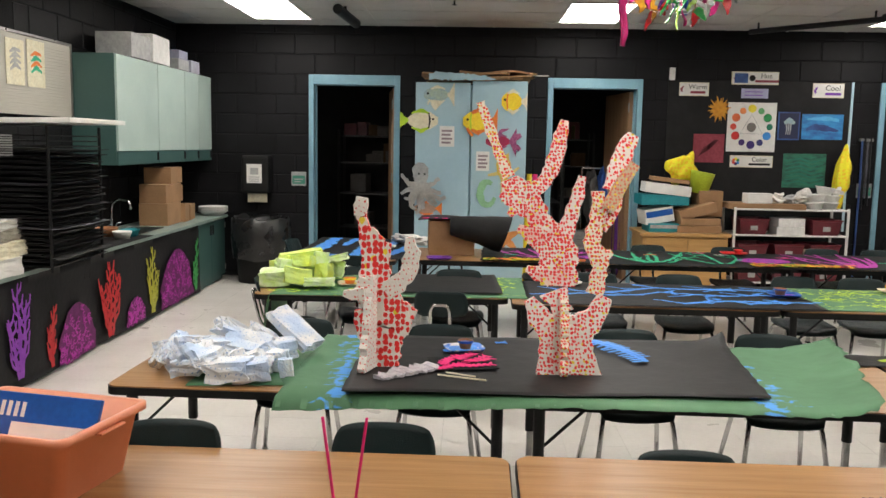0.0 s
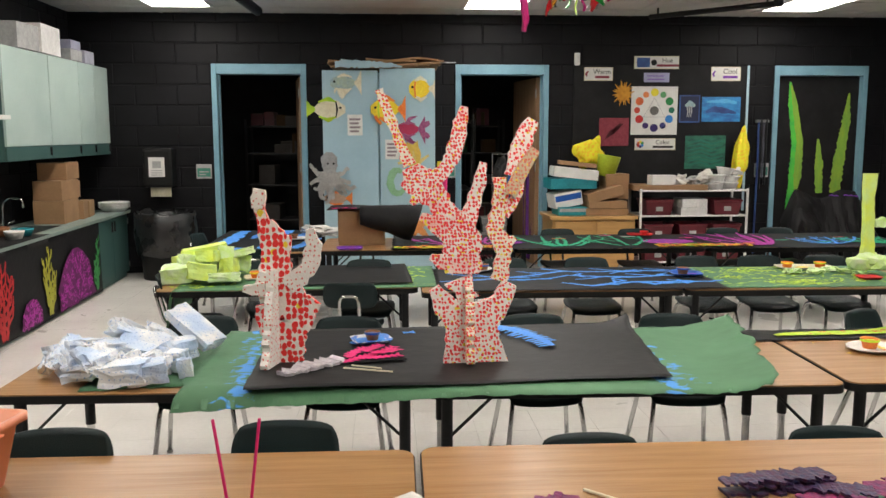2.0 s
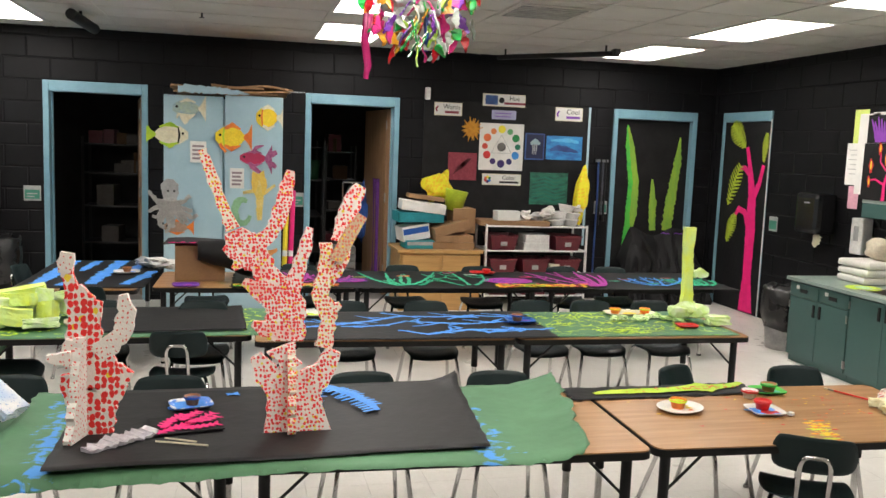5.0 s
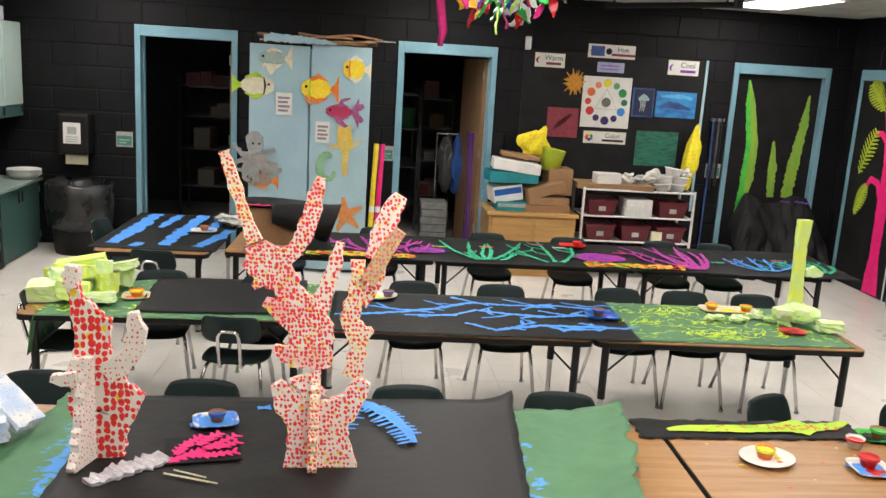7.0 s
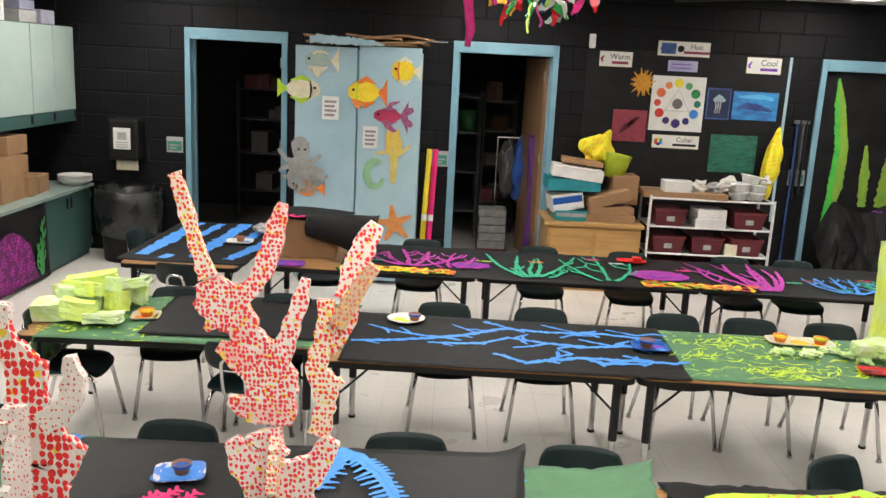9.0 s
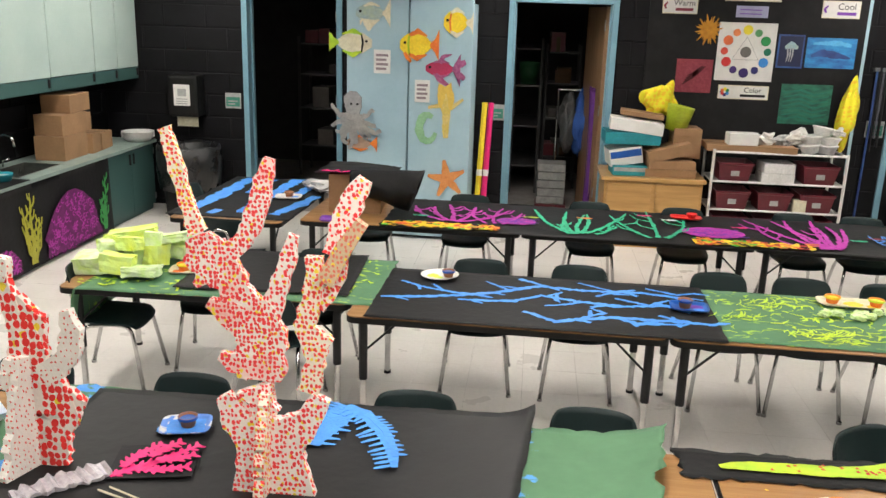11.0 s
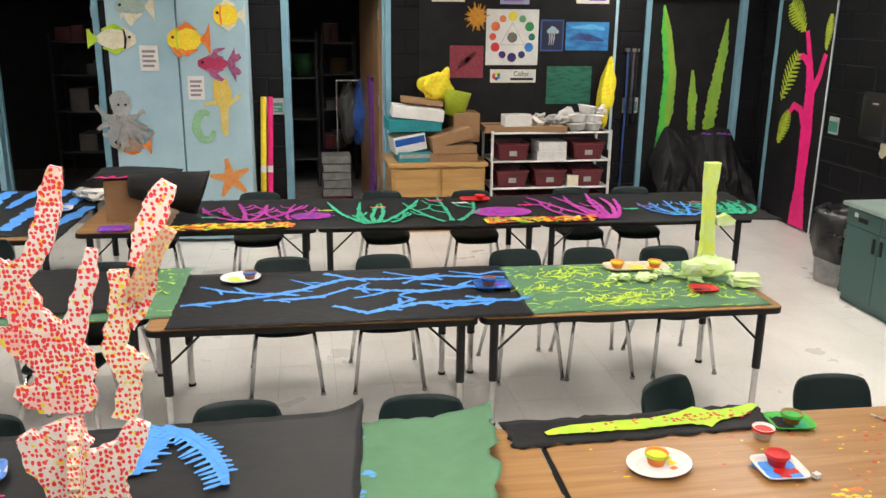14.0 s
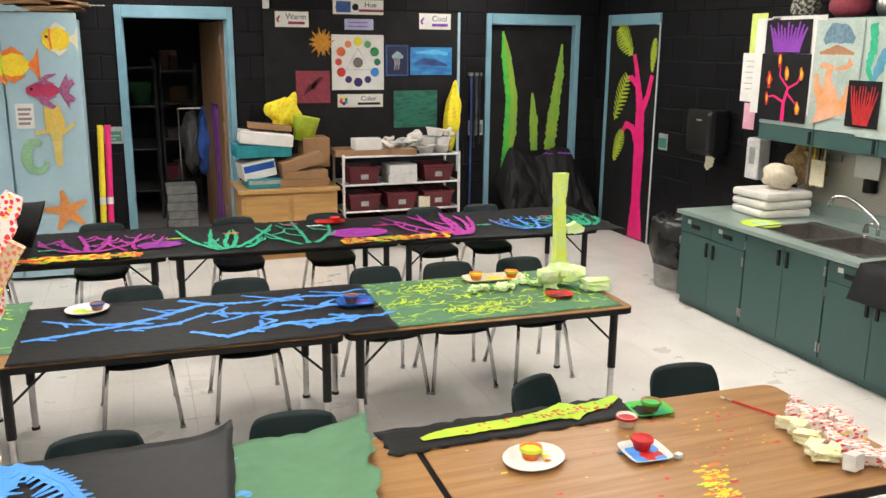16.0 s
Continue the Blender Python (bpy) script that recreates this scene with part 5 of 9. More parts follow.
cup(0.785, 5.385, HP + 0.016, M_BROWN, M_BLUEPL, "small cup of dark blue paint", 0.034, 0.045)
tray(1.95, 5.07, HP + 0.014, 0.19, 0.15, -4, M_BLUEPL, "foam tray coated in deep blue paint", [(0.2, 0.1, 0.03, M_PURPLE), (0.3, -0.2, 0.03, M_BLUE)])
cup(1.93, 5.07, HP + 0.02, M_BROWN, M_BLUEPL, "small cup of deep blue paint", 0.038, 0.05)

g3 = paper("green_paper_sheet", 2.05, 3.20, 4.605, 5.47, HP + 0.002, M_GREENLIME, "green craft paper scribbled with lime paint", -1.0, None, 0.0008, 0.004, 15)
for k in range(110):
    x, y = rng.uniform(2.10, 3.12), rng.uniform(4.70, 5.42)
    a = rng.uniform(0, 6.28)
    l = rng.uniform(0.03, 0.12)
    w = rng.uniform(0.002, 0.006)
    stroke("lime_scribble", g3, [(x, y), (x + 0.5 * l * math.cos(a), y + 0.5 * l * math.sin(a)), (min(3.15, x + l * math.cos(a + 0.5)), min(5.44, y + l * math.sin(a + 0.5)))], [w, w * 1.4, w * 0.5], rng.choice([M_LIMEY, M_LIMEY, M_LIME]), 0.0024 + 0.00001 * k, 0.5, k, 0.0005, 0.015)
for cx, cy, r, n in ((2.52, 4.77, 0.15, 34), (2.84, 4.83, 0.13, 14), (2.14, 4.98, 0.09, 14), (2.30, 5.25, 0.14, 16)):
    for q in range(n):
        px, py, ang = cx + rng.gauss(0, r * 0.5), cy + rng.gauss(0, r * 0.25), rng.gauss(0.3, 0.6)
        l, wd = rng.uniform(0.04, 0.13), rng.uniform(0.0015, 0.006)
        pts = [(px + l * f * math.cos(ang + 0.5 * f), min(5.42, max(4.66, py + l * f * math.sin(ang + 0.9 * f)))) for f in (0, 0.35, 0.7, 1)]
        stroke("lime_scribble", g3, pts, [wd * 0.5, wd, wd, wd * 0.3], rng.choice((M_LIMEY, M_LIMEY, M_LIME)), 0.0038 + 0.00002 * q, 0.7, q, 0.0004, 0.012)
tray(2.77, 5.335, HP + 0.008, 0.36, 0.15, -4, M_CREAM, "pale foam tray with yellow paint", [(0.0, 0.0, 0.04, M_YELLOW), (0.25, -0.1, 0.03, M_YELLOW)])
cup(2.67, 5.345, HP + 0.014, M_ORANGE, M_YELLOW, "small orange cup of yellow paint", 0.038, 0.045)
cup(2.87, 5.325, HP + 0.014, M_ORANGE, M_LIME, "small orange cup of lime paint", 0.038, 0.045)
for k, (x, y) in enumerate([(2.58, 5.10), (2.64, 5.11), (2.74, 5.12), (2.78, 5.09), (2.83, 5.17), (2.89, 5.18), (2.93, 5.11), (2.71, 5.06), (2.98, 5.02)]):
    chunk("foam_chip", x, y, HP + 0.008, (rng.uniform(0.04, 0.08), rng.uniform(0.03, 0.05), 0.022), (0, 0, rng.uniform(0, 180)), M_FOAMP, "pale green foam chip on painted paper", "green foam chips", 120 + k, 0.3)
tw = thing("foam_tower", (0.272, 0.255, 0.02), "lime painted foam tower sculpture on a lumpy base", "sculpture")
bm = ribbon(B(), [(3.0, 0.66), (2.995, 0.85), (2.985, 1.05), (2.985, 1.20)], [0.042, 0.028, 0.029, 0.036], 0.045, upright(4.99), 0.12, 0.03, 3)
part("shaft", bm, M_FOAML, tw)
bm = B()
for k, (dx, dy, r) in enumerate(((0, 0, 0.085), (0.06, -0.03, 0.07), (-0.06, -0.02, 0.07), (0.02, 0.06, 0.06))):
    blob(bm, (3.0 + dx, 4.96 + dy, HP + 0.06), r, k + 2, (1.15, 0.9, 0.72), 2, 0.5)
part("base", bm, M_FOAMP, tw)
bm = ribbon(B(), [(3.03, 0.89), (3.08, 0.90), (3.13, 0.885)], [0.02, 0.032, 0.012], 0.04, upright(4.98), 0.2, 0.015, 6)
part("fin", bm, M_FOAMP, tw)
chunk("foam_block", 3.19, 4.91, HP + 0.008, (0.14, 0.085, 0.055), (0, 0, -8), M_FOAMP, "lime painted foam block beside the tower", "lime foam blocks", 140, 0.08)
tray(2.96, 4.86, HP + 0.008, 0.14, 0.11, -6, M_RED, "foam tray covered in red paint", [(0.1, 0.1, 0.025, M_WINE), (-0.2, 0, 0.02, M_DARK)])

# ---- third row ----
plan(1.035, 0.04, 1.0, 0.14)
b3 = paper("black_paper_sheet", -1.16, -0.31, 6.42, 7.82, HP, M_BLACKPAPER, "black paper painted with broad blue bands", -1, None, 0.003, 0.004, 20)
for k, (pts, hw) in enumerate((([(-1.05, 6.58), (-1.02, 7.15), (-1.01, 7.78)], 0.06), ([(-0.70, 6.56), (-0.67, 7.15), (-0.63, 7.80)], 0.06), ([(-0.47, 6.55), (-0.38, 6.90), (-0.34, 7.2)], 0.05), ([(-0.90, 6.50), (-0.86, 6.62)], 0.05), ([(-0.86, 7.2), (-0.84, 7.5), (-0.82, 7.76)], 0.04), ([(-0.50, 7.2), (-0.46, 7.5), (-0.42, 7.72)], 0.045))):
    stroke("blue_band", b3, pts, [hw * 0.7] + [hw] * (len(pts) - 2) + [hw * 0.8], M_BLUE, 0.0065, 0.35, k, 0.001, 0.05)
tray(-0.52, 7.10, HP + 0.009, 0.2, 0.15, 8, M_PAPER, "white foam tray with a brown cup", [(0.2, 0.1, 0.03, M_BLUE)])
cup(-0.52, 7.12, HP + 0.015, M_BROWN, M_BROWN, "small cup of brown paint", 0.036, 0.045)
tray(-0.05, 6.52, HP, 0.2, 0.15, 6, M_PURPLE, "foam tray coated in purple paint", [(0.1, 0, 0.03, M_MAGENTA)])
u = thing("cardboard_box", pose(*at(0.05, 6.93), HT, 0, 0, 4), "brown cardboard box draped with black paper", "box")
part("carton", box(B(), -0.21, 0.16, -0.16, 0.2, 0.001, 0.275, 0.004), M_CARD, u)
part("flap", box(B(), -0.20, -0.06, -0.166, -0.161, 0.15, 0.275), M_CARD, u)
u = thing("black_paper_roll", (0.045, 0.14, 0), "black paper cone and flat black sheet over a cardboard box", "paper roll")
part("sheet", sheet(B(), -0.24, 0.30, 6.70, 7.20, 16, 10, lambda x, y, a, b: Vector((x, y, HT + 0.284 + 0.008 * math.sin(a * 5) + (0.012 if b < 0.05 else 0) - 0.04 * max(0, a - 0.75) + 0.006 * noise.noise(Vector((x * 9, y * 9, 0))))), 0.0015, 0.004, 5), M_BLACKPAPER, u)


def cone(x, y, a, b):
    ang = 2 * math.pi * 1.12 * b - 0.4
    r = 0.075 + 0.068 * a - 0.008 * b
    axis = Vector((0.02, 6.72, HT + 0.245)).lerp(Vector((0.47, 6.80, HT + 0.175)), a)
    wob = 1 + 0.10 * noise.noise(Vector((a * 3, math.cos(ang), math.sin(ang))))
    return axis + Vector((0.05 * math.sin(ang) * a, r * wob * math.cos(ang), r * wob * 1.05 * math.sin(ang)))


part("cone", sheet(B(), 0, 1, 0, 1, 14, 36, cone, 0.0015, 0.02, 9), M_BLACKPAPER, u, "rolled black paper cone", True)
for k, (dx, a) in enumerate(((-0.12, 20), (-0.08, -15), (-0.04, 40), (-0.01, -30), (0.03, 15))):
    part("pink_mark", ribbon(B(), [(dx, 0), (dx + 0.05 * math.cos(radians(a)), 0.05 * math.sin(radians(a)))], [0.008, 0.014], 0.001, pose(-0.08, 6.76, HT + 0.296, 8, 0, 0), 0.3, 0.01, k), M_PINK, u, "pink paint mark")
for k, (x, y, l) in enumerate(((-0.30, 7.38, 0.20), (-0.40, 7.44, 0.16))):
    u = thing("crumpled_paper", (*at(x, y), HP + 0.004), "crumpled sheet of grey and white paper", "paper")
    part("wad", blob(B(), (0, 0, 0.045), l / 2, k + 5, (1.2, 0.9, 0.45), 3, 0.9), M_GREY if k else M_PAPER, u)

long3 = paper("black_paper_sheet", 0.27, 4.26, 6.345, 7.26, HP, M_BLACKPAPER, "long black paper painted with a bright coral reef", -1.5, None, 0.005, 0.012, 22)


def reef(x, y, n, spread, length, hw, material, seed, fork=True):
    """A spray of painted fronds that leave one foot and bend upwards."""
    rr = random.Random(seed)
    for k in range(n):
        s = (k / max(1, n - 1) - 0.5) * 2
        a0, a1 = radians(90 - spread * 1.35 * s + rr.uniform(-6, 6)), radians(90 - spread * 0.3 * s + rr.uniform(-14, 14))
        l = length * rr.uniform(0.72, 1.08)
        pts = [(x + 0.05 * s, y + rr.uniform(-0.01, 0.02))]
        for q in range(7):
            a = a0 + (a1 - a0) * min(1, (q + 0.5) / 5)
            pts.append((pts[-1][0] + l / 7 * math.cos(a) + rr.uniform(-0.006, 0.006), pts[-1][1] + l / 7 * math.sin(a)))
        z = 0.014 + 0.0004 * k
        stroke("coral_frond", long3, pts, [hw * 1.1, hw * 0.9, hw * 0.8, hw * 0.8, hw * 0.75, hw * 0.75, hw * 0.6, hw * 0.35], material, z, 0.45, seed + k, 0.0008, 0.02)
        if fork:
            for q in (2, 4, 5):
                b = radians(90) + rr.choice((-1, 1)) * rr.uniform(0.5, 1.1)
                p, m_ = pts[q], l * rr.uniform(0.16, 0.30)
                stroke("coral_twig", long3, [p, (p[0] + m_ * 0.6 * math.cos(b), p[1] + m_ * 0.6 * math.sin(b)), (p[0] + m_ * math.cos(b) * 0.8, p[1] + m_)], [hw * 0.65, hw * 0.55, hw * 0.3], material, z + 0.0002, 0.4, seed + k + q, 0.0006, 0.02)


def brain(x, y, rx, ry, material, dark, seed):
    pts = [(x - rx + 2 * rx * q / 10, y) for q in range(11)]
    stroke("brain_coral", long3, pts, [ry * math.sqrt(max(0.03, 1 - (q / 5 - 1) ** 2)) for q in range(11)], material, 0.013, 0.08, seed)
    rr = random.Random(seed)
    for q in range(46):
        px, py = x + rr.uniform(-0.75, 0.75) * rx, y + rr.uniform(-0.7, 0.7) * ry
        stroke("brain_line", long3, [(px, py), (px + rr.uniform(-0.05, 0.05), py + rr.uniform(-0.04, 0.04)), (px + rr.uniform(0.0, 0.08), py + rr.uniform(-0.04, 0.04))], [0.003, 0.004, 0.003], dark, 0.0145 + 0.00002 * q, 0.3, q, 0.0006)


def band(x0, x1, y0, y1, n, seed):
    stroke("rubble_band", long3, [(x0, (y0 + y1) / 2), ((x0 + x1) / 2, (y0 + y1) / 2 + 0.02), (x1, (y0 + y1) / 2)], [(y1 - y0) / 2.2] * 3, M_YELLOW, 0.0155, 0.4, seed, 0.0008, 0.03)
    rr = random.Random(seed)
    for q in range(n):
        px, py = rr.uniform(x0, x1), rr.uniform(y0, y1)
        stroke("rubble_daub", long3, [(px, py), (px + rr.uniform(0.02, 0.05), py + rr.uniform(-0.015, 0.015))], [0.012, 0.018], rr.choice([M_ORANGE, M_RED, M_YELLOW, M_KELP, M_DARK, M_ORANGE]), 0.0170 + 0.00008 * q, 0.5, q, 0.0005, 0.012)


reef(0.72, 6.62, 5, 45, 0.58, 0.018, M_MAGENTA, 3)
reef(1.00, 6.62, 3, 30, 0.46, 0.014, M_MAGENTA, 7)
brain(1.14, 6.72, 0.13, 0.09, M_MAGENTA, M_PURPLE, 2)
band(0.28, 1.0, 6.40, 6.54, 80, 4)
reef(1.54, 6.46, 5, 24, 0.74, 0.017, M_TEAL, 12, False)
reef(1.60, 6.48, 2, 40, 0.36, 0.016, M_TEAL, 15)
reef(2.04, 6.46, 3, 26, 0.76, 0.015, M_TEAL, 18)
brain(2.42, 6.70, 0.20, 0.14, M_MAGENTA, M_PURPLE, 6)
band(2.25, 2.98, 6.36, 6.50, 90, 9)
reef(3.08, 6.42, 7, 26, 0.78, 0.019, M_MAGENTA, 25, False)
reef(2.92, 6.48, 2, 30, 0.60, 0.015, M_MAGENTA, 28)
reef(3.62, 6.44, 5, 40, 0.52, 0.014, M_BLUE, 32)
reef(4.02, 6.44, 7, 40, 0.46, 0.016, M_TEAL, 37)
for k, (x, y, mm) in enumerate(((1.60, 6.90, M_ORANGE), (2.02, 7.08, M_PINK), (2.18, 6.98, M_PAPER), (2.62, 6.86, M_PINK), (3.45, 6.74, M_WINE), (3.86, 6.82, M_RED), (3.32, 6.66, M_TEAL), (3.60, 6.52, M_TEAL), (1.24, 6.84, M_OLIVE), (0.50, 6.72, M_TEAL))):
    stroke("paper_fish", long3, [(x - 0.05, y), (x - 0.03, y + 0.005), (x, y), (x + 0.04, y + 0.002), (x + 0.055, y)], [0.02, 0.006, 0.02, 0.016, 0.004], mm, 0.019, 0.2, k, 0.0008, 0.012)
tray(2.30, 7.06, HP + 0.018, 0.22, 0.12, -5, M_RED, "foam tray covered in bright red paint", [(0.1, 0.1, 0.03, M_RED)])
cup(2.34, 7.07, HP + 0.024, M_RED, M_RED, "small red cup of red paint", 0.036, 0.04)

plan()

# ---- painted doors ----
d3 = thing("kelp_painting", (0, 0, 0), "painted green kelp strips on a black papered door", "painting")
M_KELPLIME = mat("yellow_green_kelp_paint", (0.26, 0.42, 0.04), 0.65, 0, (0.16, 0.36, 0.05), 7, stretch=(2, 2, 0.6), fine=0.2)
mk = upright(YB + 0.06)
shape("kelp", [(4.75, 0.60), (4.80, 0.96), (4.81, 1.37), (4.745, 1.77), (4.71, 2.02)], [0.03, 0.055, 0.05, 0.045, 0.01], mk, M_KELP, d3, 0.003, 0.15, 1)
shape("kelp", [(4.83, 0.84), (4.845, 1.0), (4.85, 1.37), (4.775, 1.77), (4.72, 1.99)], [0.02, 0.045, 0.035, 0.03, 0.008], upright(YB + 0.056), M_KELPLIME, d3, 0.003, 0.15, 2)
shape("kelp", [(5.10, 0.80), (5.084, 1.131), (5.061, 1.40)], [0.04, 0.045, 0.01], mk, M_KELPLIME, d3, 0.003, 0.2, 3)
shape("kelp", [(5.279, 0.80), (5.318, 1.188), (5.368, 1.602), (5.388, 1.90)], [0.062, 0.062, 0.046, 0.01], mk, M_KELPLIME, d3, 0.003, 0.2, 4)
d4 = thing("tree_painting", (0, 0, 0), "black paper door poster with a bright pink tree", "painting")
part("sheet", box(B(), XR - 0.024, XR - 0.020, 8.13, 8.99, 0.01, 2.08), M_BLACKPAPER, d4, "black paper sheet")
part("edge_strip", box(B(), XR - 0.026, XR - 0.018, 8.120, 8.129, 0.01, 2.10), M_PAPER, d4, "pale paper edge")
mt = sideways(XR - 0.025, -1)
for k, (pts, hw) in enumerate((([(8.34, 0.02), (8.35, 0.402), (8.355, 0.909), (8.37, 1.294), (8.456, 1.618), (8.524, 1.807)], [0.13, 0.075, 0.085, 0.07, 0.035, 0.028]), ([(8.36, 1.25), (8.256, 1.42), (8.20, 1.62)], [0.05, 0.035, 0.03]), ([(8.36, 0.88), (8.48, 1.10), (8.60, 1.13), (8.67, 1.05)], [0.045, 0.036, 0.03, 0.02]), ([(8.42, 1.50), (8.54, 1.58), (8.64, 1.58)], [0.035, 0.03, 0.02]))):
    shape("pink_branch", pts, hw, mt @ Matrix.Translation((0, 0, 0.0005 * k)), M_PINK, d4, 0.002, 0.08, k)
for k, (pts, hw) in enumerate((([(8.83, 2.05), (8.70, 1.93), (8.55, 1.80)], [0.03, 0.10, 0.03]), ([(8.63, 1.60), (8.73, 1.42), (8.83, 1.155)], [0.02, 0.09, 0.02]), ([(8.67, 1.05), (8.74, 0.903), (8.80, 0.74)], [0.02, 0.07, 0.015]), ([(8.18, 1.95), (8.18, 1.80), (8.20, 1.65)], [0.015, 0.045, 0.015]))):
    a, b = Vector(pts[0]), Vector(pts[-1])
    bm = B()
    n = 11
    dd = (b - a).normalized()
    nn = Vector((-dd.y, dd.x))
    ribbon(bm, pts, [0.008] * 3, 0.002, mt @ Matrix.Translation((0, 0, 0.002)), 0.1, 0.02, k)
    for q in range(n):
        p = a.lerp(b, (q + 0.3) / n)
        w = hw[1] * 1.25 * math.sin(math.pi * (0.14 + 0.78 * q / n))
        for s in (-1, 1):
            e = p + nn * s * w - dd * w * 0.55
            ribbon(bm, [p[:], e[:]], [0.015, 0.006], 0.001, mt @ Matrix.Translation((0, 0, 0.003 + 0.0003 * q + 0.00012 * s)), 0.3, 0.02, q)
    part("leaf", bm, M_OLIVE, d4, "yellow green feathery leaf")

# heap of crumpled black paper before the papered door
u = thing("black_paper_heap", (0, 0, 0), "crumpled black paper heaped against a papered door", "paper")


def heap(x, y, a, b):
    edge = 0.80 + 0.05 * math.sin(a * 11) + 0.04 * noise.noise(Vector((a * 6, 2, 1))) - 0.25 * max(0, a - 0.82) / 0.18 - 0.30 * max(0, 0.14 - a) / 0.14
    fold = abs(noise.noise(Vector((a * 4.2 + 0.6 * b, b * 1.6, 4)))) + 0.4 * abs(noise.noise(Vector((a * 9, b * 4, 7))))
    return Vector((4.60 + 1.02 * a + 0.03 * noise.noise(Vector((a * 5, b * 5, 3))), 9.21 - 0.32 * (1 - b) ** 0.8 - 0.26 * fold * (1.15 - b), 0.004 + edge * b))


part("sheet", sheet(B(), 0, 1, 0, 1, 44, 26, heap, 0.002, 0.004, 3), M_BLACKPAPER, u)
for k in range(6):
    part("violet_mark", ribbon(B(), [(0, 0), (0.03, 0.008), (0.06, -0.004)], [0.004, 0.008, 0.003], 0.002, pose(5.12 + 0.055 * k, 9.165, 0.785 - 0.006 * (k % 3), 80, 0, 0), 0.3, 0.01, k), M_PURPLE, u, "violet paint mark")

# ---- fish on the blue cupboard ----
YD = 8.474


def fish(name, x, z, l, h, body, fin, label, flip=1, y=YD, seed=0, stripe=None, wt=0.45, extra=()):
    """A cut-out paper fish: body, tail, fins and eye."""
    ob = thing(name, (x, y, z), label, "paper fish", "paper fish on the cupboard")
    m = upright(0)
    n = 9
    shape("body", [(flip * (-l / 2 + l * k / (n - 1)), 0) for k in range(n)], [h / 2 * max(0.06, math.sin(math.pi * (0.08 + 0.88 * k / (n - 1))) ** 0.8) for k in range(n)], m, body, ob, 0.003, 0.06, seed)
    shape("tail", [(flip * (l / 2 - 0.012), 0), (flip * (l / 2 + 0.03), 0), (flip * (l / 2 + l * 0.24), 0)], [h * 0.06, h * wt * 0.45, h * wt * 0.9], m @ Matrix.Translation((0, 0, 0.001)), fin, ob, 0.003, 0.15, seed + 1)
    for s in (-1, 1):
        shape("fin", [(flip * -l * 0.22, s * h * 0.36), (flip * l * 0.05, s * h * 0.53), (flip * l * 0.36, s * h * 0.36)], [h * 0.04, h * 0.11, h * 0.03], m @ Matrix.Translation((0, 0, 0.0025)), fin, ob, 0.003, 0.25, seed + 2)
    part("eye", cyl(B(), (0, 0, 0), 0.012, 0.004, 12, m=m @ Matrix.Translation((flip * -l * 0.34, h * 0.08, 0.004))), M_DARK, ob)
    for q, (pts, hws) in enumerate(extra):
        shape("fin", [(flip * a * l, b * h) for a, b in pts], [w * h for w in hws], m @ Matrix.Translation((0, 0, 0.004 + 0.001 * q)), fin, ob, 0.003, 0.2, seed + 5 + q)
    if stripe:
        shape("stripe", [(flip * -l * 0.2, -h * 0.4), (flip * -l * 0.24, 0), (flip * -l * 0.2, h * 0.4)], [0.006, 0.009, 0.006], m @ Matrix.Translation((0, 0, 0.0035)), stripe, ob, 0.002, 0.2, seed)
    return ob


DY = 8.494
fish("paper_fish", -0.13, 1.95, 0.24, 0.15, M_PALEBLUE, M_CREAM, "pale blue and cream paper fish on a blue cupboard", 1, DY, 1, None, 0.9, (([(0.0, -0.35), (-0.02, -0.7), (-0.04, -1.0)], [0.50, 0.28, 0.03]), ([(-0.30, -0.40), (-0.34, -0.65)], [0.10, 0.03])))
fish("paper_fish", -0.26, 1.70, 0.30, 0.19, M_CREAM, M_LIME, "white paper fish with lime fins on a blue cupboard", -1, DY, 2, M_DARK, 0.5)
fish("paper_fish", 0.27, 1.70, 0.27, 0.21, M_YELLOW, M_ORANGE, "yellow paper fish with orange tail on a blue cupboard", 1, YD, 3, M_LIME, 0.62, (([(-0.34, -0.30), (-0.26, -0.50), (-0.14, -0.68)], [0.06, 0.09, 0.05]),))
fish("paper_fish", 0.48, 1.51, 0.24, 0.13, mat("crimson_fish_paper", (0.45, 0.03, 0.10), 0.7), mat("mauve_fish_paper", (0.27, 0.05, 0.16), 0.7, 0, (0.40, 0.14, 0.26), 30), "crimson paper fish with mauve fins on a blue cupboard", 1, YD, 4, None, 1.3, (([(0.0, 0.35), (0.10, 0.75), (0.42, 0.95)], [0.16, 0.15, 0.04]), ([(-0.15, -0.35), (0.05, -0.75), (0.40, -1.15)], [0.14, 0.20, 0.06]), ([(0.55, 0.1), (0.75, 0.35), (0.92, 0.50)], [0.12, 0.24, 0.14]), ([(0.55, -0.1), (0.75, -0.4), (0.90, -0.62)], [0.12, 0.22, 0.12])))
fish("paper_fish", 0.605, 1.895, 0.20, 0.20, M_YELLOW, M_CREAM, "yellow spotted paper puffer fish on a blue cupboard", 1, YD, 5, M_ORANGE, 0.5)
fish("paper_fish", -0.22, 0.84, 0.22, 0.12, mat("tan_fish_paper", (0.42, 0.28, 0.20), 0.8), M_ORANGE, "tan paper crab fish low on a blue cupboard", 1, DY, 6, None, 0.7)
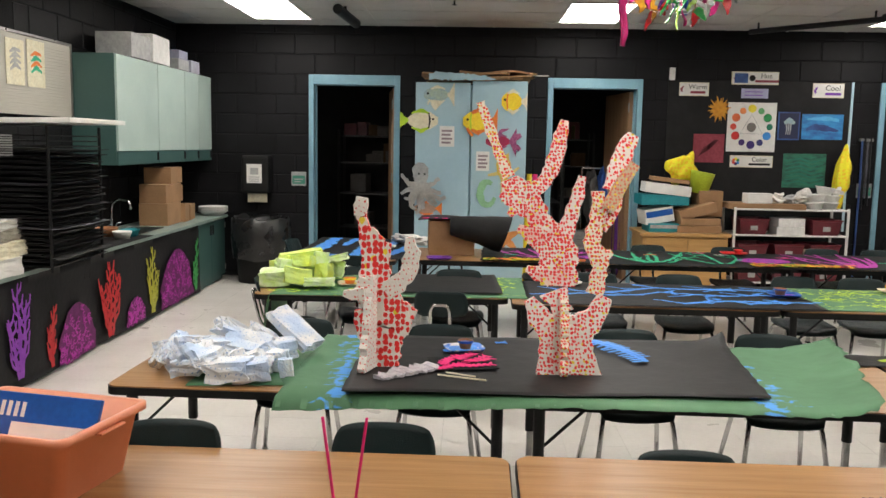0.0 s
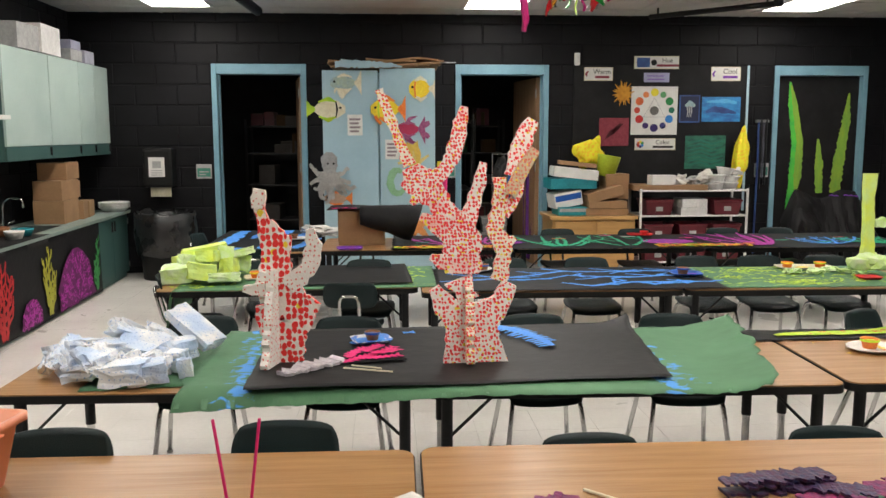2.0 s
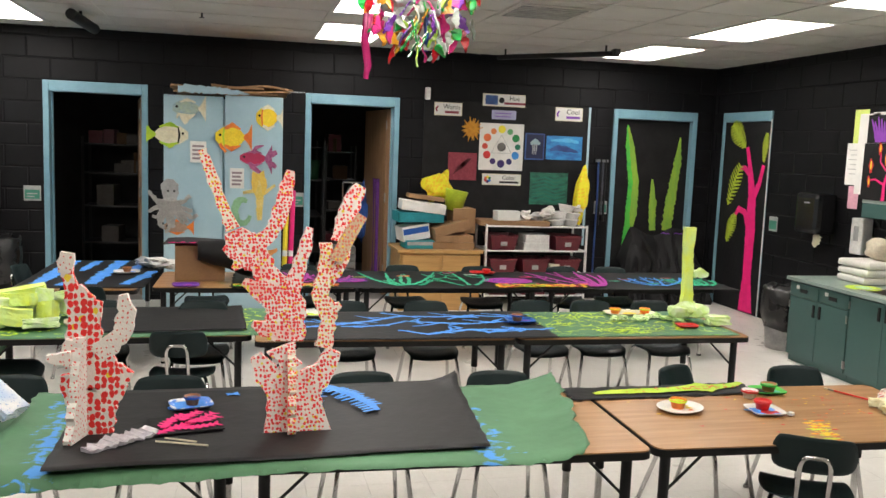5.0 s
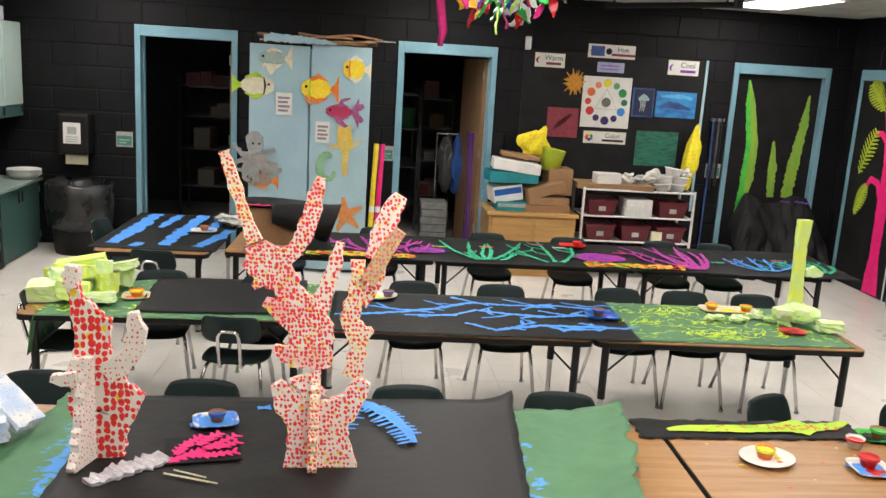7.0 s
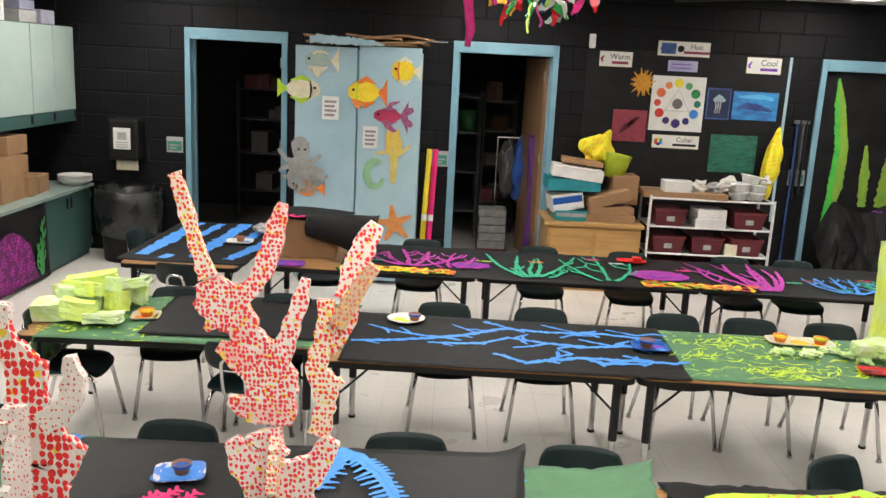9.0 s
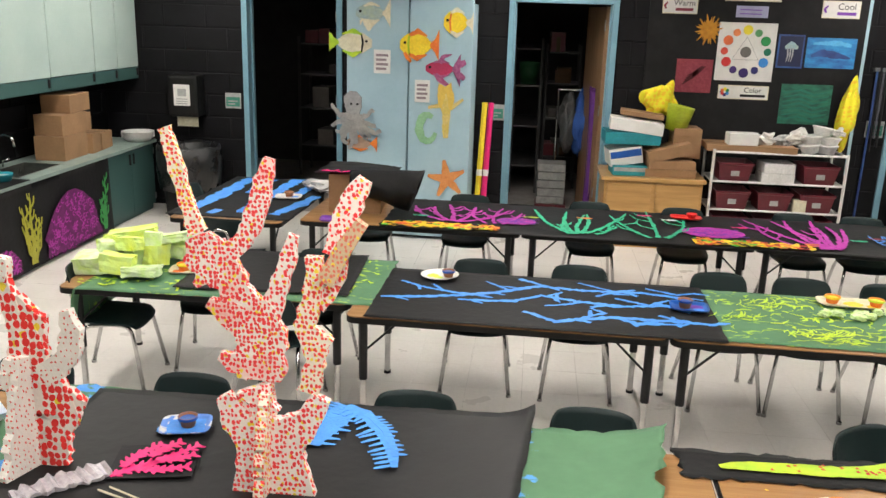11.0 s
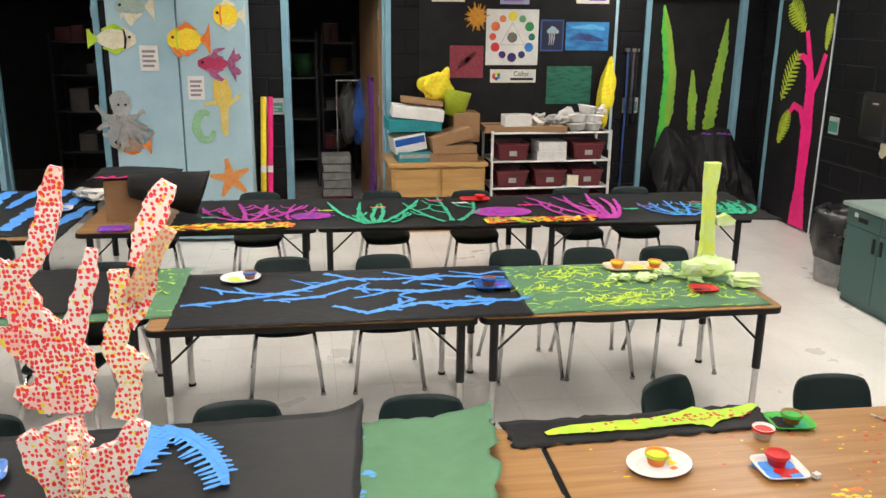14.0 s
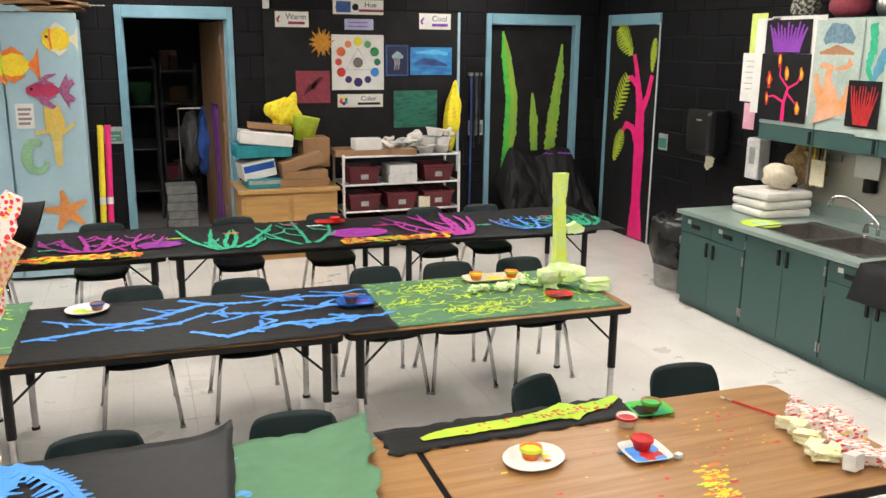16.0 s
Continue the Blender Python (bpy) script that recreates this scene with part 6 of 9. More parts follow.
# octopus of silver foil
oc = thing("paper_octopus", (-0.27, DY, 1.18), "grey foil paper octopus on a blue cupboard", "paper octopus")
shape("head", [(0, -0.10), (0, -0.02), (-0.005, 0.06), (0, 0.11)], [0.05, 0.075, 0.08, 0.03], upright(0), M_GREY, oc, 0.012, 0.05, 1)
for k in range(8):
    a = radians(-165 + k * 21)
    p = [(0.03 * math.cos(a), -0.09), (0.10 * math.cos(a), -0.12 + 0.10 * math.sin(a)), (0.17 * math.cos(a) + 0.03 * (k % 2), -0.12 + 0.22 * math.sin(a)), (0.20 * math.cos(a), -0.13 + 0.27 * math.sin(a) + 0.05 * (k % 3))]
    shape("arm", p, [0.026, 0.022, 0.018, 0.012], upright(0) @ Matrix.Translation((0, 0, 0.004 + 0.0015 * k)), M_SILVER, oc, 0.006, 0.25, k)
for k, p in enumerate(([(-0.04, -0.11), (-0.11, -0.10), (-0.16, -0.05), (-0.19, 0.0)], [(0.04, -0.11), (0.12, -0.10), (0.17, -0.05), (0.19, -0.06)], [(0.02, -0.12), (0.10, -0.20), (0.20, -0.25), (0.25, -0.22)], [(-0.02, -0.14), (-0.05, -0.24), (-0.10, -0.31), (-0.05, -0.35)])):
    shape("arm", p, [0.026, 0.021, 0.019, 0.012], upright(0) @ Matrix.Translation((0, 0, 0.018 + 0.0015 * k)), M_SILVER, oc, 0.006, 0.4, 20 + k)
for s in (-1, 1):
    part("eye", cyl(B(), (0, 0, 0), 0.010, 0.004, 12, m=upright(0) @ Matrix.Translation((s * 0.028 + 0.01, 0.0, 0.012))), M_DARK, oc)
# mermaid shape: a plain yellow figure with a green ring tail
me_ = thing("paper_mermaid", (0.03, 0, -0.02), "yellow and green paper mermaid on a blue cupboard", "paper figure")
bm = ribbon(B(), [(0.50, 1.38), (0.50, 1.32), (0.51, 1.24), (0.52, 1.14), (0.515, 1.02), (0.52, 0.94)], [0.03, 0.06, 0.055, 0.035, 0.028, 0.02], 0.004, upright(YD), 0.1, 0.02, 2)
ribbon(bm, [(0.36, 1.20), (0.46, 1.22), (0.56, 1.20), (0.66, 1.28)], [0.012, 0.02, 0.02, 0.01], 0.004, upright(YD - 0.001), 0.1, 0.02, 3)
M_FIGURE = mat("pale_yellow_paper", (0.62, 0.48, 0.12), 0.8, 0, (0.70, 0.58, 0.25), 14)
part("figure", bm, M_FIGURE, me_)
M_HAIR = mat("soft_yellow_paper", (0.72, 0.52, 0.10), 0.8, 0, (0.62, 0.42, 0.08), 30)
part("hair", ribbon(B(), [(0.50, 1.385), (0.48, 1.34), (0.465, 1.28), (0.47, 1.20)], [0.05, 0.035, 0.03, 0.012], 0.003, upright(YD - 0.005), 0.25, 0.02, 5), M_HAIR, me_)
part("hair", ribbon(B(), [(0.51, 1.385), (0.545, 1.34), (0.56, 1.28), (0.55, 1.19)], [0.05, 0.03, 0.028, 0.012], 0.003, upright(YD - 0.006), 0.25, 0.02, 6), M_HAIR, me_)
pts = [(0.36 + 0.075 * math.cos(t), 1.02 + 0.115 * math.sin(t)) for t in [1.0 + 0.45 * k for k in range(12)]]
shape("tail", pts, [0.02, 0.028, 0.034, 0.036, 0.036, 0.036, 0.034, 0.03, 0.03, 0.026, 0.022, 0.016], upright(YD), mat("mint_paper", (0.28, 0.52, 0.30), 0.8), me_, 0.004, 0.12, 4)
sf = thing("paper_starfish", (0.57, YD, 0.56), "orange paper starfish on a blue cupboard", "paper starfish")
M_STARFISH = mat("orange_starfish_paper", (0.66, 0.28, 0.09), 0.8, 0, (0.60, 0.22, 0.06), 20)
for k in range(5):
    a = radians(100 + 72 * k)
    bm = B()
    ribbon(bm, [(-0.02 * math.cos(a), -0.02 * math.sin(a)), (0.08 * math.cos(a), 0.08 * math.sin(a)), (0.17 * math.cos(a), 0.17 * math.sin(a))], [0.045, 0.032, 0.012], 0.004, upright(0) @ Matrix.Translation((0, 0, 0.0006 * k)), 0.12, 0.02, k)
    part("arm", bm, M_STARFISH, sf)
part("middle", cyl(B(), (0, 0, 0), 0.03, 0.004, 14, m=upright(0) @ Matrix.Translation((0, 0, 0.004))), mat("peach_orange_paper", (0.66, 0.28, 0.09), 0.8, 0, (0.60, 0.22, 0.06), 20), sf)
for x, z, w, h, y in ((-0.02, 1.55, 0.145, 0.20, DY), (0.335, 1.315, 0.13, 0.19, YD)):
    n_ = thing("notice", (x, y, z), "small printed notice on the blue cupboard", "notice")
    part("sheet", box(B(), -w / 2, w / 2, -0.003, 0, -h / 2, h / 2), M_PAPER, n_)
    for q in range(4):
        part("print_bar", box(B(), -w * 0.36, w * (0.36 - 0.1 * (q % 2)), -0.004, -0.0031, h * (0.28 - 0.19 * q) - 0.012, h * (0.28 - 0.19 * q) + 0.008), mat("grey_print", (0.30, 0.24, 0.26), 0.8), n_)
# flattened cardboard and crumpled paper on top of the cupboard
for k, (x0, x1, lift, y0) in enumerate(((-0.24, 0.70, 0.0, 8.47), (-0.12, 0.80, 0.022, 8.45), (-0.28, 0.58, 0.046, 8.50), (0.10, 0.84, 0.070, 8.52))):
    u = thing("flat_cardboard", (0, 0, 2.093 + lift), "flattened buckled cardboard sheet on top of the cupboard", "cardboard", "flat cardboard")
    part("sheet", sheet(B(), x0, x1, y0, 9.12, 22, 8, lambda x, y, p, q: Vector((x, y, 0.016 * noise.noise(Vector((x * 3 + k * 5, y * 2, k))) + 0.012 * math.sin(p * 7 + k) * (1 - q) + 0.02)), 0.017, 0.012, k), M_CARD, u)
u = thing("blue_paper_flap", (0, 0, 0), "pale blue paper flap folded up at the top of the cupboard", "paper")
part("flap", ribbon(B(), [(-0.20, 2.125), (-0.05, 2.13), (0.15, 2.122), (0.34, 2.115), (0.44, 2.10)], [0.030, 0.040, 0.030, 0.020, 0.006], 0.004, upright(8.44), 0.3, 0.02, 8), M_LTBLUE, u)
u = thing("crumpled_paper", (0.80, 8.60, 2.12), "crumpled paper scrap sticking out over the cupboard", "paper")
part("scrap", ribbon(B(), [(-0.10, 0.02), (0.0, 0.0), (0.10, 0.01), (0.16, -0.02)], [0.03, 0.035, 0.02, 0.012], 0.008, Matrix.Translation((0, 0, 0.03)), 0.5, 0.02, 3), M_GREY, u)
for x, mm, nm in ((0.80, M_YELLOW, "yellow"), (0.86, M_PINK, "magenta")):
    u = thing("paper_roll", pose(x, 9.0, 0, -7, 2, 0), "tall roll of %s paper leaning on the wall" % nm, "paper roll", "paper rolls")
    part("roll", cyl(B(), (0, 0, 0.004), 0.026, 1.18, 16), mm, u)
    part("label", cyl(B(), (0, 0, 0.50), 0.0266, 0.06, 16), M_PAPER, u, "white paper label")

# ---- black bulletin board with colour wheel ----
YW = YB - 0.012
bb = thing("bulletin_board", (0, 0, 0), "black papered bulletin board with pale metal edge", "bulletin board")
part("panel", box(B(), 2.29, 4.19, YB - 0.010, YB - 0.002, 0.62, 2.19), M_BLACKPAPER, bb)
part("edge_trim", box(B(), 4.19, 4.215, YB - 0.02, YB - 0.002, 0.62, 2.19), M_LTBLUE, bb)


def flat(name, x0, x1, z0, z1, material, label, cat, y=YW, thick=0.004):
    ob = thing(name, ((x0 + x1) / 2, y, (z0 + z1) / 2), label, cat)
    w, h = x1 - x0, z1 - z0
    part("sheet", box(B(), -w / 2, w / 2, -thick, 0, -h / 2, h / 2, 0.001), material, ob)
    return ob, w, h


M_INK = mat("black_ink", (0.01, 0.01, 0.01), 0.6)
wheel, w, h = flat("colour_wheel_poster", 2.92, 3.43, 1.45, 1.965, M_PAPER, "white colour wheel poster with twelve paint circles", "poster")
HUES = [(0.85, 0.72, 0.05), (0.13, 0.40, 0.16), (0.02, 0.25, 0.07), (0.01, 0.17, 0.10), (0.04, 0.25, 0.66), (0.03, 0.03, 0.16), (0.035, 0.015, 0.14), (0.05, 0.02, 0.14), (0.68, 0.04, 0.04), (0.70, 0.08, 0.05), (0.75, 0.16, 0.05), (0.78, 0.25, 0.08)]
for k, c in enumerate(HUES):
    a = radians(90 - 30 * k)
    r = 0.043 if k % 2 == 0 else 0.033
    part("paint_circle", cyl(B(), (0, 0, 0), r, 0.002, 22, m=upright(-0.0045) @ Matrix.Translation((0.19 * math.cos(a), 0.005 + 0.19 * math.sin(a), 0))), mat("wheel_hue", c, 0.6, fine=0.05), wheel)
part("centre_circle", cyl(B(), (0, 0, 0), 0.048, 0.002, 22, m=upright(-0.0045)), mat("wheel_grey", (0.16, 0.15, 0.14), 0.6), wheel)
for k in range(3):
    a, b = radians(90 + 120 * k), radians(210 + 120 * k)
    part("triangle_line", ribbon(B(), [(0.135 * math.cos(a), 0.135 * math.sin(a)), (0.135 * math.cos(b), 0.135 * math.sin(b))], [0.002, 0.002], 0.001, upright(-0.0045)), M_GREY, wheel)


def sign(x0, x1, z0, z1, word, bar, at, label):
    ob, w, h = flat("word_sign", x0, x1, z0, z1, M_CREAM, label, "sign")
    part("face", box(B(), -w / 2 + 0.008, w / 2 - 0.008, -0.006, -0.0045, -h / 2 + 0.008, h / 2 - 0.008), M_PAPER, ob)
    text("word", word, h * 0.52, upright(-0.0066) @ Matrix.Translation((at * w, h * 0.16, 0)), M_INK, ob)
    part("print_bar", box(B(), (at - 0.24) * w, (at + 0.26) * w, -0.0072, -0.0062, -h * 0.32, -h * 0.14), bar, ob)
    shape("arc", [(-w * 0.40, -h * 0.2), (-w * 0.44, 0), (-w * 0.36, h * 0.22)], [0.008, 0.012, 0.006], upright(-0.0064), bar, ob, 0.001, 0.1)
    return ob


sign(2.40, 2.71, 2.025, 2.165, "Warm", M_WINE, 0.12, "white sign reading Warm with a red bar")
sg = sign(2.94, 3.43, 2.15, 2.285, "Hue", M_WINE, 0.24, "white sign reading Hue with dark picture bars")
part("picture", box(B(), -0.215, -0.075, -0.0085, -0.0073, -0.05, 0.05), M_DEEPBLUE, sg, "dark blue picture")
part("ring", lathe(B(), [(0.014, 0.0), (0.032, 0.0), (0.032, 0.001), (0.014, 0.001)], 18), M_DARK, sg).matrix_local = pose(-0.03, -0.0075, 0, 90, 0, 0)
sign(3.79, 4.115, 2.025, 2.175, "Cool", M_PURPLE, 0.14, "white sign reading Cool with a purple bar")
sg = sign(2.97, 3.42, 1.285, 1.41, "Color", M_DARK, 0.18, "white sign reading Color with a small wheel")
for k, c in enumerate((0, 2, 4, 6, 8, 10)):
    a = radians(90 - 60 * k)
    part("wheel_dot", cyl(B(), (0, 0, 0), 0.016, 0.0015, 12, m=upright(-0.0075) @ Matrix.Translation((-0.165 + 0.026 * math.cos(a), 0.026 * math.sin(a), 0))), mat("dot_hue", HUES[c], 0.6), sg)
ob, w, h = flat("paper_arrow", 3.05, 3.33, 2.01, 2.11, mat("lilac_paper", (0.42, 0.42, 0.62), 0.8), "pale lilac paper label with printed lines", "label")
for q in range(2):
    part("print_bar", box(B(), -w * 0.38, w * 0.3, -0.006, -0.0045, 0.012 - 0.035 * q, 0.02 - 0.035 * q), M_PURPLE, ob)
ob, w, h = flat("jellyfish_picture", 3.45, 3.68, 1.58, 1.875, M_DEEPBLUE, "dark blue framed jellyfish picture", "picture")
part("mount", box(B(), -w / 2 + 0.015, w / 2 - 0.015, -0.006, -0.0045, -h / 2 + 0.015, h / 2 - 0.015), mat("night_print", (0.01, 0.015, 0.06), 0.4), ob)
shape("bell", [(-0.05, 0.03), (0.0, 0.055), (0.06, 0.03)], [0.012, 0.035, 0.012], upright(-0.0064), M_PALEBLUE, ob, 0.001, 0.15)
for k in range(3):
    shape("tentacle", [(-0.03 + 0.025 * k, 0.03), (-0.02 + 0.02 * k, -0.03), (-0.03 + 0.02 * k, -0.09)], [0.008, 0.006, 0.003], upright(-0.0064), M_GREY, ob, 0.001, 0.3, k)
ob, w, h = flat("whale_picture", 3.70, 4.13, 1.59, 1.855, M_SEABLUE, "bright blue underwater whale picture", "picture")
shape("whale", [(-0.17, -0.03), (-0.08, 0.0), (0.04, -0.015), (0.17, -0.04)], [0.012, 0.032, 0.03, 0.008], upright(-0.0048), M_DEEPBLUE, ob, 0.001, 0.15)
shape("light_patch", [(-0.16, 0.08), (0.05, 0.09), (0.17, 0.07)], [0.01, 0.022, 0.012], upright(-0.0048), mat("light_sea", (0.10, 0.42, 0.70), 0.5), ob, 0.001, 0.3)
ob, w, h = flat("wine_print", 2.575, 2.90, 1.33, 1.63, M_WINE, "dark wine red block print on paper", "picture")
for k in range(5):
    shape("print_line", [(-0.10 + 0.01 * k, -0.08 + 0.02 * k), (0.0, -0.01 + 0.01 * k), (0.10 - 0.01 * k, 0.09)], [0.004, 0.008, 0.003], upright(-0.0048), mat("dark_wine", (0.10, 0.012, 0.02), 0.8), ob, 0.001, 0.4, k)
ob, w, h = flat("seaweed_print", 3.53, 3.98, 1.08, 1.44, M_GREENPRINT, "dark green seaweed print partly hidden by bags", "picture")
for k in range(7):
    shape("wave_line", [(-0.2, 0.10 - 0.04 * k), (-0.05, 0.13 - 0.04 * k), (0.07, 0.09 - 0.04 * k), (0.2, 0.12 - 0.04 * k)], [0.004, 0.009, 0.008, 0.003], upright(-0.0048), mat("sea_green_line", (0.015, 0.17, 0.12), 0.6), ob, 0.001, 0.3, k)
ur = thing("paper_urchin", (2.83, YW, 1.89), "orange paper sea urchin with fringed spines", "paper urchin")
M_URCHIN = mat("orange_yellow_paper", (0.62, 0.30, 0.03), 0.8, 0, (0.50, 0.20, 0.02), 30, fine=0.3)
for k in range(34):
    bm = B()
    a = radians(10 * k * 1.06 + 40)
    l = 0.10 + 0.03 * math.sin(k * 2.3)
    ribbon(bm, [(0, 0), (l * 0.6 * math.cos(a), l * 0.6 * math.sin(a)), (l * math.cos(a), l * math.sin(a) * 1.1)], [0.012, 0.010, 0.003], 0.002, upright(0) @ Matrix.Translation((0, 0, 0.0008 * (k % 9))), 0.2, 0.02, k)
    part("spine", bm, M_URCHIN, ur)
for nm, x, z, w, h, lab in (("wall_sensor", 2.32, 2.25, 0.06, 0.13, "small white plastic wall sensor"),):
    u = thing(nm, (x, YB, z), lab, "sensor")
    part("case", box(B(), -w / 2, w / 2, -0.035, 0, -h / 2, h / 2, 0.012), M_WHITE, u)
for x, z in ((-1.64, 1.075), (0.94, 1.07), (4.40, 1.06)):
    u = thing("door_sign", (x, YB - 0.003, z), "small green and white room sign", "sign", "room signs")
    part("plate", box(B(), -0.08, 0.08, -0.006, 0, -0.075, 0.075, 0.003), M_GREY, u)
    part("panel", box(B(), -0.068, 0.068, -0.009, -0.0065, -0.055, 0.035), M_GREENSIGN, u)
    for q in range(2):
        part("print_bar", box(B(), -0.05, 0.05 - 0.03 * q, -0.0105, -0.0095, -0.01 - 0.028 * q, 0.002 - 0.028 * q), M_GREY, u)
u = thing("door_sign", (XR - 0.003, 7.98, 1.02), "small green and white room sign", "sign", "room signs")
part("plate", box(B(), -0.006, 0, -0.07, 0.07, -0.075, 0.075, 0.003), M_GREY, u)
part("panel", box(B(), -0.009, -0.0065, -0.06, 0.06, -0.055, 0.035), M_GREENSIGN, u)
M_GREYTOOL = mat("dull_grey_plastic", (0.10, 0.10, 0.12), 0.45)
# umbrellas or poles hung beside the papered door
u = thing("hanging_tools", (0, 0, 0), "dark bundle of poles hanging beside a papered door", "tools")
for k in range(4):
    part("pole", tube(B(), [(4.335 + 0.03 * k, YB - 0.03, (0.14, 0.86, 0.98, 0.90)[k]), (4.335 + 0.028 * k, YB - 0.045, 1.2), (4.335 + 0.03 * k, YB - 0.03, 1.60 + 0.02 * (k % 2))], (0.010, 0.014, 0.009, 0.013)[k], 8), (M_DEEPBLUE, M_BLACKMETAL, M_GREYTOOL, M_BLACKMETAL)[k], u)
part("handle", cyl(B(), (4.36, YB - 0.03, 1.10), 0.018, 0.12, 10), M_GREYTOOL, u)
part("handle", cyl(B(), (4.42, YB - 0.03, 1.22), 0.016, 0.14, 10), M_GREYTOOL, u)
part("rail", box(B(), 4.31, 4.45, YB - 0.04, YB - 0.002, 1.58, 1.61), M_STEEL, u)

# ---- desk, boxes and cloth by the board ----
u = thing("low_desk", (0, 0, 0), "light oak low cabinet stacked with boxes", "cabinet")
part("body", box(B(), 1.95, 2.80, 8.62, 9.18, 0.0, 0.60), M_DESK, u)
part("top", box(B(), 1.92, 2.82, 8.58, 9.20, 0.602, 0.635, 0.004), M_DESK, u)
part("front_panel", box(B(), 1.98, 2.36, 8.606, 8.619, 0.05, 0.58, 0.003), M_DESK, u)
part("front_panel", box(B(), 2.40, 2.77, 8.606, 8.619, 0.05, 0.58, 0.003), M_DESK, u)


def carton(x, y, z, w, d, h, rot, material, label, tip=0.0, stripe=None, group="boxes by the board"):
    ob = thing("carton", pose(x, y, z, 0, tip, rot), label, "box", group)
    part("box", box(B(), -w / 2, w / 2, -d / 2, d / 2, 0, h, 0.004), material, ob)
    part("flap_seam", box(B(), -w / 2 + 0.01, w / 2 - 0.01, -0.002, 0.002, h, h + 0.0015), M_DARK, ob)
    if stripe:
        part("print_band", box(B(), -w / 2 + 0.01, w / 2 - 0.01, -d / 2 - 0.0015, -d / 2 - 0.0003, h * 0.45, h * 0.85), stripe, ob, "printed band")
    return ob


carton(2.16, 8.80, 0.637, 0.30, 0.30, 0.085, 3, M_TURQ, "flat turquoise box with printed band", 0, M_GREY)
carton(2.13, 8.85, 0.725, 0.29, 0.30, 0.15, 5, M_PAPER, "white box with blue band", -10, M_BLUEPL)
carton(2.17, 8.86, 0.905, 0.48, 0.34, 0.105, 2, M_TURQ, "wide turquoise cardboard box")
carton(2.20, 8.84, 1.012, 0.46, 0.30, 0.10, -2, M_PAPER, "flat white cardboard box", 6, None)
carton(2.26, 8.95, 1.13, 0.38, 0.24, 0.04, -4, M_CARD, "thin brown cardboard lid", 6)
carton(2.52, 8.82, 0.637, 0.44, 0.34, 0.07, 0, M_CARD, "brown cardboard tray box")
carton(2.52, 8.80, 0.71, 0.40, 0.30, 0.07, 4, M_CARD, "brown cardboard tray box")
carton(2.50, 8.80, 0.80, 0.38, 0.28, 0.10, 6, M_CARD, "open brown cardboard box tipped on others", -14)
carton(2.66, 8.95, 0.79, 0.24, 0.30, 0.26, 0, M_CARD, "upright brown cardboard box")
u = thing("lime_bucket", pose(2.56, 8.92, 1.02, 0, 10, 0), "lime green plastic bucket among boxes", "bucket")
part("shell", lathe(B(), [(0.085, 0.0), (0.115, 0.22), (0.12, 0.22), (0.12, 0.205), (0.09, 0.0)], 22), M_LIMEPL, u, smooth=True)
for x, z, l, h, a, nm in ((2.44, 1.27, 0.16, 0.30, 20, "a"), (4.07, 1.21, 0.085, 0.56, 6, "b")):
    u = thing("yellow_cloth_sack", pose(x, 9.08, z, 0, a, 0), "yellow printed cloth sack with orange spots", "cloth", "yellow sacks")
    bm = blob(B(), (0, 0, 0), 1, 4 if nm == "a" else 9, (l, 0.07, h / 2), 4, 0.5)
    for v in bm.verts:
        v.co.x *= 1.0 - 0.45 * max(0, v.co.z / (h / 2))
        v.co.y = min(v.co.y, 0.15)
    part("sack", bm, M_YCLOTH, u, smooth=True)

# ---- white wire cart with maroon bins ----
u = thing("storage_cart", (0, 0, 0), "white tubular cart with three shelves of bins", "cart")
X0, X1, Y0, Y1 = 2.88, 4.00, 8.70, 9.10
for x in (X0, X1):
    for y in (Y0, Y1):
        part("post", tube(B(), [(x, y, 0.05), (x, y, 0.90)], 0.013, 8), M_WHITE, u)
        part("castor", cyl(B(), (x, y, 0.0), 0.022, 0.05, 12), M_DARK, u, "black castor")
for z in (0.14, 0.37, 0.62, 0.88):
    for y in (Y0, Y1):
        part("rail", tube(B(), [(X0, y, z), (X1, y, z)], 0.010, 8), M_WHITE, u)
    for x in (X0, X1):
        part("side_rail", tube(B(), [(x, Y0, z), (x, Y1, z)], 0.008, 8), M_WHITE, u)
    part("shelf", box(B(), X0 + 0.01, X1 - 0.01, Y0 + 0.012, Y1 - 0.012, z - 0.006, z - 0.001), M_GREY if z < 0.8 else M_DARK, u)
bin0 = None
for z in (0.14, 0.37, 0.62):
    for k in range(3):
        x = 3.08 + 0.36 * k
        if z > 0.6 and k == 1:
            continue
        mm = Matrix.Translation((x, 8.86, z))
        if bin0 is None:
            bin0 = thing("maroon_bin", mm, "maroon plastic storage bin with a white label", "bin", "maroon bins")
            bm = B()
            prev = None
            for sc, zz in ((0.84, 0.0), (1.0, 0.145), (1.06, 0.15), (1.06, 0.165), (1.0, 0.165), (0.97, 0.14), (0.82, 0.01)):
                ring = [bm.verts.new((sx * 0.145 * sc, sy * 0.155 * sc, zz)) for sx, sy in ((-1, -1), (1, -1), (1, 1), (-1, 1))]
                if prev:
                    for q in range(4):
                        bm.faces.new((prev[q], prev[(q + 1) % 4], ring[(q + 1) % 4], ring[q]))
                else:
                    bm.faces.new(ring)
                prev = ring
            bm.faces.new(prev)
            part("shell", bm, M_MAROON, bin0)
            part("label", box(B(), -0.035, 0.035, -0.152, -0.146, 0.05, 0.095), M_GREY, bin0, "pale paper label")
        else:
            copy_thing(bin0, mm)
